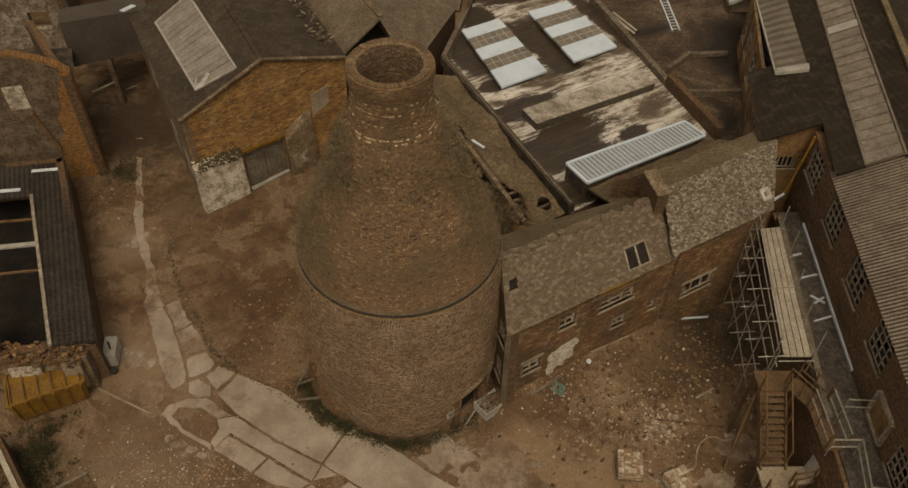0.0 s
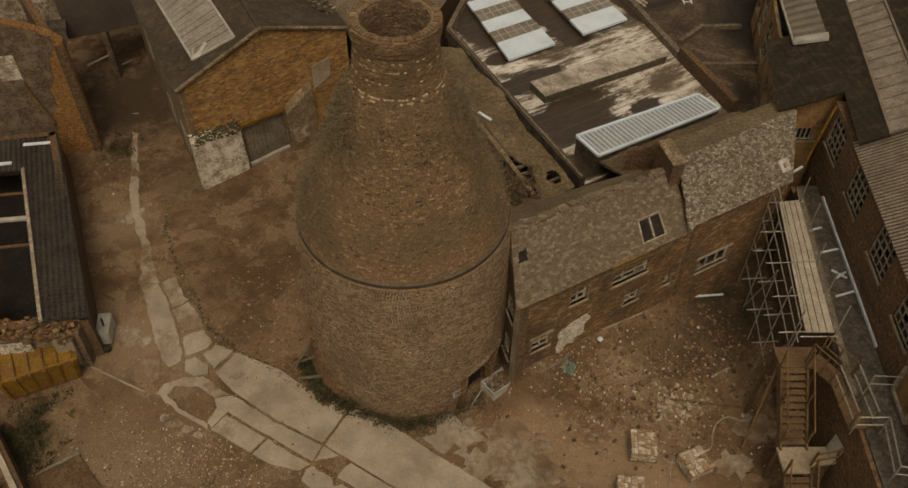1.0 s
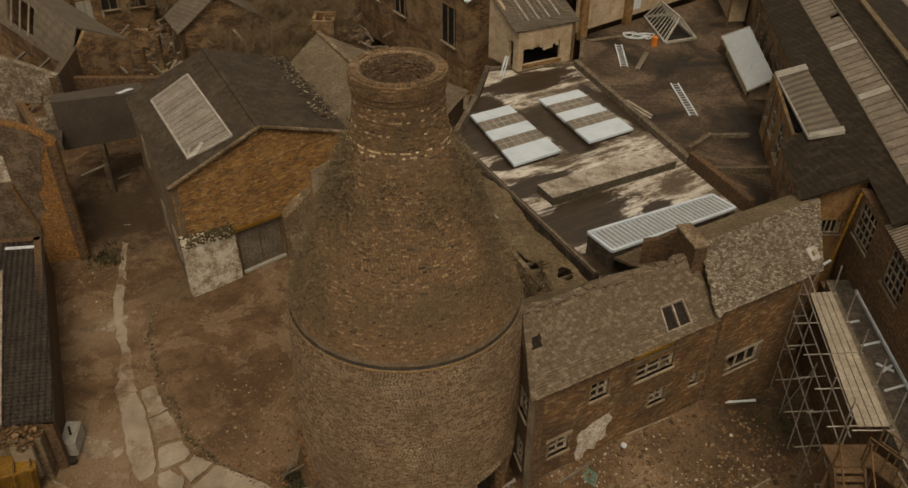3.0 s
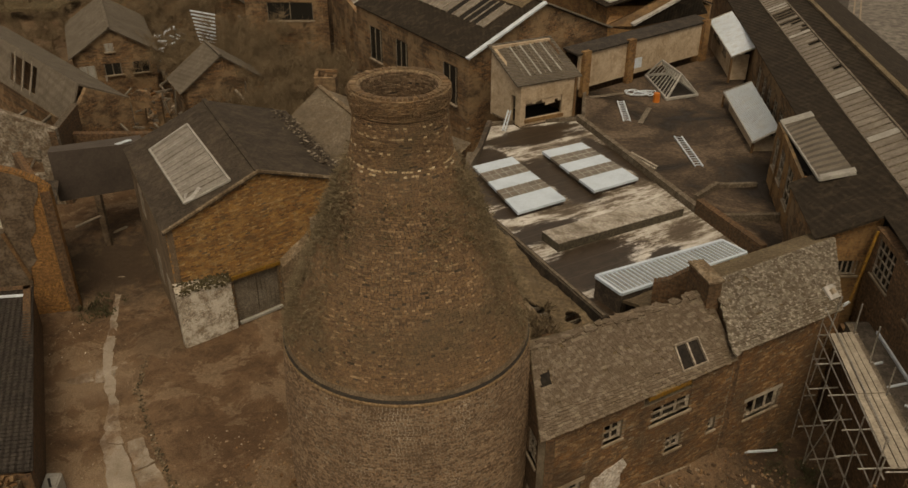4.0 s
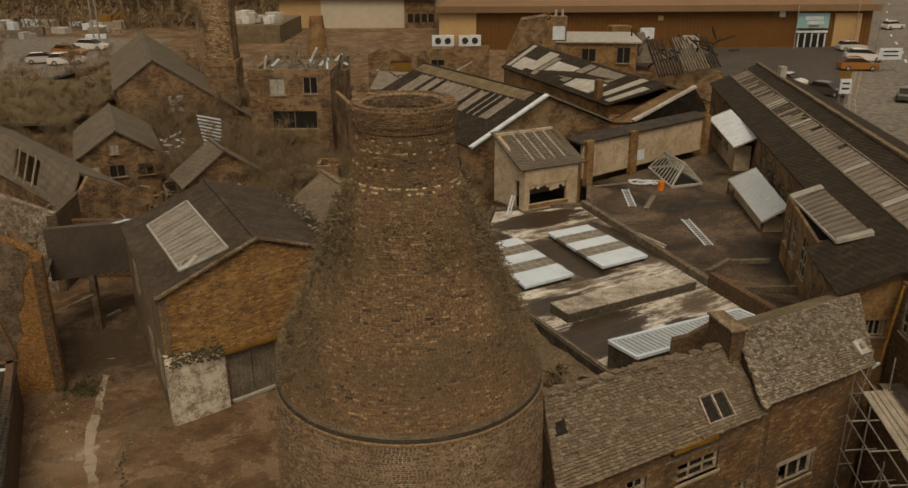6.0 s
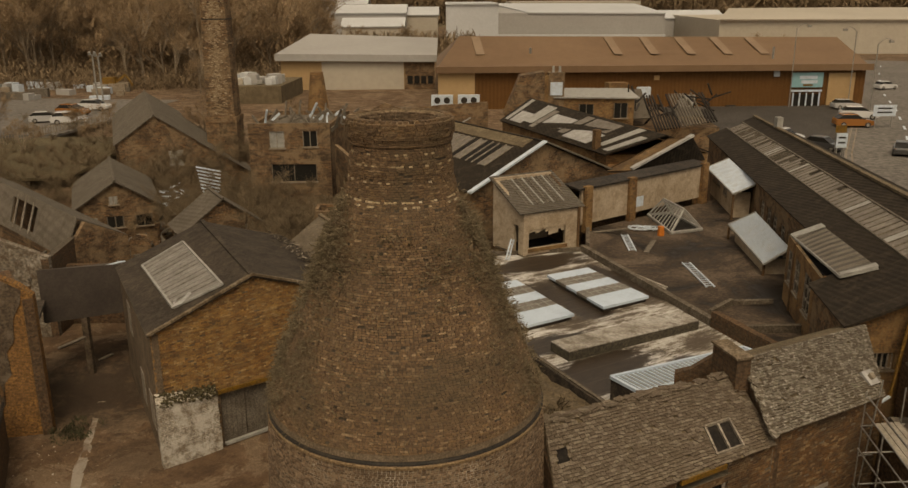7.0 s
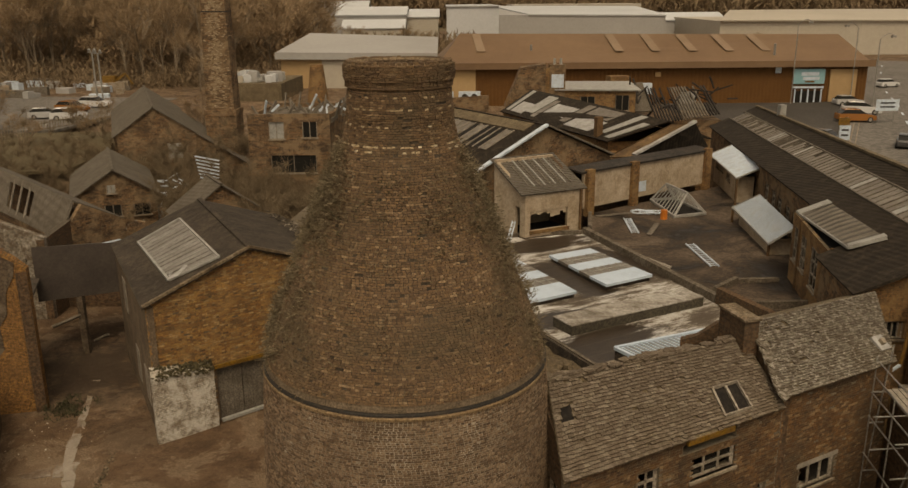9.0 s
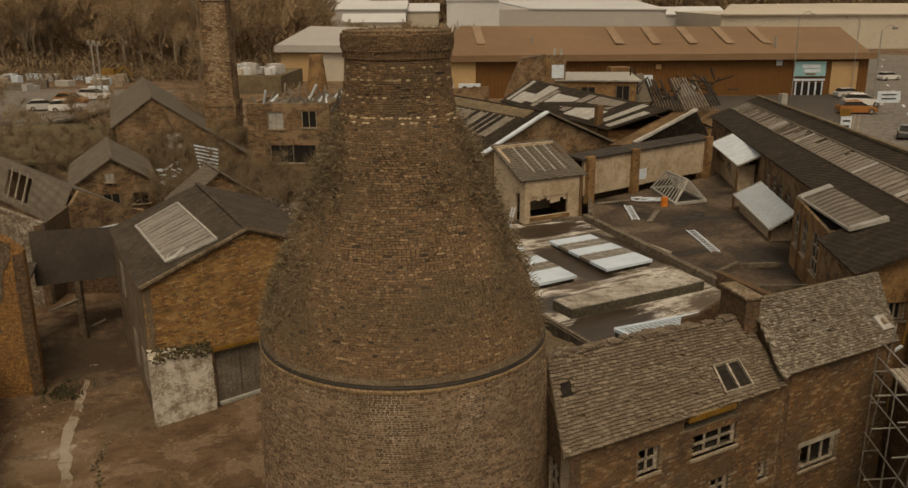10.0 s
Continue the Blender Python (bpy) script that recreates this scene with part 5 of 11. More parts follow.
# ---- mill block in front ----
front = thing("mill_block", "tall brick mill with many-paned windows and corrugated roof", "building")
MA, MB = (15.55, 27.6), (14.35, 7.0)
ML = math.hypot(MA[0] - MB[0], MA[1] - MB[1])
MH = [(s, s + 1.5, 5.75, 7.25) for s in (0.45, 3.5, 6.65, 9.6)] + [(13.6, 14.9, 4.3, 5.7), (16.2, 17.7, 5.75, 7.25)]
bm = bmesh.new()
wall(bm, MA, MB, -0.3, 7.48, 0.4, MH)
part("wall", bm, M_brick_mill, front)
for h in MH:
    window(front, MA, MB, *h, 4, 4, 0.045, 0.08, missing=(3,))
# one sheet in two tones: lit ribs and shaded troughs put into colour
M_corr = corrugated_mat("grey_corrugated_roof", (0.14, 0.118, 0.094), (0.25, 0.215, 0.178), 88, 0.24, (0.07, 0.056, 0.042), 0.6, relief=0.1)
M_corr_shade = rough_mat("shaded_troughs", (0.035, 0.028, 0.021), (0.055, 0.044, 0.034), (0.085, 0.07, 0.055), 0.7, 10, 0.95, 0.4)
bm = bmesh.new()
CR = [(15.25, 24.9, 7.6), (13.95, 6.5, 7.6), (20.9, 6.5, 10.9), (21.6, 24.6, 10.9)]
sheet(bm, CR, 0.08)
part("roof", bm, M_corr_shade, front)
cv = [Vector(p) for p in CR]
for k in range(118):                 # the ribs of the sheets run up the slope
    u = (k + 0.5) / 118
    bm = bmesh.new()
    tube(bm, cv[0].lerp(cv[1], u), cv[3].lerp(cv[2], u), 0.045, 6)
    part("rib", bm, M_corr, front)
bm = bmesh.new()
sheet(bm, [(17.2, 20.9, 8.66), (17.0, 17.0, 8.66), (19.2, 17.0, 9.74), (19.4, 20.9, 9.74)], 0.1)
part("roof_patch", bm, M_rooflight, front, "clouded rooflight sheet")
# near-black block stands for the unlit rooms behind the mill windows
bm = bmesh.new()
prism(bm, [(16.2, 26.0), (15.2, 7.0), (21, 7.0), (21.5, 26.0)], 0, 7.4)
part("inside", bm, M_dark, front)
bm = bmesh.new()
tube(bm, (15.5, 27.35, 7.4), (14.9, 26.9, 4.6), 0.06)
part("downpipe", bm, M_yellow, front)
bm = bmesh.new()
tube(bm, (14.9, 26.9, 4.6), (13.9, 26.4, 4.3), 0.06)
part("downpipe", bm, M_white, front)

# flat outshot below the mill windows
outs = thing("outshot", "low outshot with a wet lead-grey flat roof", "building")
OP = [(14.35, 26.2), (13.35, 15.6), (13.0, 8.0), (14.4, 8.0), (15.42, 26.2)]
bm = bmesh.new()
prism(bm, OP, -0.3, 4.1)
part("wall", bm, M_brick_mill, outs)
M_lead = rough_mat("lead_roof", (0.055, 0.047, 0.04), (0.095, 0.082, 0.07), (0.15, 0.132, 0.113), 0.8, 8, 0.6, 0.3, (0.03, 0.024, 0.018), 0.7)
bm = bmesh.new()
prism(bm, [(14.5, 26.15), (13.5, 15.6), (13.15, 8.05), (14.38, 8.05), (15.4, 26.15)], 4.104, 4.2)
part("roof", bm, M_lead, outs)
bm = bmesh.new()
beam(bm, (14.38, 25.6, 4.3), (13.38, 15.7, 4.3), 0.22, 0.42)
part("parapet", bm, M_wood_old, outs)
bm = bmesh.new()
beam(bm, (15.38, 25.4, 4.26), (14.95, 17.8, 4.26), 0.08, 0.1)
part("gutter", bm, M_white, outs)
for a, b in (((14.35, 22.3, 4.25), (15.1, 22.5, 4.25)), ((14.25, 20.1, 4.25), (15.0, 20.35, 4.25)), ((14.5, 21.4, 4.25), (14.95, 21.0, 4.25)), ((14.55, 21.0, 4.25), (15.0, 21.3, 4.25)), ((14.3, 23.5, 4.25), (14.8, 23.65, 4.25))):
    bm = bmesh.new()
    beam(bm, a, b, 0.07, 0.06)
    tagged(part("batten", bm, M_white), "white batten lying on the lead roof", "batten", "loose battens")

# ---- scaffold ----
scaf = thing("scaffold", "tube scaffold with a lift of pale boards against the outshot", "scaffold")
FL, FRr, NL, NR = Vector((13.12, 24.45, 4.86)), Vector((13.98, 24.55, 4.86)), Vector((12.32, 18.0, 4.86)), Vector((13.34, 18.0, 4.86))
for k in range(4):
    for half in range(2):
        u0, u1 = (k + 0.05) / 4, (k + 0.92) / 4
        v0, v1 = (0.0, 0.52) if half == 0 else (0.5, 1.0)
        z = Vector((0, 0, 0.045 * half))
        c = [NL.lerp(NR, u0).lerp(FL.lerp(FRr, u0), v0) + z, NL.lerp(NR, u1).lerp(FL.lerp(FRr, u1), v0) + z, NL.lerp(NR, u1).lerp(FL.lerp(FRr, u1), v1) + z, NL.lerp(NR, u0).lerp(FL.lerp(FRr, u0), v1) + z]
        bm = bmesh.new()
        sheet(bm, c, 0.04)
        part("board", bm, M_board, scaf)


def pole(a, b, name="tube", r=0.026):
    bm = bmesh.new()
    tube(bm, a, b, r, 7)
    part(name, bm, M_steel, scaf)


for k in range(5):
    v = k / 4
    i, o = NL.lerp(FL, v), NR.lerp(FRr, v)
    out = Vector((-0.35, 0.05, 0))
    side = i + out
    pole((side.x, side.y, 0.0), (side.x, side.y, 4.4 + (1.6 if k in (0, 4) else 0.9 * (k % 2))), "standard")
    pole((o.x + 0.05, o.y, 4.0), (o.x + 0.05, o.y, 6.3 - 0.2 * (k % 3)), "standard")
    for z in (2.0, 3.7, 4.78):
        pole((side.x - 0.55, side.y, z), (side.x + 0.5 if z < 4 else o.x + 0.2, side.y + 0.06, z + 0.02), "transom")
    if k in (0, 2):
        j = NL.lerp(FL, (k + 1) / 4) + out
        pole((side.x, side.y, 0.3 if k % 2 else 4.2), (j.x, j.y, 4.2 if k % 2 else 0.3), "brace")
for z in (1.4, 2.7, 4.0, 4.8):
    a, b = NL + Vector((-0.35, -0.4, 0)), FL + Vector((-0.35, 0.45, 0))
    pole((a.x, a.y, z), (b.x, b.y, z), "ledger")
for z in (5.3, 5.85):
    a, b = NL + Vector((-0.3, 0, 0)), FL + Vector((-0.3, 0.2, 0))
    pole((a.x, a.y, z), (b.x + 0.05, b.y, z - 0.05), "guard_rail")
for a, b in (((12.75, 24.6, 0.1), (13.35, 24.7, 6.3)), ((12.0, 17.7, 5.0), (13.3, 17.7, 5.0)), ((12.0, 17.9, 0.0), (12.0, 17.9, 5.4))):
    pole(a, b, "brace")

# ---- stair, landing and gangway ----
stair = thing("timber_stair", "steep brown timber stair with handrails up to a landing", "stair")
M_stairwood = rough_mat("stair_timber", (0.075, 0.045, 0.025), (0.125, 0.078, 0.043), (0.17, 0.11, 0.062), 1.6, 15, 0.85, 0.4)
T0, T1 = Vector((11.95, 15.25, 2.0)), Vector((11.82, 17.0, 4.2))
for k in range(11):
    p = T0.lerp(T1, (k + 0.5) / 11)
    bm = bmesh.new()
    boxm(bm, p, (0.85, 0.2, 0.045))
    part("tread", bm, M_stairwood, stair)
for sx in (-0.46, 0.46):
    bm = bmesh.new()
    beam(bm, T0 + Vector((sx, -0.1, -0.1)), T1 + Vector((sx, 0, -0.05)), 0.07, 0.28)
    part("string", bm, M_stairwood, stair)
    bm = bmesh.new()
    beam(bm, T0 + Vector((sx, -0.1, 0.95)), T1 + Vector((sx, 0.1, 0.95)), 0.045, 0.05)
    part("handrail", bm, M_rust, stair)
    for v in (0.0, 0.5, 1.0):
        p = T0.lerp(T1, v) + Vector((sx, 0, 0))
        bm = bmesh.new()
        beam(bm, p, p + Vector((0, 0, 0.98)), 0.06, 0.06)
        part("post", bm, M_rust, stair)
bm = bmesh.new()
prism(bm, [(11.35, 17.0), (12.75, 17.0), (12.75, 17.85), (11.35, 17.85)], 4.1, 4.2)
part("landing", bm, M_stairwood, stair)
for x, y in ((11.42, 17.07), (11.42, 17.78), (12.68, 17.78), (12.68, 17.07)):
    bm = bmesh.new()
    beam(bm, (x, y, -0.1), (x, y, 4.1), 0.12, 0.12)
    part("leg", bm, M_stairwood, stair)
bm = bmesh.new()
beam(bm, (10.9, 16.2, 0.0), (11.4, 17.2, 3.9), 0.08, 0.08)
part("brace", bm, M_rust, stair)
gang = thing("gangway", "timber gangway with pale handrails over the outshot", "gangway")
for a, b, z0, z1 in (((12.6, 17.4), (13.25, 16.3), 4.2, 4.25), ((13.2, 16.35), (13.2, 14.55), 4.25, 4.3)):
    d = (Vector(b) - Vector(a)).normalized()
    sd = Vector((-d.y, d.x)) * 0.32
    bm = bmesh.new()
    sheet(bm, [(*(Vector(a) - sd), z0), (*(Vector(b) - sd), z1), (*(Vector(b) + sd), z1), (*(Vector(a) + sd), z0)], 0.08)
    part("deck", bm, M_stairwood, gang)
    for k in (-1, 1):
        for dz in (0.5, 1.0):
            bm = bmesh.new()
            tube(bm, (*(Vector(a) + sd * k), z0 + dz), (*(Vector(b) + sd * k), z1 + dz), 0.03, 6)
            part("rail", bm, M_steel if z1 > 4.27 else M_stairwood, gang)
        for v in (0, 0.5, 1):
            p = Vector(a).lerp(Vector(b), v) + sd * k
            bm = bmesh.new()
            tube(bm, (*p, z0 - 0.05), (*p, z0 + 1.0), 0.03, 6)
            part("post", bm, M_stairwood, gang)
rail = thing("roof_handrail", "bent galvanised handrail on the flat roof", "handrail")
for pts in ([(12.9, 14.4, 5.2), (13.85, 14.4, 5.2), (13.55, 12.7, 5.2), (14.3, 12.6, 5.2)], [(13.9, 15.96, 5.2), (14.8, 15.9, 5.2)]):
    for dz in (0.0, -0.45):
        for a, b in zip(pts, pts[1:]):
            bm = bmesh.new()
            tube(bm, (a[0], a[1], a[2] + dz), (b[0], b[1], b[2] + dz), 0.028, 6)
            part("rail", bm, M_steel, rail)
    for a in pts:
        bm = bmesh.new()
        tube(bm, (a[0], a[1], 4.19), a, 0.028, 6)
        part("post", bm, M_steel, rail)
load = thing("loading_door", "pale framed loading door with peeling ochre boards", "door")
bm = bmesh.new()
sl = (11.65, 12.95)
q = [on_wall(MA, MB, s, z, -0.05) for s, z in ((sl[0], 4.4), (sl[1], 4.4), (sl[1], 5.65), (sl[0], 5.65))]
for a, b in zip(q, q[1:] + q[:1]):
    beam(bm, a, b, 0.16, 0.14)
part("frame", bm, M_frame, load)
bm = bmesh.new()
boxm(bm, (q[0] + q[2]) / 2 + Vector((0.03, 0, 0)), (0.05, 1.2, 1.15), -3.3)
part("boards", bm, M_orange, load)
pad = thing("stair_platform", "pale concrete platform half way up the stair", "platform")
bm = bmesh.new()
prism(bm, [(11.4, 14.22), (12.3, 14.22), (12.37, 14.46), (13.38, 14.6), (13.38, 15.22), (11.4, 15.22)], 1.84, 1.96)
bmesh.ops.bevel(bm, geom=bm.edges[:], offset=0.02, segments=1, affect="EDGES")
part("slab", bm, M_concrete, pad)
for x, y in ((11.5, 14.32), (11.5, 15.1), (12.2, 14.32)):
    bm = bmesh.new()
    beam(bm, (x, y, -0.2), (x, y, 1.85), 0.14, 0.14)
    part("leg", bm, M_stairwood, pad)
bm = bmesh.new()
prism(bm, [(12.42, 14.6), (13.25, 14.7), (13.25, 15.15), (12.42, 15.15)], -0.2, 1.842)
part("pier", bm, M_brick, pad)
low_stair = thing("lower_stair", "steep brown timber stair from the yard to the platform", "stair")
low_0, low_1 = Vector((11.86, 12.75, 0.12)), Vector((11.86, 14.2, 1.9))
for k in range(9):
    p = low_0.lerp(low_1, (k + 0.5) / 9.4)
    bm = bmesh.new()
    boxm(bm, p, (0.85, 0.2, 0.045), 0, 1.5 * (-1) ** k)
    part("tread", bm, M_stairwood, low_stair)
for sx in (-0.46, 0.46):
    bm = bmesh.new()
    beam(bm, low_0 + Vector((sx, -0.1, -0.1)), low_1 + Vector((sx, 0, -0.06)), 0.07, 0.28)
    part("string", bm, M_stairwood, low_stair)
    bm = bmesh.new()
    beam(bm, low_0 + Vector((sx, -0.1, 0.95)), low_1 + Vector((sx, 0.05, 0.95)), 0.045, 0.05)
    part("handrail", bm, M_rust, low_stair)
    for v in (0.0, 1.0):
        p = low_0.lerp(low_1, v) + Vector((sx, 0, 0))
        bm = bmesh.new()
        beam(bm, p, p + Vector((0, 0, 0.98)), 0.06, 0.06)
        part("post", bm, M_rust, low_stair)
guard = thing("platform_rail", "rusty double guard rail along the platform edge", "handrail")
for z in (2.4, 2.85):
    bm = bmesh.new()
    beam(bm, (12.36, 14.42, z), (13.25, 14.58, z), 0.05, 0.05)
    part("rail", bm, M_rust, guard)
for x, y in ((12.38, 14.5), (13.2, 14.62)):
    bm = bmesh.new()
    beam(bm, (x, y, 1.95), (x, y, 2.88), 0.06, 0.06)
    part("post", bm, M_rust, guard)
leaf = thing("old_door", "grey flush door with a pale wooden edge leaning by the gangway", "door")
leaf_0, leaf_1, leaf_2, leaf_3 = Vector((13.1, 15.17, 1.97)), Vector((13.04, 14.6, 1.97)), Vector((13.42, 14.7, 3.1)), Vector((13.57, 15.58, 3.1))
lean = (leaf_1 - leaf_0).cross(leaf_3 - leaf_0).normalized() * 0.07
if lean.z > 0:
    lean = -lean
bm = bmesh.new()
hexa(bm, [p + lean * 0.25 for p in (leaf_0, leaf_1, leaf_2, leaf_3)] + [leaf_0, leaf_1, leaf_2, leaf_3])
bmesh.ops.recalc_face_normals(bm, faces=bm.faces[:])
part("panel", bm, M_mesh, leaf)
for a, b in ((leaf_1, leaf_2), (leaf_2, leaf_3), (leaf_3, leaf_0)):
    bm = bmesh.new()
    beam(bm, a + lean * 0.7, b + lean * 0.7, 0.07, 0.07)
    part("edge_batten", bm, M_board, leaf)



# ---- barn details ----
def bp(s, t, z):
    """A place by the barn: s along its front, t back from it."""
    r = radians(BA_)
    s = s + 0.15 * t
    return Vector((BO[0] + s * math.cos(r) - t * math.sin(r), BO[1] + s * math.sin(r) + t * math.cos(r), z))


def barn_slope(s, t, up=0.0):
    return bp(s, t, 5.55 + 1.53 * s / 4.3 + 0.1 + up)


rl = new("rooflight")
rl.parent = barn
tagged(rl, "large ribbed pale rooflight")
SQ = [barn_slope(1.15, 0.95, 0.05), barn_slope(3.15, 0.5, 0.05), barn_slope(2.95, 7.9, 0.05), barn_slope(0.9, 7.6, 0.05)]
bm = bmesh.new()
sheet(bm, SQ, 0.05)
part("glazing", bm, M_cloud, rl)
for k in range(15):
    u = (k + 0.5) / 15
    bm = bmesh.new()
    beam(bm, SQ[0].lerp(SQ[3], u) + Vector((0, 0, 0.02)), SQ[1].lerp(SQ[2], u) + Vector((0, 0, 0.02)), 0.045, 0.03)
    part("sheet_lap", bm, M_cloud if k % 3 else M_mesh, rl)
for a, b in zip(SQ, SQ[1:] + SQ[:1]):
    bm = bmesh.new()
    beam(bm, a + Vector((0, 0, 0.02)), b + Vector((0, 0, 0.02)), 0.1, 0.08)
    part("edge", bm, M_mesh, rl)
for a, b, c in (((1.05, 0.95), (1.5, 0.75), (1.75, 1.15)), ((1.5, 0.8), (2.0, 1.25), (1.9, 1.45)), ((1.2, 1.1), (1.3, 1.6), (1.45, 1.5))):
    bm = bmesh.new()
    sheet(bm, [barn_slope(*a, 0.12), barn_slope(*b, 0.13), barn_slope(*c, 0.16), barn_slope((a[0] + c[0]) / 2 - 0.1, (a[1] + c[1]) / 2 + 0.08, 0.13)], 0.02)
    part("torn_sheet", bm, M_cladwhite_old, rl)
for s0, s1, z0, z1 in ((-0.1, 4.3, 5.6, 7.2), (8.7, 4.3, 5.6, 7.2)):
    bm = bmesh.new()
    beam(bm, bp(s0, -0.12, z0 + 0.03), bp(s1, -0.12, z1 + 0.03), 0.14, 0.1)
    part("verge", bm, M_worn, barn)
bm = bmesh.new()
beam(bm, bp(2.45, -0.06, 2.45), bp(4.85, -0.06, 2.45), 0.1, 0.16)
part("door_lintel", bm, M_yellow, barn, "orange rusted lintel")
for s0, s1, skew in ((2.58, 3.6, 0.0), (3.64, 4.68, 0.12)):
    dr = new("door")
    dr.parent = barn
    tagged(dr, "grey weathered plank door leaf")
    for k in range(5):
        a, b = s0 + (s1 - s0) * k / 5, s0 + (s1 - s0) * (k + 0.95) / 5
        bm = bmesh.new()
        hexa(bm, [bp(a, 0.1 + skew, 0.05), bp(b, 0.1 + skew, 0.05), bp(b, 0.15 + skew, 0.05), bp(a, 0.15 + skew, 0.05), bp(a, 0.1 + skew, 2.3), bp(b, 0.1 + skew, 2.3), bp(b, 0.15 + skew, 2.3), bp(a, 0.15 + skew, 2.3)])
        part("plank", bm, M_wood_old, dr)
bm = bmesh.new()
beam(bm, bp(2.55, -0.2, 0.12), bp(4.75, -0.05, 0.12), 0.16, 0.12)
part("threshold", bm, M_mesh, barn)
# limewashed corner buttress and the pier beyond the doors
M_mossy = rough_mat("mossy_top", (0.055, 0.048, 0.024), (0.09, 0.074, 0.038), (0.13, 0.105, 0.06), 3, 20, 1.0, 1.0)
pier = thing("limewashed_pier", "limewashed rough brick corner pier with a mossy top", "pier")
bm = bmesh.new()
hexa(bm, [bp(-0.1, -0.5, -0.2), bp(2.4, -0.35, -0.2), bp(2.4, -0.012, -0.2), bp(-0.1, -0.012, -0.2), bp(-0.1, -0.42, 2.75), bp(2.35, -0.3, 2.5), bp(2.35, -0.012, 2.7), bp(-0.1, -0.012, 3.1)])
bmesh.ops.subdivide_edges(bm, edges=bm.edges[:], cuts=14, use_grid_fill=True)
for v in bm.verts:
    v.co += Vector([0.03 * noise.noise(v.co * 2.5 + Vector((k * 9, 0, 0))) for k in range(3)])
part("body", bm, M_lime_brick, pier)
bm = bmesh.new()
rnd = random.Random(3)
for k in range(260):
    u, w = rnd.random(), rnd.random()
    p = bp(-0.1 + 2.45 * u, -0.42 + 0.42 * w, 2.78 - 0.25 * u + 0.32 * w + rnd.uniform(-0.15, 0.06))
    boxm(bm, p, (0.1, 0.08, 0.05), rnd.uniform(0, 360), rnd.uniform(-40, 40), rnd.uniform(-40, 40))
tagged(part("moss", bm, M_mossy, pier), kind="stuff")
pier2 = thing("ruined_pier", "ruined pale pier beside the barn doors", "pier")
bm = bmesh.new()
hexa(bm, [bp(4.8, -0.45, -0.2), bp(6.4, -0.4, -0.2), bp(6.4, -0.012, -0.2), bp(4.8, -0.012, -0.2), bp(4.8, -0.35, 2.3), bp(6.3, -0.3, 3.2), bp(6.3, -0.012, 3.5), bp(4.8, -0.012, 2.6)])
bmesh.ops.subdivide_edges(bm, edges=bm.edges[:], cuts=10, use_grid_fill=True)
for v in bm.verts:
    v.co += Vector([0.05 * noise.noise(v.co * 2.2 + Vector((k * 9, 4, 0))) for k in range(3)])
part("body", bm, M_worn, pier2)
slabp = thing("grey_panel", "grey cement panel fixed to the gable wall", "panel")
bm = bmesh.new()
hexa(bm, [bp(6.5, -0.1, 2.9), bp(7.5, -0.1, 3.4), bp(7.5, -0.015, 3.4), bp(6.5, -0.015, 2.9), bp(6.5, -0.1, 4.2), bp(7.5, -0.1, 4.4), bp(7.5, -0.015, 4.4), bp(6.5, -0.015, 4.2)])
part("panel", bm, M_concrete, slabp)
# openings on the passage side of the barn
for t0, z0 in ((1.2, 0.9), (3.6, 0.9), (6.2, 3.2)):
    w = new("side_window")
    w.parent = barn
    bm = bmesh.new()
    hexa(bm, [bp(-0.03, t0, z0), bp(0.02, t0, z0), bp(0.02, t0 + 1.0, z0), bp(-0.03, t0 + 1.0, z0), bp(-0.03, t0, z0 + 1.5), bp(0.02, t0, z0 + 1.5), bp(0.02, t0 + 1.0, z0 + 1.5), bp(-0.03, t0 + 1.0, z0 + 1.5)])
    part("board", bm, M_frame, w)
# debris on the right slope of the barn roof
M_debris = piece_mat("slipped_slates", [(0.05, 0.038, 0.027), (0.09, 0.07, 0.05), (0.14, 0.115, 0.085), (0.06, 0.045, 0.032), (0.26, 0.225, 0.18)])
rnd = random.Random(21)
bm = bmesh.new()
for k in range(300):
    t, s = rnd.uniform(0.8, 9.0), rnd.gauss(8.2, 0.3)
    p = bp(s, t, 7.2 - 1.53 * (s - 4.3) / 4.3 + rnd.uniform(0.02, 0.2))
    boxm(bm, p, (rnd.uniform(0.06, 0.28), rnd.uniform(0.03, 0.1), 0.025), rnd.uniform(0, 360), rnd.uniform(-25, 25), rnd.uniform(-25, 25))
tagged(part("roof_debris", bm, M_debris), "broken slates and laths strewn along the barn roof", "debris", kind="stuff")

# mossy roof beyond the valley behind the kiln
mossy = thing("mossy_roof", "sagging grey-brown mossy roof behind the kiln", "roof")
va, vb = bp(8.8, 0.6, 5.3), bp(8.8, 9.2, 5.3)
ra, rb = Vector((-3.2, 38.4, 6.2)), Vector((-7.6, 46.6, 6.2))
bm = bmesh.new()
sheet(bm, [va, vb, rb, ra], 0.1)
part("slope", bm, M_moss_grey, mossy)
bm = bmesh.new()
sheet(bm, [ra, rb, Vector((1.0, 43.6, 4.0)), Vector((-1.6, 36.6, 4.3))], 0.1)
part("slope", bm, M_moss_grey, mossy)
bm = bmesh.new()
beam(bm, ra + Vector((0, 0, 0.04)), rb + Vector((0, 0, 0.04)), 0.25, 0.12)
part("ridge", bm, M_worn, mossy)
bm = bmesh.new()
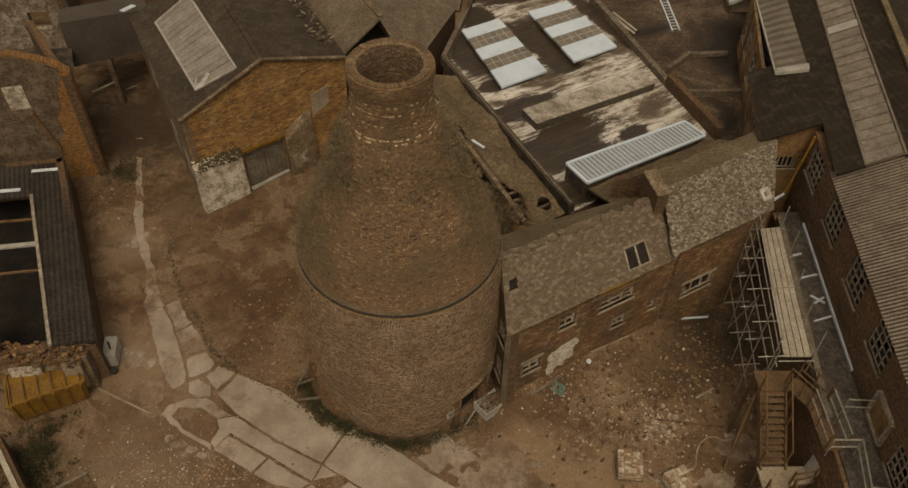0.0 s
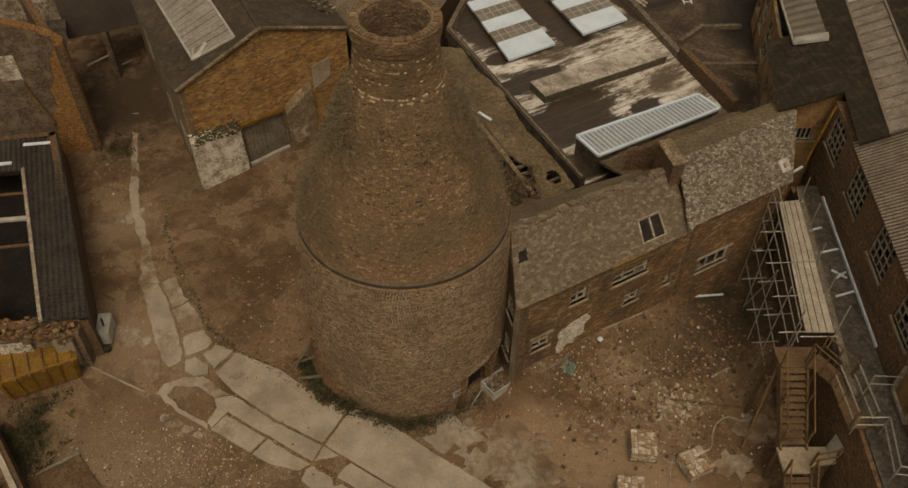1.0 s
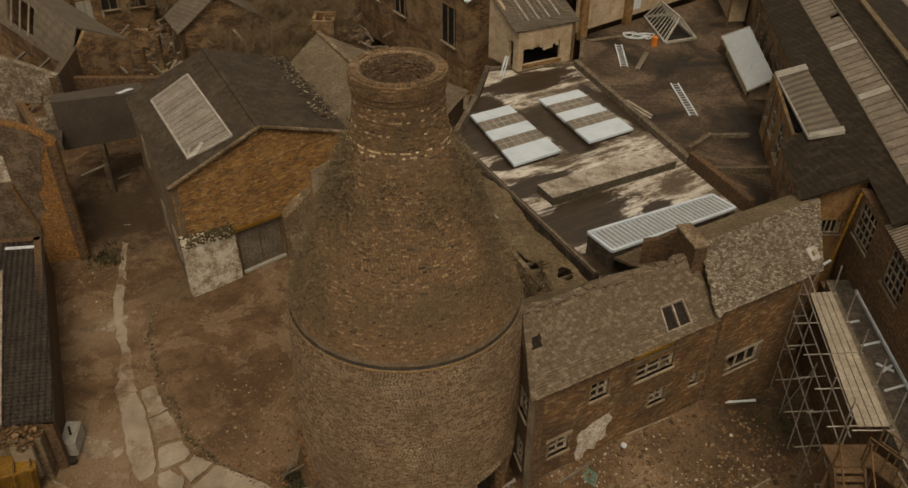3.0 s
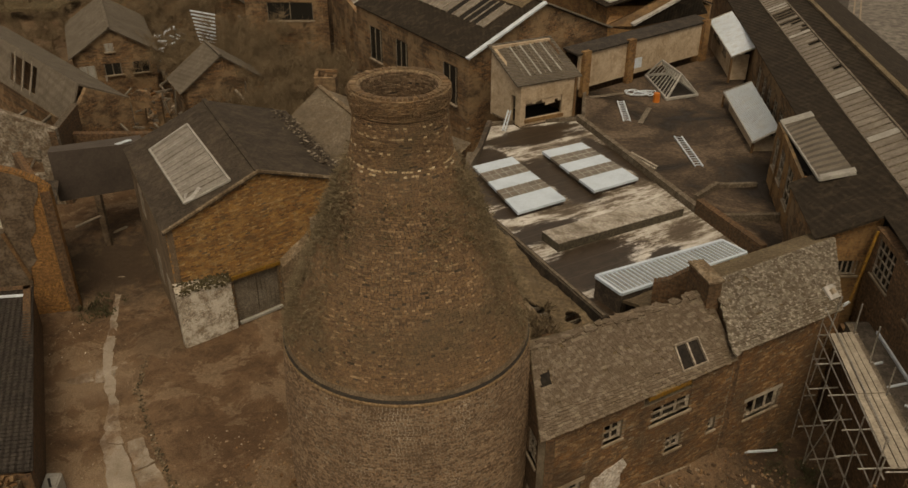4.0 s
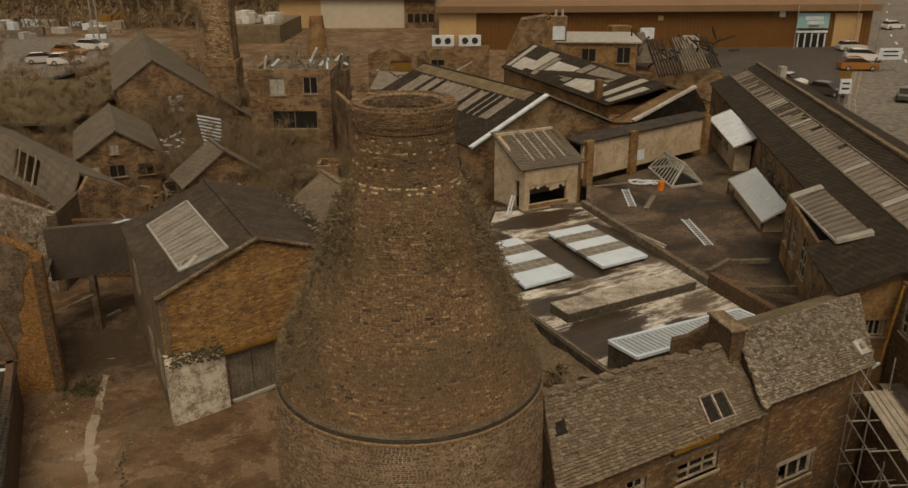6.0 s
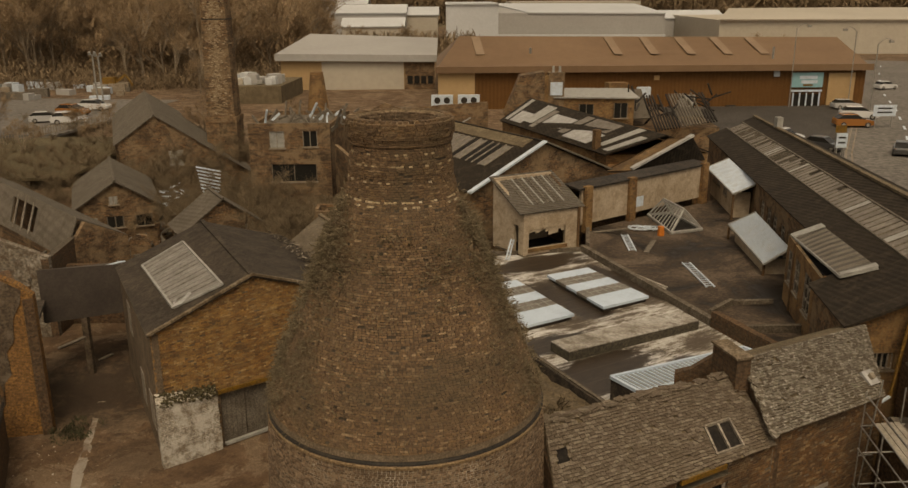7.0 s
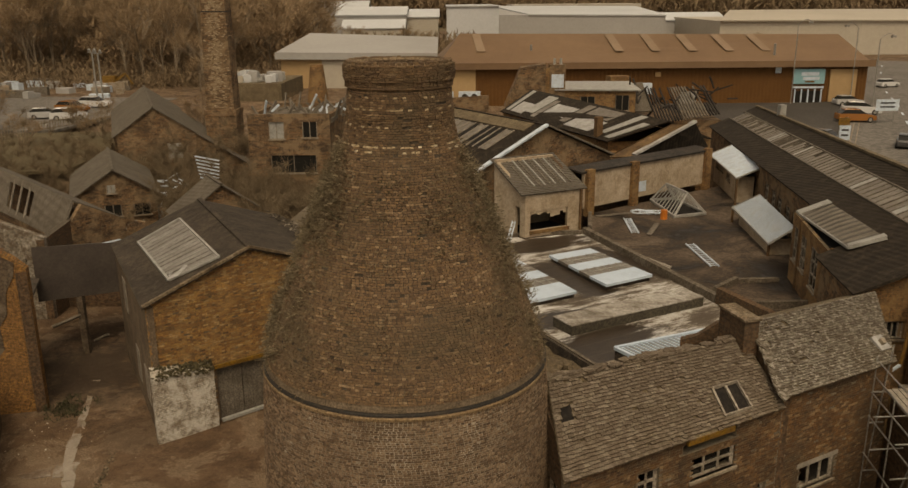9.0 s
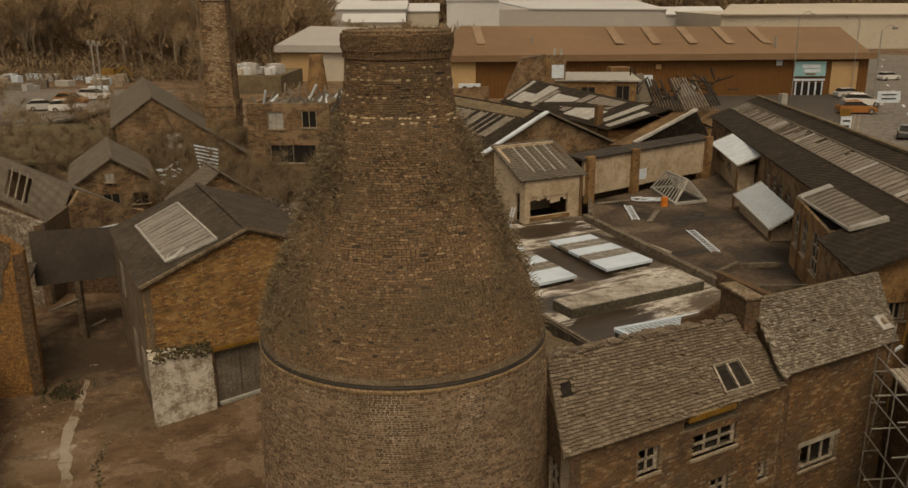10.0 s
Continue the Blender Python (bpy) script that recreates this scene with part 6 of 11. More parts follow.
prism(bm, [(va + Vector((0.5, 0.2, 0))).xy, (-1.8, 36.8), (0.7, 43.4), (vb + Vector((0.4, -0.2, 0))).xy], -0.3, 3.9)
part("wall", bm, M_brick, mossy)

# ---- house with the orange wall, passage bridge and ruin behind ----
lh = thing("rendered_house", "tall brick house wall with peeling brown render", "house")
HA, HB = (-29.0, 30.9), (-17.55, 33.35)
HL = math.hypot(HB[0] - HA[0], HB[1] - HA[1])
M_orange2 = brick_mat("orange_wall_brick", (0.30, 0.155, 0.05), (0.20, 0.10, 0.038), (0.13, 0.085, 0.05), axis=12, soot=(0.12, 0.065, 0.03), soot_amount=0.5)
bm = bmesh.new()
wall(bm, HA, HB, -0.3, [(0, 7.9), (9.3, 7.65), (10.5, 7.2), (11.2, 6.8), (HL, 6.3)], 0.45)
part("wall", bm, M_orange2, lh)
bm = bmesh.new()
wall(bm, HB, (-21.4, 39.0), -0.3, [(0, 6.2), (3.0, 5.6), (6.8, 5.6)], 0.4)
part("wall", bm, M_brick, lh)
bm = bmesh.new()
edge = [(0, -0.2), (9.3, -0.2), (9.55, 0.5), (9.45, 0.9), (10.0, 1.5), (10.1, 2.5), (10.45, 2.9), (10.4, 3.9), (10.75, 4.4), (10.85, 5.4), (11.2, 6.0), (11.3, 6.6), (10.5, 7.1), (9.3, 7.58), (0, 7.85)]
f0 = [bm.verts.new(on_wall(HA, HB, s, z, -0.035)) for s, z in edge]
f1 = [bm.verts.new(on_wall(HA, HB, s, z, -0.003)) for s, z in edge]
bm.faces.new(f0)
for i in range(len(edge)):
    j = (i + 1) % len(edge)
    bm.faces.new((f0[j], f0[i], f1[i], f1[j]))
M_render = rough_mat("brown_render", (0.065, 0.045, 0.029), (0.10, 0.072, 0.048), (0.135, 0.10, 0.068), 0.7, 9, 0.95, 0.7, (0.20, 0.165, 0.125), 0.4)
part("render_coat", bm, M_render, lh, "peeling brown render")
bm = bmesh.new()
tube(bm, on_wall(HA, HB, 10.0, 2.0, -0.1), on_wall(HA, HB, 9.4, 4.4, -0.1), 0.09)
part("pipe", bm, M_rust, lh)
bm = bmesh.new()
boxm(bm, on_wall(HA, HB, 9.0, 5.3, -0.045), (0.9, 0.03, 1.3), 12)
part("patch", bm, M_lime, lh)
bm = bmesh.new()
sheet(bm, [(-29.2, 31.6, 4.4), (-18.0, 33.9, 4.4), (-19.7, 38.6, 4.2), (-30.5, 38, 4.2)], 0.1)
part("fallen_floor", bm, M_felt, lh)

bridge = thing("passage_bridge", "dark felted bridge across the passage", "bridge")
bm = bmesh.new()
hexa(bm, [(-19.9, 38.6, 3.0), (-15.75, 40.4, 3.0), (-17.0, 43.2, 3.0), (-21.1, 41.4, 3.0), (-19.9, 38.6, 5.7), (-15.75, 40.4, 5.45), (-17.0, 43.2, 4.7), (-21.1, 41.4, 4.8)])
part("side", bm, rough_mat("bridge_felt", (0.045, 0.036, 0.03), (0.065, 0.052, 0.043), (0.085, 0.07, 0.058), 0.5, 9, 0.8, 0.2, grainy=0.3), bridge)
for x, y, r in ((-18.6, 39.75, 20), (-16.9, 40.5, 50)):
    bm = bmesh.new()
    boxm(bm, (x, y, 5.42), (0.8, 0.45, 0.05), r, -14)
    tagged(part("loose_sheet", bm, M_white), "pale torn sheet lying on the bridge roof", "sheet", "loose sheets")
for x, y in ((-18.3, 39.45),):
    bm = bmesh.new()
    beam(bm, (x, y, -0.1), (x, y, 3.0), 0.3, 0.3)
    part("post", bm, M_render, bridge)
bm = bmesh.new()
wall(bm, (-24, 46.5), (-12.8, 46.5), -0.4, 3.4, 0.4)
tagged(part("wall_passage", bm, M_brick), "dark brick wall closing the passage", "wall", kind="structure")

ruin = thing("limewashed_ruin", "roofless ruin with peeling limewashed walls", "ruin")
bm = bmesh.new()
wall(bm, (-31, 43.5), (-22.0, 44.2), -0.3, [(0, 6.4), (5.5, 6.1), (7.2, 5.4), (9.0, 4.6)], 0.4, [(6.7, 7.9, 1.9, 3.0), (3.0, 4.2, 2.2, 3.6)])
part("wall", bm, M_ruin, ruin)
bm = bmesh.new()
wall(bm, (-22.0, 44.2), (-22.6, 51), -0.3, 4.5, 0.4)
part("wall", bm, M_brick, ruin)
bm = bmesh.new()
wall(bm, (-31, 52), (-31, 43.5), -0.3, 6.0, 0.4)
part("wall", bm, M_brick, ruin)
for k in range(4):
    bm = bmesh.new()
    beam(bm, (-28.8 + 1.9 * k, 44.0, 3.2 + 0.2 * (k % 2)), (-28.5 + 1.9 * k, 50.5, 3.3), 0.14, 0.16)
    part("joist", bm, M_wood_old, ruin)

# ---- roofless shed on the left ----
shed = thing("roofless_shed", "low shed with dark ribbed roof and missing panels", "shed")
SA, SB = Vector((-13.85, 20.6, 2.45)), Vector((-18.65, 31.95, 2.2))      # its eave towards the yard
wdir = Vector((-0.985, -0.17, 0.0))


def sp_(u, w, z=0.0):
    """u along the eave from the near end, w metres in from it."""
    p = SA.lerp(SB, u) + wdir * w
    return Vector((p.x, p.y, p.z + z + 0.035 * w))


M_shed = corrugated_mat("shed_roof", (0.03, 0.026, 0.023), (0.065, 0.055, 0.047), 20, 0.22, (0.10, 0.085, 0.07), 0.3)
for u0, u1, w0, w1 in ((0.0, 1.0, 0.0, 1.75), (0.78, 1.0, 1.75, 9.0), (0.0, 0.16, 3.6, 9.0), (0.16, 0.78, 3.7, 3.9), (0.16, 0.78, 6.6, 9.0)):
    bm = bmesh.new()
    sheet(bm, [sp_(u0, w0), sp_(u1, w0), sp_(u1, w1), sp_(u0, w1)], 0.08)
    part("roof_panel", bm, M_shed, shed)
for k in range(58):
    u = (k + 0.5) / 58
    bm = bmesh.new()
    beam(bm, sp_(u, 0.02, 0.02), sp_(u, 1.72, 0.02), 0.07, 0.05)
    part("roof_rib", bm, M_shed, shed)
for u, m, w_ in ((0.36, M_rust, 0.07), (0.50, M_mesh, 0.22), (0.64, M_rust, 0.07)):
    bm = bmesh.new()
    beam(bm, sp_(u, 1.7, 0.03), sp_(u, 6.6, 0.03), w_, 0.1)
    part("purlin", bm, m, shed)
for w in (1.75, 3.7):
    bm = bmesh.new()
    beam(bm, sp_(0.0 if w < 2 else 0.16, w, 0.05), sp_(0.78, w, 0.05), 0.14, 0.14)
    part("edge_beam", bm, M_frame, shed)
for u, w in ((0.93, 1.0), (0.82, 2.8)):
    bm = bmesh.new()
    beam(bm, sp_(u, w - 0.6, 0.06), sp_(u, w + 0.6, 0.06), 0.17, 0.06)
    part("white_strip", bm, M_white, shed)
a, b, c, d = sp_(0, 0.1), sp_(1, 0.1), sp_(1, 9), sp_(0, 9)
for p, q_, m in ((b, a, M_brick), (a, d, M_brick), (c, b, M_brick)):
    bm = bmesh.new()
    wall(bm, q_.xy, p.xy, -0.3, 2.3, 0.3)
    part("wall", bm, m, shed)
# the floor's near-black carries the shade under the holed roof
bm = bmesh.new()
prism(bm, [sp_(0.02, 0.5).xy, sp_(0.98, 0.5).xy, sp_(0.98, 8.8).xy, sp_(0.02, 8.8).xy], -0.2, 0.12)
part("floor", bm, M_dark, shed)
# broken brick end of the shed
ruin2 = thing("broken_wall", "broken brick wall end with patches of limewash", "wall")
rnd = random.Random(33)
bm = bmesh.new()
for k in range(15):
    x = -17.9 + 0.25 * k
    h = 2.1 + 0.5 * noise.noise((k * 0.7, 2.0, 0))
    boxm(bm, (x, 19.85 + 0.03 * k, h / 2 - 0.1), (0.26, 0.5, h + 0.2), 8)
part("masonry", bm, M_worn, ruin2)
bm = bmesh.new()
boxm(bm, (-16.6, 19.66, 1.45), (1.2, 0.1, 1.0), 8)
part("limewash_patch", bm, M_lime, ruin2)
bm = bmesh.new()
boxm(bm, (-14.75, 19.72, 1.35), (0.7, 0.12, 1.5), 8)
part("render_patch", bm, M_concrete, ruin2)
bm = bmesh.new()
for k in range(220):
    boxm(bm, (rnd.uniform(-17.9, -14.3), rnd.uniform(19.6, 20.6), 2.15 + rnd.uniform(-0.1, 0.25)), (0.2, 0.1, 0.07), rnd.uniform(0, 360), rnd.uniform(-30, 30))
tagged(part("loose_bricks", bm, M_cott, ruin2), kind="stuff")

# ---- yellow skip and white tank ----
skip = thing("skip", "rusty yellow steel skip with ribbed sides", "skip")
sk_a = 25.0
SO = Vector((-16.9, 18.15, 0.0))
ux, uy = Vector((math.cos(radians(sk_a)), math.sin(radians(sk_a)), 0)), Vector((-math.sin(radians(sk_a)), math.cos(radians(sk_a)), 0))


def skp(x, y, z):
    return SO + ux * x + uy * y + Vector((0, 0, z))


Lk, Dk, Hk = 2.85, 1.55, 1.45
for q in ([skp(0, 0, Hk), skp(Lk, 0, Hk), skp(Lk - 0.15, 0.22, 0.2), skp(0.15, 0.22, 0.2)], [skp(0, Dk, Hk), skp(Lk, Dk, Hk), skp(Lk - 0.15, Dk - 0.1, 0.2), skp(0.15, Dk - 0.1, 0.2)], [skp(0, 0, Hk), skp(0, Dk, Hk), skp(0.15, Dk - 0.1, 0.2), skp(0.15, 0.22, 0.2)], [skp(Lk, 0, Hk), skp(Lk, Dk, Hk), skp(Lk - 0.15, Dk - 0.1, 0.2), skp(Lk - 0.15, 0.22, 0.2)]):
    bm = bmesh.new()
    q = [Vector(p) for p in q]
    n_ = (q[1] - q[0]).cross(q[3] - q[0]).normalized() * 0.04
    hexa(bm, [p - n_ for p in q] + [p + n_ for p in q])
    part("side_plate", bm, M_yellow, skip)
bm = bmesh.new()
prism(bm, [skp(0.15, 0.2, 0).xy, skp(Lk - 0.15, 0.2, 0).xy, skp(Lk - 0.15, Dk - 0.1, 0).xy, skp(0.15, Dk - 0.1, 0).xy], 0.02, 0.2)
part("base", bm, M_rust, skip)
bm = bmesh.new()
sheet(bm, [skp(0.05, 0.05, 1.32), skp(Lk - 0.05, 0.05, 1.42), skp(Lk - 0.05, Dk - 0.05, 1.5), skp(0.05, Dk - 0.05, 1.45)], 0.06)
part("lid", bm, M_yellow, skip, "dented yellow steel lid")
for k in range(6):
    x = 0.12 + (Lk - 0.24) * k / 5
    bm = bmesh.new()
    beam(bm, skp(x, -0.06, Hk), skp(0.15 + (x - 0.12) * 0.93, 0.16, 0.22), 0.1, 0.08)
    part("rib", bm, M_yellow, skip)
    bm = bmesh.new()
    beam(bm, skp(x, 0.0, 1.42 + 0.02 * k), skp(x, Dk, 1.53), 0.05, 0.05)
    part("lid_rib", bm, M_rust, skip)
for y in (0.0, Dk):
    bm = bmesh.new()
    beam(bm, skp(-0.05, y, Hk), skp(Lk + 0.05, y, Hk), 0.1, 0.1)
    part("rim", bm, M_yellow, skip)
tank = thing("white_tank", "grey-white water tank with a fitting, by the shed end", "tank")
bm = bmesh.new()
hexa(bm, [(-14.25, 20.95, 0.1), (-13.72, 21.0, 0.1), (-13.85, 22.1, 0.1), (-14.4, 22.05, 0.1), (-14.25, 20.95, 0.85), (-13.72, 21.0, 0.85), (-13.85, 22.1, 0.85), (-14.4, 22.05, 0.85)])
bmesh.ops.bevel(bm, geom=bm.edges[:], offset=0.05, segments=2, affect="EDGES")
part("body", bm, M_mesh, tank)
bm = bmesh.new()
beam(bm, (-14.15, 21.7, 0.9), (-13.95, 21.35, 0.9), 0.08, 0.06)
part("handle", bm, M_iron, tank)
bm = bmesh.new()
bmesh.ops.create_cone(bm, cap_ends=True, segments=12, radius1=0.16, radius2=0.16, depth=0.12, matrix=pose(-13.85, 20.75, 0.16))
part("wheel", bm, M_iron, tank)

# low wall, weeds and rusty tray in the near left corner
lw = thing("corner_wall", "low brick wall with a pale coping in the yard corner", "wall")
bm = bmesh.new()
beam(bm, (-17.15, 17.1, 0.55), (-13.65, 12.6, 0.55), 0.36, 1.4)
part("wall", bm, M_brick, lw)
bm = bmesh.new()
beam(bm, (-17.22, 17.05, 1.29), (-13.72, 12.55, 1.29), 0.2, 0.08)
part("coping", bm, M_board, lw)
tray = thing("rusty_tray", "rusty brown sheet with a pale timber along one edge", "sheet")
bm = bmesh.new()
sheet(bm, [(-14.78, 15.1, 0.16), (-13.65, 13.0, 0.2), (-11.5, 13.7, 0.14), (-13.6, 15.95, 0.12)], 0.1)
part("plate", bm, M_tray, tray)
bm = bmesh.new()
beam(bm, (-14.86, 15.14, 0.2), (-13.58, 16.04, 0.17), 0.1, 0.1)
part("edge_timber", bm, M_wood_old, tray)
bm = bmesh.new()
beam(bm, (-14.8, 15.06, 0.2), (-13.66, 12.96, 0.24), 0.05, 0.08)
part("lip", bm, M_rust, tray)

# ---- cottage windows and roof details ----
for h, nx, nz, mis in ((H1[0], 2, 2, (0,)), (H1[2], 2, 2, (1,)), (H1[3], 3, 2, (0, 1)), (H1[4], 2, 2, (1, 3)), (H1[5], 1, 2, ())):
    window(cottage, A1, B1, *h, nx, nz, 0.06, 0.12, M_concrete if h is H1[0] else None, missing=mis)
window(cottage2, A2, B2, *H2[0], 3, 1, 0.07, 0.1, M_board, missing=(2,))
for hh in ((0.9, 1.7, 3.6, 4.7), (0.9, 1.6, 1.2, 2.4)):
    window(cottage, (1.9, 21.0), A1, *hh, 2, 3, 0.06, 0.1, missing=(1,))
bm = bmesh.new()
rl1 = [Vector(p) for p in R1]


def c1(u, v, up=0.0):
    return rl1[0].lerp(rl1[1], u).lerp(rl1[3].lerp(rl1[2], u), v) + Vector((0, 0, up))


sk = new("skylight")
sk.parent = cottage
tagged(sk, "broken skylight with a peeling white frame")
SK = [c1(0.715, 0.11, 0.06), c1(0.85, 0.11, 0.06), c1(0.845, 0.45, 0.06), c1(0.715, 0.45, 0.06)]
for a, b in list(zip(SK, SK[1:] + SK[:1])) + [((SK[0] + SK[1]) / 2, (SK[2] + SK[3]) / 2)]:
    bm = bmesh.new()
    beam(bm, a, b, 0.06, 0.08)
    part("bar", bm, M_frame, sk)
# near-black sheet fills the skylight frame
bm = bmesh.new()
sheet(bm, [p - Vector((0, 0, 0.045)) for p in SK], 0.004)
part("opening", bm, M_dark, sk)
# near-black sheet on the deck gives the gap in the slates its shade
bm = bmesh.new()
sheet(bm, [c1(0.03, 0.53, 0.012), c1(0.085, 0.53, 0.012), c1(0.08, 0.71, 0.012), c1(0.035, 0.69, 0.012)], 0.004)
part("slate_hole", bm, M_dark, cottage)
bm = bmesh.new()
beam(bm, c1(0.52, 0.0, -0.02) + Vector((0, 0, -0.05)), c1(0.74, 0.0, -0.02) + Vector((0, 0, -0.05)), 0.1, 0.14)
part("fascia", bm, M_yellow, cottage, "ochre rotten fascia board")
bm = bmesh.new()
rnd = random.Random(9)
for k in range(90):
    u = rnd.random()
    p = c1(u, 1.0, rnd.uniform(0.0, 0.06))
    boxm(bm, p + Vector((rnd.uniform(-0.08, 0.08), rnd.uniform(-0.08, 0.15), 0)), (0.3, 0.2, 0.05), 29 + rnd.uniform(-25, 25), rnd.uniform(-20, 20))
tagged(part("ridge_tiles", bm, M_slate, cottage), kind="stuff")
# limewash patch on the wall, broad stain with ragged outline
bm = bmesh.new()
out = [(1.95, 1.25), (2.2, 1.22), (2.22, 1.6), (2.35, 1.77), (2.68, 1.58), (2.73, 1.93), (3.0, 1.9), (3.12, 2.05), (3.08, 2.5), (3.33, 2.79), (3.12, 3.14), (2.7, 3.0), (2.4, 2.97), (2.2, 2.8), (2.01, 2.85), (1.84, 2.6), (1.92, 2.2), (1.82, 1.8)]
f0 = [bm.verts.new(on_wall(A1, B1, s, z, -0.036)) for s, z in out]
f1 = [bm.verts.new(on_wall(A1, B1, s, z, -0.005)) for s, z in out]
bm.faces.new(f0)
for i in range(len(out)):
    j = (i + 1) % len(out)
    bm.faces.new((f0[j], f0[i], f1[i], f1[j]))
part("limewash_patch", bm, M_lime_fresh, cottage)
bm = bmesh.new()
beam(bm, on_wall(A1, B1, 4.1, 1.5, -0.04), on_wall(A1, B1, 6.3, 1.3, -0.04), 0.06, 0.06)
part("stone_string", bm, M_concrete, cottage)
# vent on the taller roof, eaves and gable coping
rl2 = [Vector(p) for p in R2]


def c2(u, v, up=0.0):
    return rl2[0].lerp(rl2[1], u).lerp(rl2[3].lerp(rl2[2], u), v) + Vector((0, 0, up))


vent = new("roof_vent")
vent.parent = cottage2
bm = bmesh.new()
sheet(bm, [c2(0.875, 0.2, 0.06), c2(0.955, 0.2, 0.06), c2(0.955, 0.38, 0.06), c2(0.875, 0.38, 0.06)], 0.03)
part("flashing", bm, M_mesh, vent, "pale lead flashing")
bm = bmesh.new()
bmesh.ops.create_cone(bm, cap_ends=True, segments=12, radius1=0.09, radius2=0.07, depth=0.12, matrix=Matrix.Translation(c2(0.915, 0.29, 0.12)))
part("cowl", bm, M_mesh, vent)
bm = bmesh.new()
rnd = random.Random(19)
for k in range(40):
    v = k / 39
    boxm(bm, c2(-0.005, v, 0.02) + Vector((rnd.uniform(-0.05, 0.03), 0, 0)), (0.28, 0.16, 0.06), rnd.uniform(0, 60), 25)
tagged(part("verge_tiles", bm, M_slate_pale, cottage2), kind="stuff")
stack = thing("chimney_stub", "broken brick chimney stub on the party wall", "chimney")
bm = bmesh.new()
boxm(bm, (8.34, 24.4, 6.6), (0.48, 1.35, 1.8), 14)
part("shaft", bm, M_brick, stack)
bm = bmesh.new()
boxm(bm, (8.34, 24.4, 7.53), (0.58, 1.45, 0.07), 14)
part("cap", bm, M_worn, stack)
# collapsed back roofs between cottage, kiln and workshop
val = thing("collapsed_roof", "collapsed mossy roof with holes and bare timbers between the buildings", "ruin")
M_sunk = rough_mat("sunken_mossy_roof", (0.085, 0.061, 0.036), (0.135, 0.10, 0.061), (0.185, 0.142, 0.09), 0.8, 7, 1.0, 1.0, (0.075, 0.054, 0.033), 0.55)
VN, VM, VF, VG = Vector((3.75, 25.4, 3.95)), Vector((5.35, 26.55, 3.8)), Vector((-1.7, 36.2, 4.8)), Vector((0.75, 36.6, 3.85))


def sunk(u, v, up=0.0):
    """A place on the sagging slope: u away from the cottage, v towards the workshop."""
    p = VN.lerp(VF, u).lerp(VM.lerp(VG, u), v)
    sag = 0.35 * noise.noise((u * 4.0, v * 2.0, 5.0)) + 0.1 * noise.noise((u * 17, v * 5, 2.0))
    return p + Vector((0.05 * noise.noise((u * 30, v * 9, 7.0)), 0.05 * noise.noise((u * 30, v * 9, 1.0)), sag - 0.2 * math.sin(v * math.pi) + up))


SUNK_HOLES = ((0.17, 0.14, 0.085, 0.26), (0.09, 0.72, 0.035, 0.16), (0.58, 0.05, 0.04, 0.14), (0.36, 0.02, 0.12, 0.09))
nu, nv = 90, 22
sv, sf, alive = [], [], {}
for a in range(nu + 1):
    for b in range(nv + 1):
        sv += [tuple(sunk(a / nu, b / nv)), tuple(sunk(a / nu, b / nv, -0.07))]
for a in range(nu):
    for b in range(nv):
        u, v = (a + 0.5) / nu, (b + 0.5) / nv
        ragged = 0.35 * noise.noise((u * 40, v * 10, 3.0))
        alive[a, b] = all(((u - h[0]) / h[2]) ** 2 + ((v - h[1]) / h[3]) ** 2 + ragged > 1 for h in SUNK_HOLES) and not (b < 2 and ragged > 0.05)
for (a, b), on in alive.items():
    if on:
        k = [2 * (x * (nv + 1) + y) for x, y in ((a, b), (a + 1, b), (a + 1, b + 1), (a, b + 1))]
        sf += [tuple(k), tuple(q + 1 for q in k[::-1])]
        for e, (da, db) in enumerate(((0, -1), (1, 0), (0, 1), (-1, 0))):
            if not alive.get((a + da, b + db)):
                sf.append((k[e] + 1, k[(e + 1) % 4] + 1, k[(e + 1) % 4], k[e]))
raw("mossy_slope", sv, sf, M_sunk, val)
rnd = random.Random(14)
for k in range(26):                       # rafters, bared where the covering has gone
    u = 0.015 + 0.97 * k / 25
    bm = bmesh.new()
    beam(bm, sunk(u, -0.02 + 0.05 * rnd.random(), -0.5), sunk(u + 0.01, 1.0, -0.5), 0.07, 0.13)
    part("rafter", bm, M_wood_old if k % 3 else M_felt, val)
bm = bmesh.new()
for a, b in zip(range(0, 9), range(1, 10)):
    beam(bm, sunk(a / 9, -0.02, -0.1), sunk(b / 9, -0.02, -0.1), 0.2, 0.24)
part("wall_plate", bm, M_worn, val)
for k in range(34):
    x = rnd.uniform(0.0, 1.0)
    a = VN.lerp(VF, x * 0.5) + Vector((rnd.uniform(-1.5, -0.1), rnd.uniform(-0.8, 0.4), rnd.uniform(-1.6, -0.5)))
    bm = bmesh.new()
    beam(bm, a, a + Vector((rnd.uniform(-0.7, 0.7), rnd.uniform(-1.3, 1.3), rnd.uniform(-0.4, 0.7))), rnd.uniform(0.06, 0.14), 0.07)
    part("timber", bm, (M_wood_old, M_felt, M_sunk)[k % 3], val)
bm = bmesh.new()
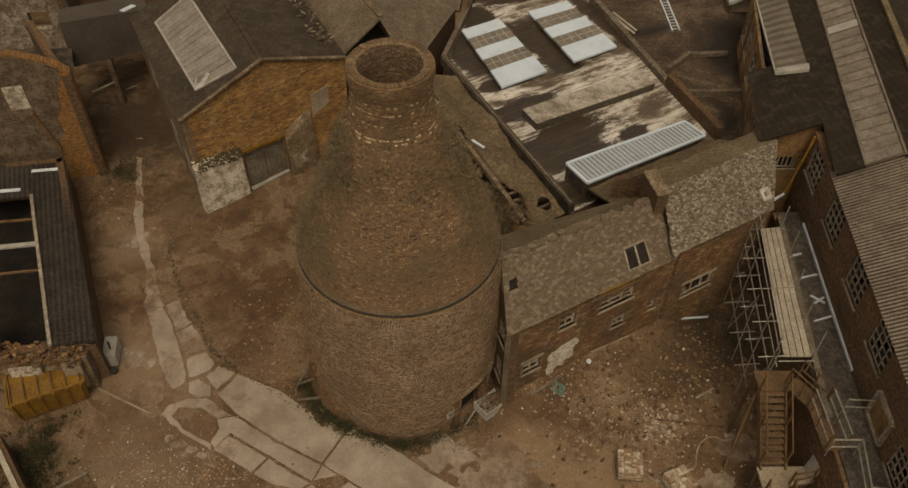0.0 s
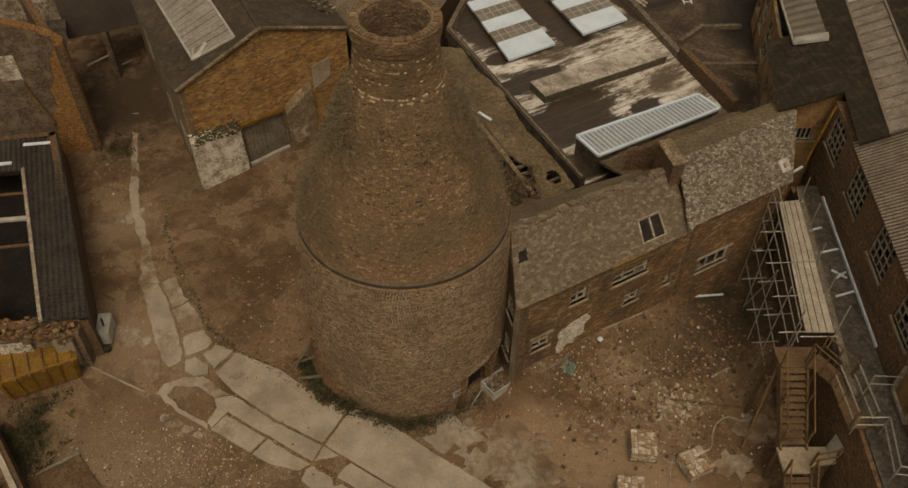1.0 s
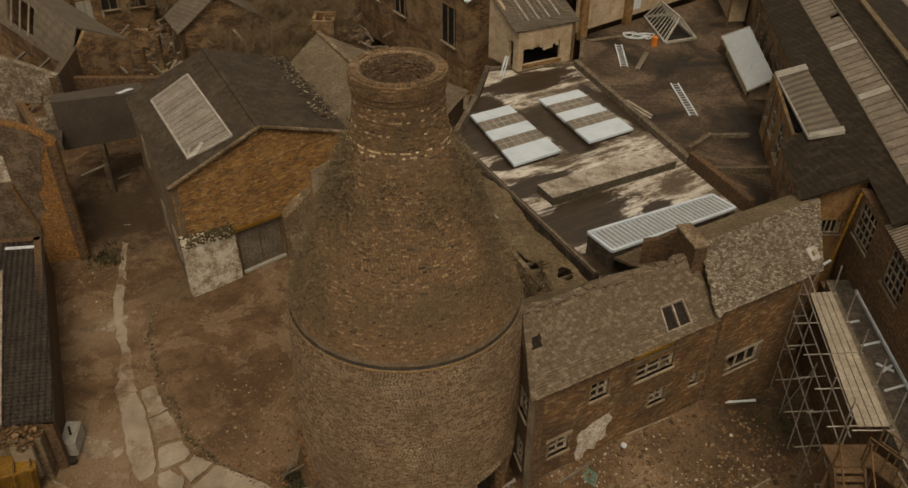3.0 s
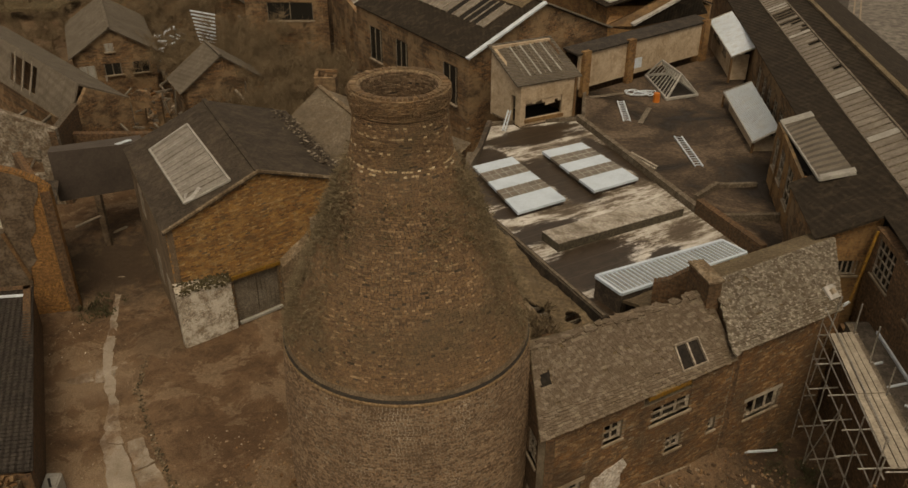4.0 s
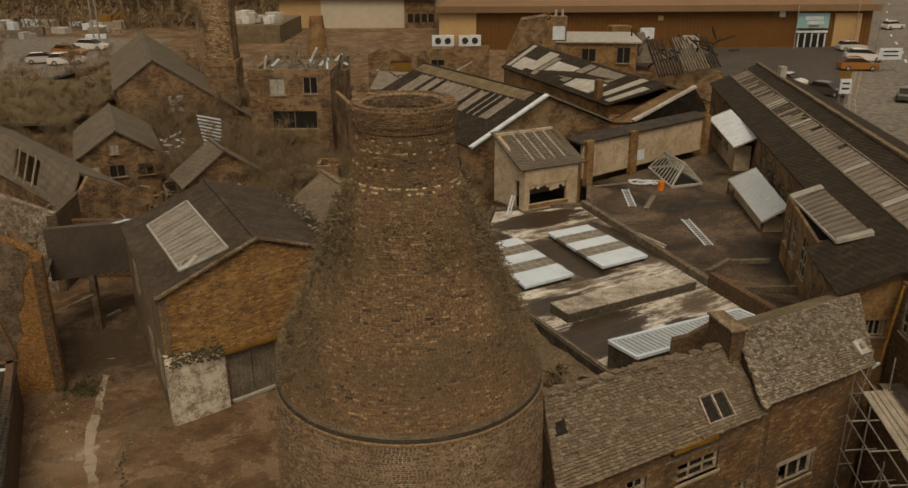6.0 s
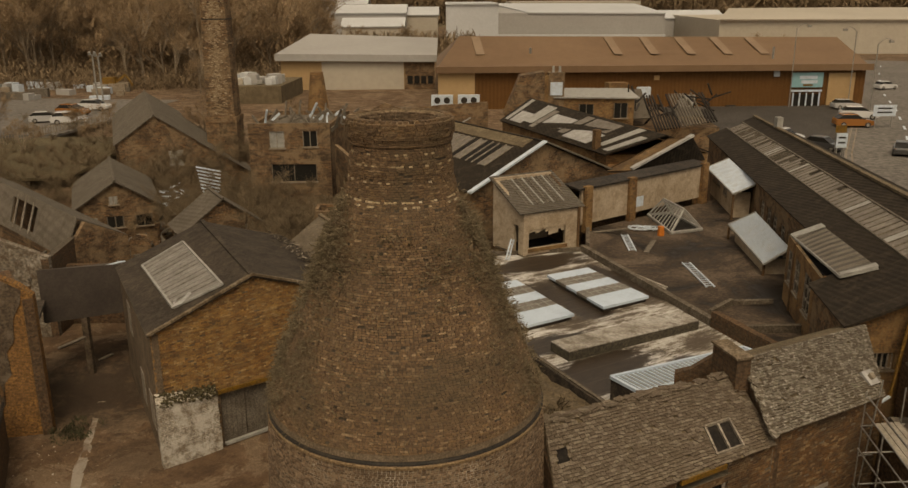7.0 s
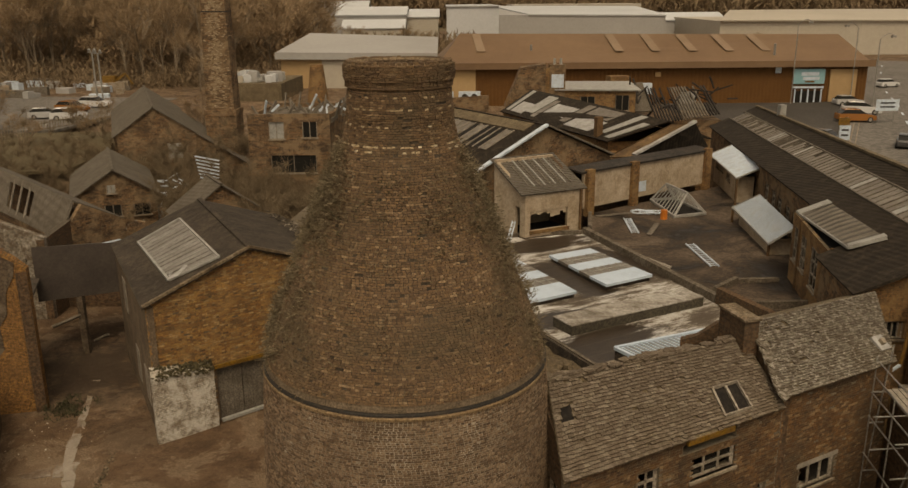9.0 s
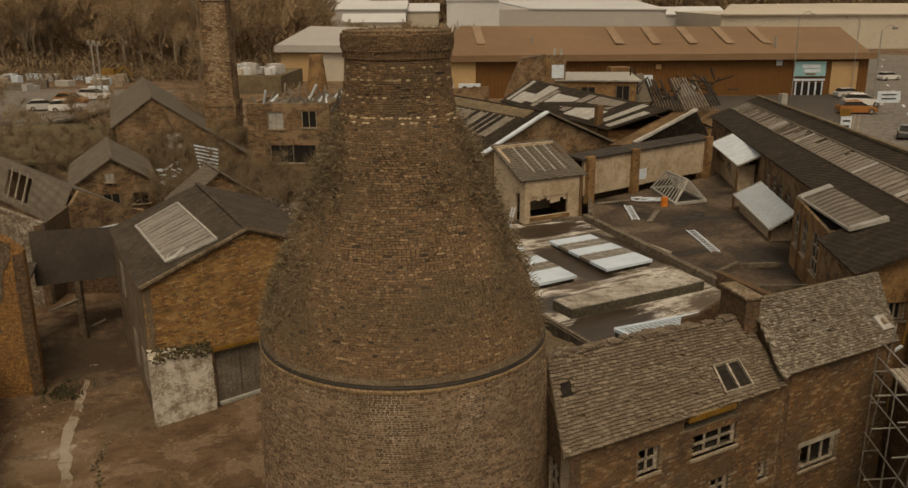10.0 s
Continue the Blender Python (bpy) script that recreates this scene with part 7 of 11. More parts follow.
for k in range(260):
    x = rnd.random()
    p = VN.lerp(VF, x * 0.6) + Vector((rnd.uniform(-1.6, 0.4), rnd.uniform(-0.8, 0.8), rnd.uniform(-1.5, -0.75)))
    boxm(bm, p, (rnd.uniform(0.1, 0.45), rnd.uniform(0.05, 0.2), 0.04), rnd.uniform(0, 360), rnd.uniform(-35, 35), rnd.uniform(-35, 35))
tagged(part("splinters", bm, M_worn, val), kind="stuff")
bm = bmesh.new()
prism(bm, [(1.5, 24.2), (5.6, 26.6), (2.3, 32.0), (-0.5, 30.0)], -0.2, 2.4)
part("debris_floor", bm, M_felt, val)
for a, b, w in (((3.75, 24.75, 4.05), (4.35, 24.95, 4.1), 0.12), ((3.6, 25.0, 4.0), (4.2, 25.25, 4.05), 0.07), ((3.95, 24.7, 4.12), (4.05, 25.4, 4.15), 0.06)):
    bm = bmesh.new()
    beam(bm, a, b, w, 0.05)
    part("lath", bm, M_mesh, val)
bm = bmesh.new()
wall(bm, (7.2, 26.43), (8.55, 26.0), 3.3, [(0, 5.8), (0.5, 6.0), (1.42, 6.75)], 0.3)
part("stepped_wall", bm, M_brick, val)
bm = bmesh.new()
sheet(bm, [(6.45, 27.65, 4.22), (12.55, 31.45, 3.82), (13.7, 29.6, 5.3), (7.2, 25.8, 5.0)], 0.1)
bmesh.ops.subdivide_edges(bm, edges=bm.edges[:], cuts=12, use_grid_fill=True)
for v in bm.verts:
    v.co.z += 0.16 * noise.noise(v.co * 0.9) + 0.06 * noise.noise(v.co * 3)
part("mossy_slope", bm, M_sunk, val)
bm = bmesh.new()
beam(bm, (1.35, 30.7, 4.45), (1.9, 30.2, 4.4), 0.12, 0.06)
part("pale_batten", bm, M_white, val)

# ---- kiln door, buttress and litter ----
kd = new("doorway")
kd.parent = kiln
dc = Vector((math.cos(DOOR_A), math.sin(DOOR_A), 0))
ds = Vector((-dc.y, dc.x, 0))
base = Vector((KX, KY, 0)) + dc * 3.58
for k in range(-4, 5):
    bm = bmesh.new()
    beam(bm, base + ds * 0.145 * k - dc * 0.3, base + ds * 0.145 * k - dc * 0.3 + Vector((0, 0, 2.0)), 0.03, 0.03)
    part("gate_bar", bm, M_iron, kd)
for k in (-1, 1):
    bm = bmesh.new()
    for j in range(26):
        boxm(bm, base + ds * k * (0.76 + 0.03 * (j % 2)) + Vector((0, 0, 0.04 + 0.078 * j)), (0.24, 0.26, 0.066), math.degrees(DOOR_A) + 90)
    tagged(part("jamb", bm, M_cott, kd), kind="stuff")
bm = bmesh.new()
for j in range(21):                       # a sloping ledge of bricks over the door
    a_ = DOOR_A + radians(-17 + 1.75 * j)
    r_ = kiln_radius(2.3) + 0.02
    boxm(bm, (KX + r_ * math.cos(a_), KY + r_ * math.sin(a_), 2.2 + 0.012 * j + 0.01 * (j % 2)), (0.26, 0.1, 0.07), math.degrees(a_), 0, 12)
tagged(part("ledge", bm, M_worn, kd), kind="stuff")
# added near-black sheet: the doorway is open, its shade is put in here
bm = bmesh.new()
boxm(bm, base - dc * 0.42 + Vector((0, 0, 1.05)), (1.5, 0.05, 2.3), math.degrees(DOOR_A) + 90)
part("doorway_shade", bm, M_dark, kd, "near-black sheet standing in for shade behind the bars")
M_skirt_bat = piece_mat("fallen_skirt_brick", [(0.16, 0.09, 0.045), (0.10, 0.065, 0.04), (0.22, 0.125, 0.06), (0.13, 0.085, 0.05)])
M_brick_skirt = brick_mat("skirt_brick", (0.20, 0.11, 0.055), (0.12, 0.072, 0.042), (0.13, 0.098, 0.066), axis=30, soot=(0.07, 0.052, 0.032), scale=0.9)
butt = thing("low_buttress", "low battered brick skirt, broken at the top, against the kiln", "buttress")
bv, bf = [], []
NB = 40
for k in range(NB + 1):
    t = k / NB
    a_ = radians(186 + 44 * t)
    h = 1.75 * (1 - t) ** 0.7 + 0.12 + 0.16 * noise.noise((k * 0.45, 1.0, 0))
    w = 0.45 * (1 - t) ** 0.6 + 0.06
    rk = kiln_radius(0.4)
    for r, z in ((rk - 0.1, -0.1), (rk + w + 0.12, -0.1), (rk + w * 0.8, h * 0.55), (rk + w * 0.5 + 0.05 * noise.noise((k * 0.9, 5, 0)), h), (kiln_radius(h) - 0.05, h + 0.1)):
        bv.append((KX + r * math.cos(a_), KY + r * math.sin(a_), z))
for k in range(NB):
    b = 5 * k
    bf += [(b + i, b + i + 1, b + 6 + i, b + 5 + i) for i in range(4)]
bf += [(4, 3, 2, 1, 0), tuple(5 * NB + i for i in range(5))]
raw("body", bv, bf, M_brick_skirt, butt)
bm = bmesh.new()
rnd = random.Random(6)
for k in range(170):
    t = rnd.random()
    a_ = radians(188 + 42 * t)
    h = 1.75 * (1 - t) ** 0.7 + 0.12
    if k % 3:
        r, z = kiln_radius(0.4) + (0.36 * (1 - t) ** 0.6 + 0.05) * rnd.uniform(0.1, 0.8), h + rnd.uniform(-0.02, 0.12)
    else:
        r, z = kiln_radius(0.4) + 0.75 * (1 - t) + rnd.uniform(0.15, 0.7), 0.06
    boxm(bm, (KX + r * math.cos(a_), KY + r * math.sin(a_), z), (0.22, 0.11, 0.07), rnd.uniform(0, 360), rnd.uniform(-15, 15))
tagged(part("fallen_brickwork", bm, M_skirt_bat, butt), kind="stuff")
for k, (a0, a1, z1) in enumerate(((193, 206, 1.5), (196, 200, 1.9), (202, 214, 0.9))):
    r0, r1 = kiln_radius(0.4) + 1.2, kiln_radius(0.4) + 0.45
    bm = bmesh.new()
    beam(bm, (KX + r0 * math.cos(radians(a0)), KY + r0 * math.sin(radians(a0)), 0.05), (KX + r1 * math.cos(radians(a1)), KY + r1 * math.sin(radians(a1)), z1), 0.12, 0.05)
    tagged(part("leaning_board", bm, M_wood_old), "grey board leaning on the kiln's brick skirt", "board", "leaning boards")
notice = thing("notice", "small pale notice board by the kiln door", "notice")
na = radians(-59.4)
bm = bmesh.new()
boxm(bm, (KX + 3.74 * math.cos(na), KY + 3.74 * math.sin(na), 1.2), (0.03, 0.42, 0.42), math.degrees(na))
part("board", bm, M_mesh, notice)
for k in range(3):
    bm = bmesh.new()
    boxm(bm, (KX + 3.765 * math.cos(na), KY + 3.765 * math.sin(na), 1.32 - 0.1 * k), (0.012, 0.34 - 0.06 * k, 0.03), math.degrees(na))
    part("text_bar", bm, M_iron, notice)
M_stone_dull = piece_mat("crate_rubble", [(0.12, 0.09, 0.06), (0.2, 0.155, 0.11), (0.3, 0.25, 0.19), (0.09, 0.065, 0.045)])
crate = thing("rubble_crate", "pale wooden crate filled with rubble by the kiln door", "crate")
CQ = [Vector((x, y, 0.08)) for x, y in ((1.27, 18.88), (1.73, 18.31), (2.49, 18.91), (2.07, 19.5))]
for a, b in zip(CQ, CQ[1:] + CQ[:1]):
    for z in (0.14, 0.38):
        bm = bmesh.new()
        beam(bm, a + Vector((0, 0, z)), b + Vector((0, 0, z)), 0.05, 0.2)
        part("slat", bm, M_mesh, crate)
for a in CQ:
    bm = bmesh.new()
    beam(bm, a + Vector((0, 0, 0.05)), a + Vector((0, 0, 0.52)), 0.07, 0.07)
    part("post", bm, M_mesh, crate)
bm = bmesh.new()
rnd = random.Random(77)
for k in range(60):
    u, v = rnd.uniform(0.1, 0.9), rnd.uniform(0.1, 0.9)
    p = CQ[0].lerp(CQ[1], u).lerp(CQ[3].lerp(CQ[2], u), v)
    boxm(bm, p + Vector((0, 0, rnd.uniform(0.2, 0.42))), (rnd.uniform(0.06, 0.2), 0.09, 0.06), rnd.uniform(0, 360), rnd.uniform(-40, 40))
tagged(part("rubble", bm, M_stone_dull, crate), kind="stuff")

# ---- concrete track and slabs ----


def slab(poly, z=0.11, material=None, label="broken concrete slab of the yard track", jag=1.0):
    bm = bmesh.new()
    worn = []
    for a, b in zip(poly, list(poly[1:]) + [poly[0]]):
        a, b = Vector(a).to_2d(), Vector(b).to_2d()
        steps_ = max(1, int((b - a).length / 0.11))
        for k in range(steps_):
            p = a.lerp(b, k / steps_)
            worn.append((p.x + 0.09 * jag * noise.noise((p.x * 2.3, p.y * 2.3, 1.0)) + 0.045 * jag * noise.noise((p.x * 8, p.y * 8, 2.0)), p.y + 0.09 * jag * noise.noise((p.x * 2.3, p.y * 2.3, 7.0)) + 0.045 * jag * noise.noise((p.x * 8, p.y * 8, 9.0))))
    prism(bm, worn, -0.15, z)
    o = part("slab", bm, material or M_track)
    return tagged(o, label, "slab", "slabs of the yard track")


def strip(left, right, cuts, rnd, jag=0.12, z=0.1):
    """Slabs between two edges, parted at the cuts with ragged joints."""
    def at(edge, t):
        k = min(int(t * (len(edge) - 1)), len(edge) - 2)
        f = t * (len(edge) - 1) - k
        return Vector(edge[k]).lerp(Vector(edge[k + 1]), f)
    for a, b in zip(cuts, cuts[1:]):
        g = 0.0012
        pts = []
        for k in range(7):
            t = a + g + (b - a - 2 * g) * k / 6
            pts.append(at(left, t) + Vector((rnd.uniform(-jag, jag), rnd.uniform(-jag, jag))) * (0.5 if k in (0, 6) else 1))
        for k in range(7):
            t = b - g - (b - a - 2 * g) * k / 6
            pts.append(at(right, t) + Vector((rnd.uniform(-jag, jag), rnd.uniform(-jag, jag))) * (0.5 if k in (0, 6) else 1))
        slab(pts, z + rnd.uniform(-0.012, 0.015))


rnd = random.Random(41)
# the lane down the passage, half under earth
strip([(-16.75, 36.3), (-15.76, 31.94), (-15.3, 29.59), (-14.31, 27.4), (-13.76, 26.1), (-13.5, 24.26), (-12.56, 22.34), (-11.62, 20.46), (-11.2, 19.95)], [(-16.5, 36.3), (-15.4, 31.94), (-14.8, 29.47), (-14.0, 27.6), (-13.3, 25.9), (-12.6, 24.26), (-11.75, 22.7), (-11.0, 20.9), (-10.75, 20.3)], [0, 0.22, 0.36, 0.62, 1.0], rnd, 0.07, 0.03)
slab([(-12.5, 24.38), (-11.98, 24.66), (-11.2, 23.4), (-11.72, 22.92)], 0.045, M_track_worn)
slab([(-11.7, 22.8), (-11.12, 23.28), (-10.15, 21.98), (-11.03, 21.66)], 0.05, M_track_worn)
slab([(-10.98, 21.43), (-10.6, 21.62), (-10.21, 21.7), (-9.7, 21.16), (-10.08, 20.66), (-10.66, 20.5)], 0.055)
slab([(-10.6, 20.2), (-10.25, 20.41), (-9.63, 19.98), (-9.6, 19.58), (-10.15, 19.5), (-10.5, 19.78)], 0.06)
slab([(-9.95, 20.52), (-9.5, 21.03), (-8.78, 20.7), (-9.4, 19.85)], 0.06)
# the broad concrete way past the kiln: one wide row by the kiln, two narrower rows outside
TR_N = [(-8.62, 20.62), (-6.69, 19.75), (-5.6, 18.9), (-3.75, 18.08), (-2.42, 17.41), (-1.56, 16.78), (-0.43, 15.96), (0.47, 15.39), (1.9, 14.4)]
TR_A = [(-9.62, 19.55), (-8.42, 18.67), (-6.61, 17.45), (-4.66, 16.45), (-3.42, 15.64), (-1.94, 14.7), (0.2, 13.3)]
TR_B = [(-8.47, 17.78), (-6.8, 16.78), (-5.0, 15.67), (-3.54, 14.7), (-1.5, 13.35)]
slab([TR_N[0], *TR_N[1:3], (-3.83, 18.08), (-4.71, 16.5), (-6.58, 17.5), (-8.38, 18.72), (-9.3, 19.62)], 0.065, M_track_clean, jag=0.35)
slab([(-3.74, 18.02), *TR_N[4:], TR_A[6], TR_A[5], TR_A[4], (-4.63, 16.43)], 0.055, M_track_clean, jag=0.35)
slab([(-8.4, 18.58), (-6.64, 17.38), (-4.73, 16.4), (-5.04, 15.74), (-6.82, 16.84), (-8.47, 17.84), (-9.0, 17.18), (-9.2, 17.45), (-8.94, 18.04), (-9.12, 18.45)], 0.05, M_track_clean, jag=0.4)
slab([(-4.66, 16.37), (-3.46, 15.57), (-1.98, 14.62), (0.1, 13.25), (-1.45, 13.4), (-3.5, 14.76), (-4.98, 15.7)], 0.05, M_track_clean, jag=0.35)
slab([(-9.0, 17.1), (-8.5, 17.7), (-6.88, 16.7), (-7.4, 16.12)], 0.05, M_track, jag=0.4)
slab([(-7.28, 16.04), (-6.8, 16.66), (-5.1, 15.62), (-5.57, 15.38), (-6.69, 15.69)], 0.05, M_track, jag=0.7)
slab([(-5.22, 15.45), (-5.0, 15.58), (-3.58, 14.63), (-1.6, 13.3), (-2.6, 12.95), (-4.95, 14.62), (-5.36, 15.0)], 0.045, M_track, jag=0.7)
slab([(-11.42, 18.67), (-11.23, 19.15), (-10.5, 19.42), (-9.73, 19.48), (-9.04, 18.96), (-8.55, 18.62), (-9.09, 18.5), (-9.91, 18.99), (-10.82, 19.04), (-10.96, 18.61), (-10.33, 17.98), (-9.15, 17.32), (-9.1, 17.12), (-10.43, 17.85)], 0.04, M_track, jag=0.7)
for cx_, cy_, r_ in ((-10.45, 17.35, 0.3), (-9.9, 17.1, 0.26), (-10.9, 17.6, 0.24), (-9.45, 16.85, 0.2), (-10.2, 16.85, 0.22)):
    slab([(cx_ + r_ * rnd.uniform(0.7, 1.3) * math.cos(a), cy_ + 0.7 * r_ * rnd.uniform(0.7, 1.3) * math.sin(a)) for a in [k * 0.785 for k in range(8)]], 0.03, M_track_worn, jag=0.8)
slab([(-13.0, 19.75), (-12.3, 20.35), (-11.62, 20.45), (-11.5, 19.3), (-12.03, 18.95)], 0.035, M_track_worn)
slab([(-14.44, 29.05), (-14.2, 28.0), (-15.0, 27.95), (-15.2, 28.8)], 0.02, M_track_worn)
slab([(-14.3, 29.2), (-13.4, 30.1), (-12.5, 30.35), (-13.4, 29.5)], 0.02, M_track_worn)
slab([(-16.3, 28.1), (-15.3, 28.75), (-15.1, 28.1), (-15.8, 27.85)], 0.02, M_track_worn)
bm = bmesh.new()
beam(bm, (-14.34, 19.96, 0.03), (-11.85, 18.72, 0.03), 0.07, 0.08)
tagged(part("kerb_edging", bm, M_concrete), "thin worn concrete edging let into the earth", "edging")
for px_, py_, r_, z_ in ((-12.2, 20.9, 0.9, 0.0), (-13.4, 21.6, 0.8, 0.0), (2.2, 16.6, 1.5, 0.02), (0.3, 16.9, 1.2, 0.02), (2.8, 15.2, 1.4, 0.0), (1.2, 15.6, 1.1, 0.02), (-13.6, 28.4, 1.2, -0.03), (11.7, 17.0, 0.9, 0.12), (10.5, 15.6, 0.9, 0.05)):
    k0 = rnd.random()
    slab([(px_ + r_ * rnd.uniform(0.45, 1.15) * math.cos(a), py_ + 0.75 * r_ * rnd.uniform(0.45, 1.15) * math.sin(a)) for a in [k0 + k * 0.262 for k in range(24)]], z_ + rnd.uniform(0, 0.02), M_track_worn, "worn patch of concrete showing through the earth")
# kerb of grown-over stones along the track
M_kerb = piece_mat("grown_over_stone", [(0.06, 0.048, 0.028), (0.10, 0.076, 0.047), (0.15, 0.112, 0.072), (0.08, 0.058, 0.035), (0.20, 0.155, 0.105)])
bm = bmesh.new()
kerb_line = [(-13.3, 29.6), (-13.1, 27.5), (-11.4, 24.3), (-10.1, 22.0), (-8.75, 20.85), (-6.3, 19.3), (-4.5, 18.1)]
for (x0, y0), (x1, y1) in zip(kerb_line, kerb_line[1:]):
    for k in range(60):
        t = rnd.random()
        boxm(bm, (x0 + (x1 - x0) * t + rnd.gauss(0, 0.06), y0 + (y1 - y0) * t + rnd.gauss(0, 0.09), 0.04), (rnd.uniform(0.03, 0.13), rnd.uniform(0.03, 0.08), 0.05), rnd.uniform(0, 360), rnd.uniform(-20, 20))
tagged(part("kerb_stones", bm, M_kerb), "mossy kerb stones and weeds along the track", "kerb", kind="stuff")


def litter(name, label, material, count, cx, cy, sx, sy, small, big, seed, flat=0.6, z=0.0):
    """Stones, brickbats or scraps strewn about a place."""
    rnd = random.Random(seed)
    bm = bmesh.new()
    for k in range(count):
        x, y = rnd.gauss(cx, sx), rnd.gauss(cy, sy)
        if math.hypot(x - KX, y - KY) < 3.9:
            continue
        d = small + (big - small) * rnd.random() ** 3
        boxm(bm, (x, y, ground_height(x, y) + d * flat * 0.3 + z), (d, d * rnd.uniform(0.45, 0.9), d * flat), rnd.uniform(0, 360), rnd.uniform(-30, 30), rnd.uniform(-30, 30))
    return tagged(part(name, bm, material), label, "rubble", kind="stuff")


M_stone = piece_mat("pale_rubble", [(0.28, 0.225, 0.165), (0.38, 0.325, 0.26), (0.19, 0.14, 0.095), (0.52, 0.47, 0.40), (0.24, 0.175, 0.115)])
M_bat = piece_mat("brickbats", ORANGES + DULLS)
M_dirtbat = piece_mat("earthy_brickbats", [(0.09, 0.058, 0.036), (0.13, 0.085, 0.053), (0.07, 0.047, 0.03), (0.17, 0.115, 0.072), (0.11, 0.07, 0.043), (0.20, 0.12, 0.06)])
litter("rubble", "pale stones and mortar strewn over the yard", M_stone, 1300, 8.0, 18.7, 2.4, 1.5, 0.012, 0.12, 51)
litter("brickbats", "broken bricks strewn over the yard", M_dirtbat, 2200, 8.5, 19.8, 2.5, 1.8, 0.02, 0.17, 52)
litter("scree", "small rubble heaped along the cottage wall", M_stone, 300, 5.0, 19.4, 1.8, 0.6, 0.015, 0.1, 53)
litter("grit", "grit and small stones on the bare earth", M_bat, 1300, -12.0, 16.5, 3.0, 1.4, 0.015, 0.09, 54)
litter("pale_grit", "pale chippings trodden into the yard", M_stone, 1500, -10.0, 15.7, 2.0, 0.9, 0.015, 0.08, 154)
litter("chippings", "stones and chippings beside the kiln", M_bat, 900, -6.8, 21.2, 1.2, 2.0, 0.02, 0.13, 55)
litter("gravel", "loose gravel over the yard", M_stone, 2600, -3.0, 18.5, 8.0, 4.0, 0.012, 0.06, 56)
litter("rubble_heap", "heap of pale rubble and plaster lumps", M_stone, 200, 8.55, 17.85, 0.45, 0.3, 0.04, 0.2, 57)
litter("mortar_crumbs", "crumbs and debris at the scaffold foot", M_bat, 700, 11.0, 21.2, 1.6, 1.6, 0.02, 0.12, 58)
litter("passage_litter", "scattered rubbish at the foot of the walls", M_stone, 70, -16.3, 31.0, 0.9, 0.9, 0.02, 0.07, 59)
for k, (x, y) in enumerate(((5.2, 17.0), (5.5, 16.8), (5.35, 16.6), (5.7, 16.55), (5.15, 16.35), (5.6, 16.2))):
    bm = bmesh.new()
    bmesh.ops.create_icosphere(bm, subdivisions=2, radius=0.12, matrix=pose(x, y, ground_height(x, y) + 0.04) @ Matrix.Diagonal((1.25, 0.8, 0.6, 1)))
    for v in bm.verts:
        v.co += Vector([0.02 * noise.noise(v.co * 9 + Vector((k, j * 5, 0))) for j in range(3)])
    tagged(part("stone", bm, M_stone), "pale rounded stone on the bare earth", "stone", "loose stones")
for a, b, lab, m, w in (((9.75, 23.2, 0.45), (11.75, 23.4, 0.4), "long white pole lying in the yard", M_white, 0.07), ((10.35, 19.2, 0.35), (11.2, 19.7, 0.3), "pale pole lying on the rubble", M_frame, 0.06), ((0.9, 18.1, 0.15), (1.5, 18.9, 0.6), "white batten leaning at the kiln door", M_mesh, 0.035), ((8.6, 18.2, 0.3), (11.2, 17.9, 0.28), "dark timber baulk in the rubble", M_stairwood, 0.07), ((3.5, 18.75, ground_height(3.5, 18.75) + 0.05), (4.75, 19.6, ground_height(4.75, 19.6) + 0.05), "grey board along the cottage foot", M_wood_old, 0.1)):
    bm = bmesh.new()
    beam(bm, a, b, w, w)
    tagged(part("pole" if "pole" in lab else "timber", bm, m), lab, "timber", "loose timbers")
ball = thing("white_ball", "small white ball lying in the yard", "ball")
bm = bmesh.new()
bmesh.ops.create_icosphere(bm, subdivisions=3, radius=0.11, matrix=pose(5.95, 20.3, ground_height(5.95, 20.3) + 0.07))
part("shell", bm, M_white, ball)
tarp = thing("green_sheet", "small green plastic sheet in the rubble", "sheet")
bm = bmesh.new()
sheet(bm, [(x, y, ground_height(x, y) + 0.06) for x, y in ((4.35, 19.05), (4.8, 18.95), (4.95, 19.3), (4.5, 19.45))], 0.03)
part("sheet", bm, rough_mat("green_plastic", (0.06, 0.10, 0.08), (0.09, 0.14, 0.11), (0.12, 0.17, 0.14), 3, 12, 0.5, 0.2), tarp)


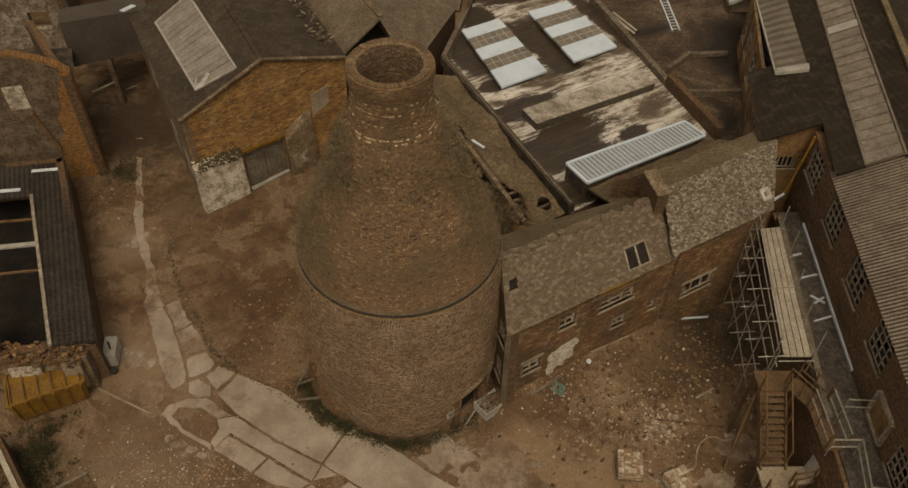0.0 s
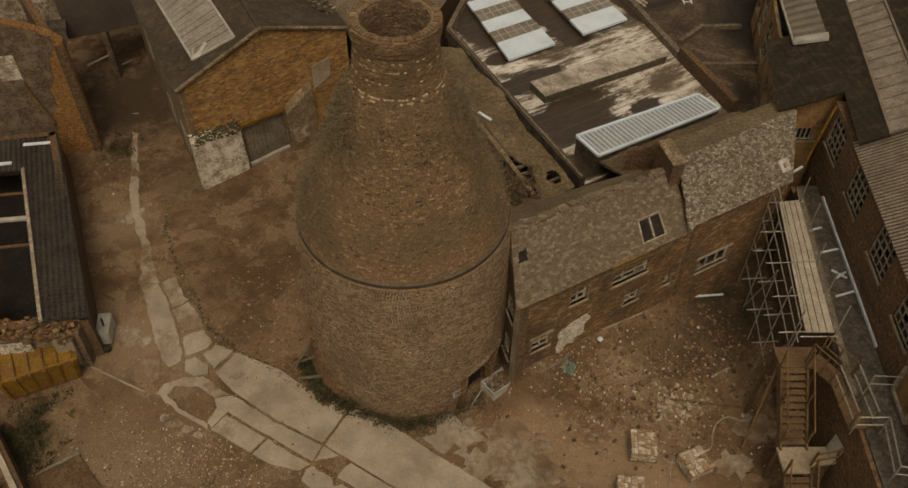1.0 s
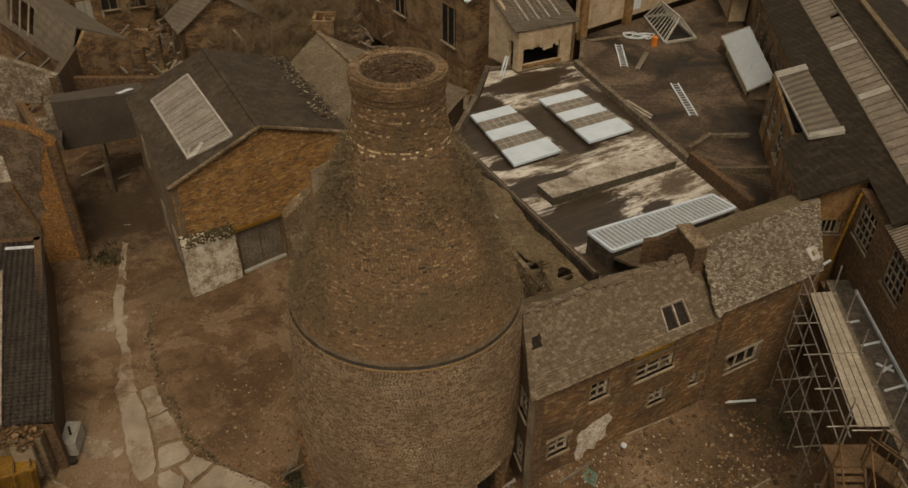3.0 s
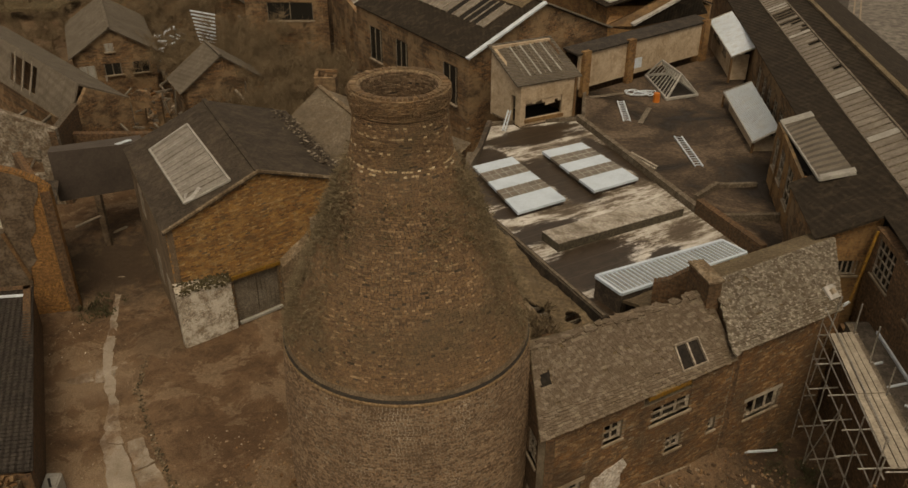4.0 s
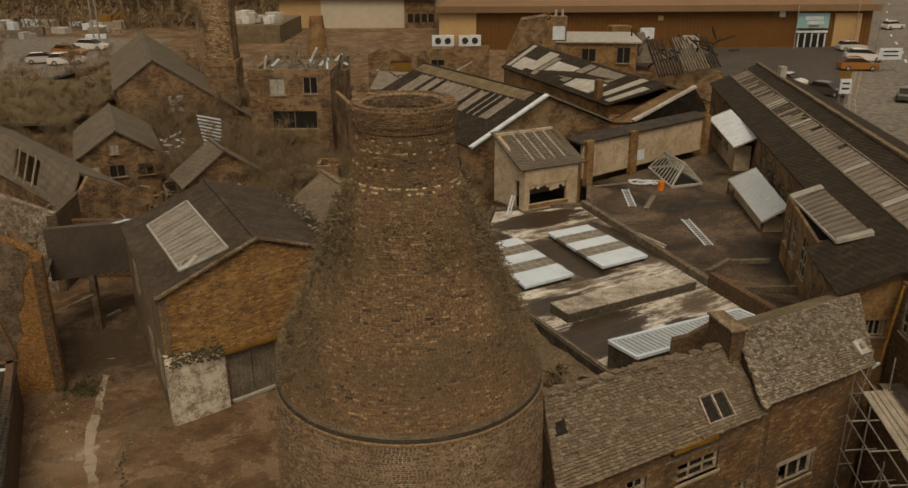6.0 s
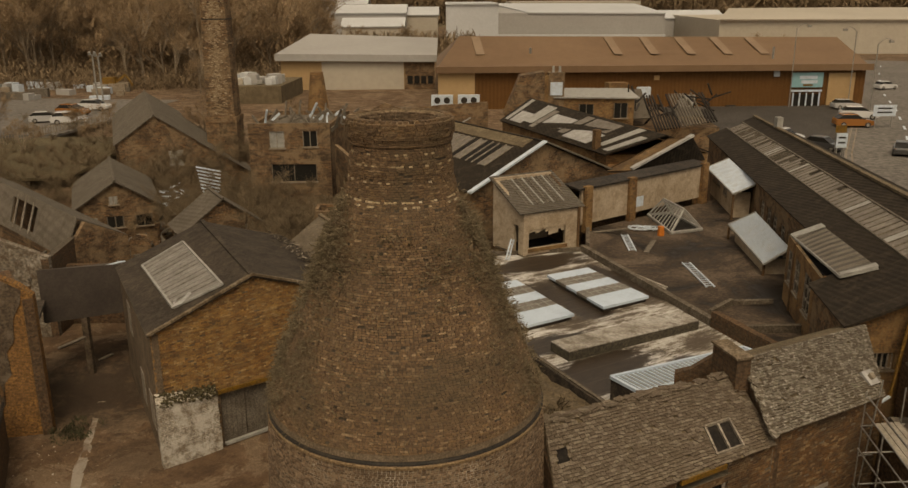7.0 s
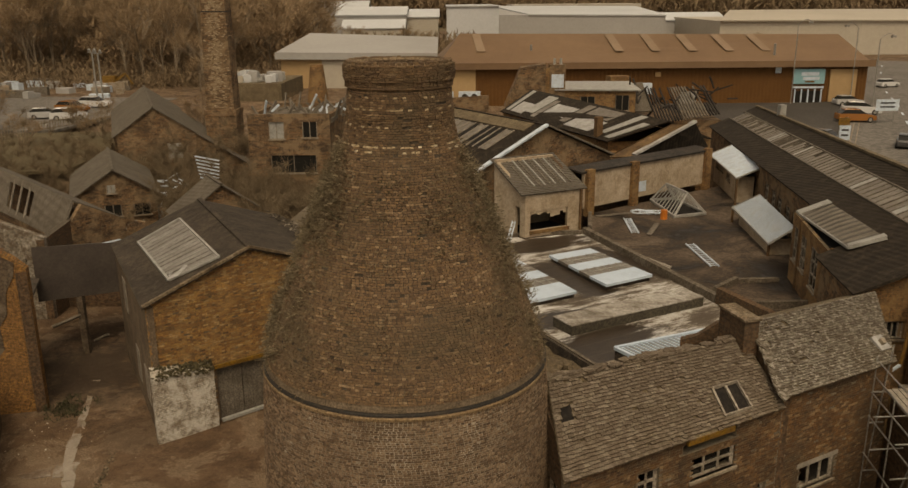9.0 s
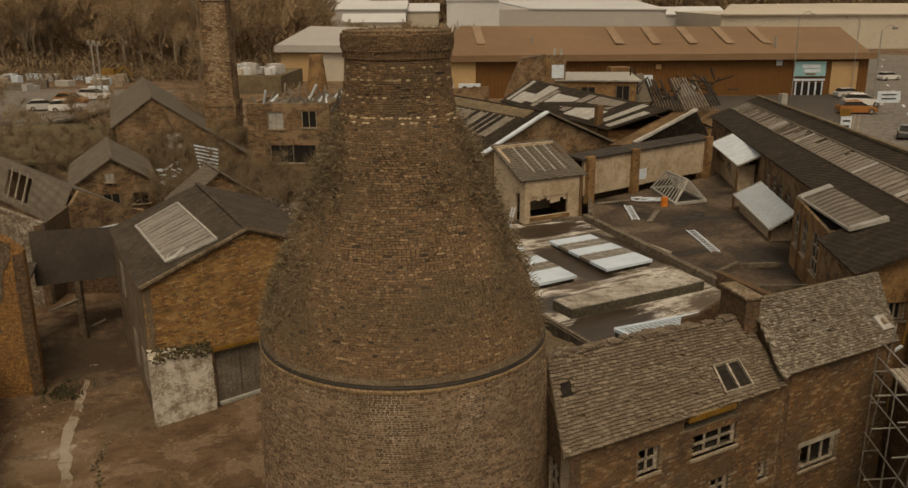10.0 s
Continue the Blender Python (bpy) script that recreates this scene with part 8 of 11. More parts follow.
def pallet(x, y, rz, seed, label, layers=9):
    """A pallet stacked with salvaged bricks."""
    p = thing("brick_pallet", label, "pallet", "pallets of bricks")
    z0 = ground_height(x, y)
    m = pose(x, y, z0, 0, 0, rz)
    rnd = random.Random(seed)
    for k in range(3):
        bm = bmesh.new()
        a = m @ Vector((-0.5, -0.4 + 0.4 * k, 0.06))
        beam(bm, a, m @ Vector((0.5, -0.4 + 0.4 * k, 0.06)), 0.09, 0.1)
        part("bearer", bm, M_wood_old, p)
    for k in range(6):
        bm = bmesh.new()
        beam(bm, m @ Vector((-0.46 + 0.185 * k, -0.5, 0.13)), m @ Vector((-0.46 + 0.185 * k, 0.5, 0.13)), 0.11, 0.025)
        part("deck_board", bm, M_wood_old, p)
    base_ = None
    for layer in range(layers):
        for i in range(4):
            for j in range(8):
                if layer == layers - 1 and rnd.random() < 0.5:
                    continue
                bx, by = (-0.36 + 0.235 * i, -0.42 + 0.118 * j) if layer % 2 == 0 else (-0.42 + 0.118 * j, -0.36 + 0.235 * i)
                if base_ is None:
                    bm = bmesh.new()
                    boxm(bm, (0, 0, 0), (0.215, 0.103, 0.065))
                    o = part("brick", bm, M_cott_ob, p)
                    base_ = o
                else:
                    o = new("brick", base_.data)
                    o.parent = p
                o.matrix_basis = m @ pose(bx + rnd.uniform(-0.01, 0.01), by, 0.18 + 0.068 * layer, 0, 0, (0 if layer % 2 == 0 else 90) + rnd.uniform(-5, 5))
    return p


M_cott_ob = piece_mat("stacked_brick", [(0.30, 0.20, 0.12), (0.40, 0.34, 0.27), (0.22, 0.14, 0.085), (0.46, 0.41, 0.34), (0.34, 0.28, 0.21), (0.28, 0.16, 0.08), (0.50, 0.45, 0.38)], True)
pallet(7.15, 16.12, -6, 5, "timber pallet stacked high with salvaged bricks")
pallet(8.95, 15.45, 24, 6, "timber pallet with a slumped stack of bricks", 7)
pallet(6.42, 14.3, -4, 7, "timber pallet stacked with pale salvaged bricks")
pallet(4.92, 13.9, -8, 8, "timber pallet stacked with pale salvaged bricks", 8)
cu = bpy.data.curves.new("cable", "CURVE")
cu.dimensions, cu.bevel_depth = "3D", 0.03
sp = cu.splines.new("NURBS")
pts = [(7.7, 16.1), (8.0, 15.7), (8.3, 15.6), (8.6, 16.0), (9.4, 16.05), (9.8, 16.2), (9.9, 16.8), (10.2, 17.3), (10.7, 17.55), (11.2, 17.3), (11.6, 17.5), (11.9, 17.5)]
sp.points.add(len(pts) - 1)
sp.use_endpoint_u, sp.order_u = True, 3
for p, c in zip(sp.points, pts):
    p.co = (*c, ground_height(*c) + 0.05, 1)
cu.materials.append(M_frame)
tagged(new("cable", cu), "pale cable snaking across the yard", "cable")
cu = bpy.data.curves.new("cable", "CURVE")
cu.dimensions, cu.bevel_depth = "3D", 0.025
sp = cu.splines.new("NURBS")
pts = [(8.32, 15.75), (8.36, 16.0), (8.2, 15.7), (8.05, 15.2), (8.0, 14.8), (7.75, 14.4), (7.45, 14.0), (7.3, 13.2)]
sp.points.add(len(pts) - 1)
sp.use_endpoint_u, sp.order_u = True, 3
for p, c in zip(sp.points, pts):
    p.co = (*c, ground_height(*c) + 0.04, 1)
cu.materials.append(M_frame)
tagged(new("cable", cu), "thin pale cable trailing over the mud", "cable")


def digger(x, y, rz):
    """A small tracked digger: turntable house, cab, arm folded away."""
    d = thing("mini_digger", "small yellow tracked digger with a dark cab roof on the mud", "digger")
    m = pose(x, y, ground_height(x, y), 0, 0, rz)

    def block(name, lo, hi, material, parent, bevel=0.03, label=""):
        bm = bmesh.new()
        hexa(bm, [m @ Vector(p) for p in ((lo[0], lo[1], lo[2]), (hi[0], lo[1], lo[2]), (hi[0], hi[1], lo[2]), (lo[0], hi[1], lo[2]), (lo[0], lo[1], hi[2]), (hi[0], lo[1], hi[2]), (hi[0], hi[1], hi[2]), (lo[0], hi[1], hi[2]))])
        bmesh.ops.bevel(bm, geom=bm.edges[:], offset=bevel, segments=2, affect="EDGES")
        return part(name, bm, material, parent, label)
    for sy in (-0.62, 0.38):
        block("track", (-0.85, sy, 0.0), (0.85, sy + 0.24, 0.42), M_iron, d, 0.14, "black rubber track")
    block("house", (-0.8, -0.52, 0.45), (0.75, 0.52, 1.05), M_digger, d, 0.09)
    block("engine_cover", (-0.82, -0.5, 1.05), (-0.2, 0.5, 1.3), M_digger, d, 0.08)
    cab = block("cab_roof", (-0.3, -0.5, 1.84), (0.7, 0.5, 1.92), M_digger, d, 0.035)
    block("hatch", (-0.12, -0.36, 1.92), (0.5, 0.36, 1.94), M_dark, cab, 0.008, "dark roof hatch")
    for px, py in ((-0.24, -0.44), (-0.24, 0.44), (0.64, -0.44), (0.64, 0.44)):
        block("pillar", (px - 0.04, py - 0.04, 1.0), (px + 0.04, py + 0.04, 1.86), M_digger, d, 0.015)
    block("seat", (-0.1, -0.22, 1.05), (0.3, 0.22, 1.35), M_dark, d, 0.06)
    for k in range(3):
        block("grille_bar", (-0.72 + 0.16 * k, -0.3, 1.3), (-0.64 + 0.16 * k, 0.3, 1.32), M_dark, d, 0.006)
    bm = bmesh.new()
    beam(bm, m @ Vector((0.75, 0, 0.9)), m @ Vector((1.35, 0, 1.75)), 0.16, 0.2)
    part("boom", bm, M_digger, d)
    bm = bmesh.new()
    beam(bm, m @ Vector((1.33, 0, 1.74)), m @ Vector((1.75, 0, 0.55)), 0.12, 0.16)
    part("arm", bm, M_digger, d)
    bm = bmesh.new()
    prism(bm, [(0, 0), (0.36, 0.05), (0.42, 0.3), (0.2, 0.42), (0.02, 0.25)], -0.3, 0.3)
    bm.transform(m @ pose(1.5, 0, 0.12, 90, 0, 0))
    part("bucket", bm, M_iron, d)
    return d


digger(-5.3, 13.05, 235)


# ---- growth on the kiln and ruins ----
M_twig = rough_mat("dry_growth", (0.09, 0.066, 0.04), (0.14, 0.105, 0.065), (0.19, 0.145, 0.092), 4, 20, 0.95, 0.3)
M_scrub = rough_mat("bare_stems", (0.12, 0.085, 0.05), (0.17, 0.125, 0.077), (0.225, 0.17, 0.11), 0.5, 20, 0.95, 0.3)
M_leafy = rough_mat("dull_leaves", (0.04, 0.042, 0.02), (0.065, 0.062, 0.03), (0.09, 0.08, 0.045), 4, 20, 0.9, 0.3)


def tufts(name, label, places, size, blades, material, seed, parent=None, droop=0.0, thin=1.0):
    """Clumps of thin blades that grow out from each place along its way."""
    rnd = random.Random(seed)
    verts, faces = [], []
    for p, way in places:
        p, way = Vector(p), Vector(way).normalized()
        for k in range(blades):
            d = (way + Vector((rnd.gauss(0, 0.6), rnd.gauss(0, 0.6), rnd.gauss(0, 0.5) - droop))).normalized()
            ln = size * rnd.uniform(0.35, 1.2)
            s = d.cross(Vector((rnd.gauss(0, 1), rnd.gauss(0, 1), rnd.gauss(0, 1)))).normalized() * (0.012 + 0.02 * rnd.random()) * thin
            o = p + Vector((rnd.gauss(0, 0.1), rnd.gauss(0, 0.1), rnd.gauss(0, 0.1)))
            b = len(verts)
            verts += [tuple(o - s), tuple(o + s), tuple(o + d * ln * 0.6 + s * 0.9), tuple(o + d * ln), tuple(o + d * ln * 0.6 - s * 0.9)]
            faces.append((b, b + 1, b + 2, b + 3, b + 4))
    ob = raw(name, verts, faces, material, parent)
    return tagged(ob, label if parent is None else "", "plants" if parent is None else "", kind="stuff")


rnd = random.Random(61)
M_dryweed = rough_mat("dry_weed", (0.125, 0.098, 0.062), (0.18, 0.143, 0.09), (0.24, 0.192, 0.125), 4, 20, 0.95, 0.3)
pl = []
for k in range(620):
    z = min(max(rnd.gauss(11.9, 0.7), 8.3), 13.35) if k < 330 else rnd.uniform(8.3, 12.8)
    a = rnd.uniform(0, 2 * math.pi) if k % 3 == 0 else radians(rnd.gauss(192 if k % 2 else -8, 24))
    r = kiln_radius(z)
    pl.append(((KX + r * math.cos(a), KY + r * math.sin(a), z), (math.cos(a), math.sin(a), 0.35)))
tufts("kiln_weeds", "dry weeds and moss rooted in the kiln's shoulder", pl, 0.17, 22, M_dryweed, 62, thin=0.4)
pl = [((KX + kiln_radius(z) * math.cos(a), KY + kiln_radius(z) * math.sin(a), z), (math.cos(a), math.sin(a), 0.3)) for z, a in [(rnd.gauss(12.2, 0.45), rnd.uniform(0, 6.28)) for k in range(70)]]
pl2 = []
for k in range(900):
    z = rnd.uniform(7.95, 13.3)
    a = radians(rnd.gauss(196, 17) if k % 4 else rnd.gauss(-12, 10))
    if noise.noise((a * 4, z * 0.9, 4.0)) < -0.12:
        continue
    r = kiln_radius(z)
    pl2.append(((KX + r * math.cos(a), KY + r * math.sin(a), z), (math.cos(a), math.sin(a), 0.1)))
tufts("kiln_thatch", "grey dry moss and grass matted on the kiln's flank", pl2, 0.11, 26, M_dryweed, 66, thin=0.35)
pl2 = []
for k in range(240):
    a = radians(rnd.uniform(205, 318))
    r = 3.7 + abs(rnd.gauss(0, 0.22))
    pl2.append(((KX + r * math.cos(a), KY + r * math.sin(a), 0.03), (math.cos(a), math.sin(a), 1.2)))
tufts("base_weeds", "dark weeds and moss round the kiln's foot", pl2, 0.13, 30, M_leafy, 67, thin=0.6)
tufts("kiln_moss", "dull green growth on the kiln's shoulder", pl, 0.10, 24, M_leafy, 63, thin=0.5)
pl = [((rnd.gauss(x, s), rnd.gauss(y, s), z + 0.4 * rnd.random()), (0, 0, 1)) for x, y, z, s in ((2.4, 24.8, 4.3, 0.6), (1.8, 26.0, 4.2, 0.6)) for k in range(40)]
tufts("bushes", "dry brown bushes between kiln and barn", pl, 0.4, 40, M_twig, 64)
pl = [((rnd.gauss(x, s), rnd.gauss(y, s), 0.05), (0, 0, 1)) for x, y, s in ((-17.0, 16.5, 0.5), (-3.9, 18.3, 0.25), (-16.8, 33.2, 0.5), (12.0, 22.5, 0.8), (-5.2, 19.2, 0.2)) for k in range(30)]
rnd = random.Random(91)
pl3 = [(rnd.gauss(-15.8, 0.6), rnd.gauss(16.6, 0.9)) for k in range(120)]
pl3 += [(KX + r_ * math.cos(a_), KY + r_ * math.sin(a_)) for r_, a_ in [(rnd.uniform(3.9, 4.45), radians(rnd.uniform(192, 224))) for k in range(90)]]
tufts("corner_weeds", "dark low weeds beside the wall and the kiln's skirt", [((x, y, ground_height(x, y) + 0.03), (0, 0, 1)) for x, y in pl3], 0.17, 26, M_leafy, 92)
tufts("yard_weeds", "low weeds at the edges of the yard", pl, 0.16, 24, M_leafy, 65)


# ---- derelict works behind ----
M_grey_slate = corrugated_mat("weathered_slate_courses", (0.095, 0.08, 0.062), (0.155, 0.133, 0.105), 40, 0.28, (0.06, 0.048, 0.034), 0.6, 0.9, relief=0.2)
M_grey_slate2 = corrugated_mat("weathered_slate_courses_level", (0.095, 0.08, 0.062), (0.155, 0.133, 0.105), 90, 0.28, (0.06, 0.048, 0.034), 0.6, 0.9, relief=0.2)


def gable_window(h, a, b, s0, s1, z0, z1, kind):
    """An opening in a far wall: dark, boarded white, or glazed."""
    w = new("window")
    w.parent = h
    bm = bmesh.new()
    p = [on_wall(a, b, s, z, 0.12) for s, z in ((s0, z0), (s1, z0), (s1, z1), (s0, z1))]
    off = on_wall(a, b, 0, 0, 0.03) - on_wall(a, b, 0, 0, 0)
    hexa(bm, p + [v + off for v in p])
    part("pane", bm, M_mesh if kind == "board" else M_glass, w)
    for s in (s0 + 0.04, s1 - 0.04, (s0 + s1) / 2):
        bm = bmesh.new()
        beam(bm, on_wall(a, b, s, z0, 0.07), on_wall(a, b, s, z1, 0.07), 0.07, 0.07)
        part("window_frame", bm, M_frame if kind != "dark" else M_wood_old, w)
    bm = bmesh.new()
    beam(bm, on_wall(a, b, s0 - 0.1, z0 - 0.05, 0.02), on_wall(a, b, s1 + 0.1, z0 - 0.05, 0.02), 0.16, 0.1)
    part("window_sill", bm, M_concrete, w)


# big gabled workshop with broken rooflights
GO, GA = (1.0, 51.6), 34.5
GH = house("gabled_workshop", "brick workshop with dark roof and broken rooflight strip", "workshop", GO, GA, 11.9, 15.5, -0.5, 6.25, 8.75, M_orange, M_roof_slate, True, 0.15, skew=0.05)
gr = radians(GA)


def gp(s, t, up=0.0):
    s2 = s + 0.05 * t
    z = 6.35 + 2.5 * min(s, 11.9 - s) / 5.95 + up
    return Vector((GO[0] + s2 * math.cos(gr) - t * math.sin(gr), GO[1] + s2 * math.sin(gr) + t * math.cos(gr), z))


rnd = random.Random(71)
for k in range(16):
    t = 1.8 + 0.75 * k
    gone = k in (1, 2, 3) or rnd.random() < 0.12
    if not gone:
        bm = bmesh.new()
        sheet(bm, [gp(2.4, t, 0.05), gp(4.7, t, 0.05), gp(4.7, t + 0.7, 0.05), gp(2.4, t + 0.7, 0.05)], 0.03)
        part("rooflight_sheet", bm, M_rooflight, GH)
    else:
        # near-black strip stands for the shade where a sheet is gone
        bm = bmesh.new()
        sheet(bm, [gp(2.4, t, 0.012), gp(4.7, t, 0.012), gp(4.7, t + 0.7, 0.012), gp(2.4, t + 0.7, 0.012)], 0.008)
        part("opening", bm, M_dark, GH)
    bm = bmesh.new()
    beam(bm, gp(2.35, t - 0.03, 0.06), gp(4.75, t - 0.03, 0.06), 0.07, 0.07)
    part("glazing_bar", bm, M_frame, GH)
bm = bmesh.new()
sheet(bm, [gp(4.9, 1.0, 0.06), gp(5.9, 1.0, 0.06), gp(5.9, 15.4, 0.06), gp(4.9, 15.4, 0.06)], 0.05)
part("mossy_strip", bm, M_moss_roof, GH)
bm = bmesh.new()
beam(bm, gp(-0.2, -0.2, 0.05), gp(5.95, -0.2, 0.05), 0.34, 0.12)
part("verge", bm, M_white, GH, "pale painted verge board")
bm = bmesh.new()
beam(bm, gp(12.1, -0.2, 0.05), gp(5.95, -0.2, 0.05), 0.2, 0.12)
part("verge", bm, M_wood_old, GH)

gside = Vector(GO) + Vector((-math.sin(gr), math.cos(gr))) * 15.4 + Vector((math.cos(gr), math.sin(gr))) * 0.77
goff = Vector((math.cos(gr), math.sin(gr))) * -0.16
for s0, s1, z0, z1 in ((12.6, 14.2, 2.8, 5.3), (6.2, 7.7, 2.8, 5.2), (2.2, 3.9, 2.8, 5.2)):
    gable_window(GH, gside + goff, Vector(GO) + goff, s0, s1, z0, z1, "dark")
for w_ in [o for o in GH.children if o.name.startswith("wall")]:
    w_.data.materials[0] = M_brick_far

# low shed with white panels
SW = thing("patched_shed", "shed roof patched with white sheets", "shed")
S0, S1, S2, S3 = Vector((4.75, 82.4, 6.3)), Vector((11.6, 63.9, 6.3)), Vector((15.9, 62.5, 8.0)), Vector((8.1, 85.9, 8.0))
bm = bmesh.new()
sheet(bm, [S0, S1, S2, S3], 0.1)
part("roof", bm, M_roof_slate, SW)
bm = bmesh.new()
sheet(bm, [S3, S2, S2 + Vector((4.0, 2.2, -1.7)), S3 + Vector((4.0, 2.2, -1.7))], 0.1)
part("roof", bm, M_roof_slate, SW)
bm = bmesh.new()
prism(bm, [(S0.x + 0.3, S0.y), (S1.x + 0.2, S1.y + 0.4), (S2.x + 3.8, S2.y + 2.2), (S3.x + 3.8, S3.y + 2)], -1.0, 6.2)
part("body", bm, M_orange, SW)


def sw(u, v, up=0.06):
    return S1.lerp(S0, u).lerp(S2.lerp(S3, u), v) + Vector((0, 0, up))


for u0, u1, v0, v1 in ((0.02, 0.06, 0.1, 0.75), (0.10, 0.14, 0.2, 0.95), (0.20, 0.40, 0.12, 0.5), (0.48, 0.66, 0.3, 0.7), (0.72, 0.80, 0.2, 0.9), (0.80, 0.92, 0.1, 0.5), (0.94, 0.97, 0.1, 0.95)):
    bm = bmesh.new()
    sheet(bm, [sw(u0, v0), sw(u1, v0), sw(u1, v1), sw(u0, v1)], 0.04)
    part("white_sheet", bm, M_mesh if v1 - v0 > 0.6 else M_cladwhite_old, SW)
for u0, u1, v0, v1 in ((0.42, 0.47, 0.2, 0.9), (0.67, 0.71, 0.1, 0.8), (0.22, 0.40, 0.55, 0.9)):
    bm = bmesh.new()
    sheet(bm, [sw(u0, v0), sw(u1, v0), sw(u1, v1), sw(u0, v1)], 0.04)
    part("grey_sheet", bm, M_rooflight, SW)
bm = bmesh.new()
boxm(bm, (11.3, 65.8, 6.8), (0.5, 0.5, 2.2), 20)
part("chimney", bm, M_rust, SW)
# hipped roof beside it with a pale verge
HR = thing("hipped_roof", "dark hipped roof with a pale lead hip", "roof")
HA, HB, HC, HD, HE = (11.02, 61.03, 5.6), (12.91, 60.29, 5.8), (17.72, 62.15, 7.9), (15.86, 61.66, 7.9), (19.2, 63.6, 5.95)
bm = bmesh.new()
sheet(bm, [HA, HB, HC, HD], 0.1)
part("slope", bm, rough_mat("rusty_slope", (0.075, 0.045, 0.024), (0.13, 0.078, 0.038), (0.19, 0.12, 0.06), 0.5, 11, 0.9, 0.4, (0.05, 0.034, 0.022), 0.6, grainy=0.5), HR)
bm = bmesh.new()
v = [bm.verts.new(p) for p in (HB, HE, HC)] + [bm.verts.new((p[0], p[1], p[2] - 0.1)) for p in (HB, HE, HC)]
for f in ((0, 1, 2), (5, 4, 3), (0, 3, 4, 1), (1, 4, 5, 2), (2, 5, 3, 0)):
    bm.faces.new([v[k] for k in f])
part("slope", bm, M_roof_slate, HR)
bm = bmesh.new()
beam(bm, (12.91, 60.29, 5.92), (17.72, 62.15, 8.02), 0.4, 0.16)
part("hip", bm, M_cladwhite_old, HR)
bm = bmesh.new()
prism(bm, [(11.1, 61.1), (12.95, 60.4), (19.1, 63.65), (16.0, 66.9), (12.0, 64.2)], -1.0, 5.5)
part("body", bm, M_orange, HR)

# burnt roof with bare rafters
BR = thing("burnt_roof", "burnt-out roof of bare black rafters", "ruin")
rnd = random.Random(81)
M_char = rough_mat("charred_timber", (0.018, 0.015, 0.013), (0.035, 0.029, 0.024), (0.06, 0.05, 0.04), 2, 15, 0.9, 0.5)
R0, R1_, T0_, T1_ = Vector((22.5, 92.0, 3.6)), Vector((29.5, 93.5, 4.4)), Vector((22.5, 99.0, 6.6)), Vector((29.5, 100.0, 6.8))
for k in range(22):
    u = k / 21
    a, b = R0.lerp(R1_, u), T0_.lerp(T1_, u)
    v = 1.0 if rnd.random() < 0.6 else rnd.uniform(0.3, 0.8)
    bm = bmesh.new()
    beam(bm, a, a.lerp(b, v), 0.14, 0.2)
    part("rafter", bm, M_wood_old if 8 < k < 18 else M_char, BR)
for k in range(34):
    p = Vector((rnd.uniform(20, 31), rnd.uniform(95, 101), rnd.uniform(4.5, 7)))
    bm = bmesh.new()
    beam(bm, p, p + Vector((rnd.uniform(-2.5, 2.5), rnd.uniform(-2, 2), rnd.uniform(-1.5, 1.8))), 0.16, 0.16)
    part("timber", bm, M_char, BR)
bm = bmesh.new()
prism(bm, [(19.5, 94), (30, 94), (30.5, 103), (19.5, 103)], -1, 3.6)
part("wall", bm, M_brick_far, BR)
bm = bmesh.new()
sheet(bm, [(18.0, 96.0, 4.3), (22.5, 95.0, 4.6), (22.6, 101.0, 7.2), (19.5, 101.5, 6.9)], 0.15)
part("slate_slope", bm, M_grey_slate, BR)
bm = bmesh.new()
boxm(bm, (19.8, 101.5, 6.6), (2.4, 1.6, 2.6), 10)
part("gable_stub", bm, M_orange, BR)
# brick house with dark windows and broken stacks
BH = thing("brick_house", "ruined brick house with dark sash windows", "house")
ba, bb = (6.0, 92.5), (20.0, 92.5)
bm = bmesh.new()
wall(bm, ba, bb, -1, [(0, 6.2), (2.0, 8.6), (5.2, 9.8), (5.4, 7.3), (14.0, 7.2)], 0.4)
part("wall", bm, M_orange, BH)
for s0, s1, z0, z1 in ((8.0, 9.6, 5.2, 6.5), (11.8, 13.3, 5.0, 6.6)):
    gable_window(BH, (6.0, 92.3), (20.0, 92.3), s0, s1, z0, z1, "dark")
bm = bmesh.new()
sheet(bm, [(11.2, 92.2, 7.35), (20.5, 92.2, 7.2), (20.5, 98, 7.6), (11.2, 98, 7.7)], 0.15)
part("roof", bm, M_mesh, BH)
bm = bmesh.new()
hexa(bm, [(5.9, 92.2, 5.5), (10.2, 92.2, 5.5), (10.2, 94.5, 5.5), (5.9, 94.5, 5.5), (7.6, 92.2, 9.6), (10.2, 92.2, 10.0), (10.2, 94.5, 10.0), (7.6, 94.5, 9.6)])
part("gable_stub", bm, M_brick_far, BH)
bm = bmesh.new()
boxm(bm, (11.5, 93.0, 8.1), (1.7, 1.2, 3.6), 0)
part("chimney_stack", bm, M_brick_far, BH)
bm = bmesh.new()
boxm(bm, (11.5, 92.35, 8.2), (1.3, 0.08, 1.4), 0)
part("white_panel", bm, M_white, BH)
for x in (11.2, 11.9):
    bm = bmesh.new()
    bmesh.ops.create_cone(bm, cap_ends=True, segments=8, radius1=0.16, radius2=0.12, depth=0.7, matrix=pose(x, 93, 10.2))
    part("pot", bm, M_mesh, BH)

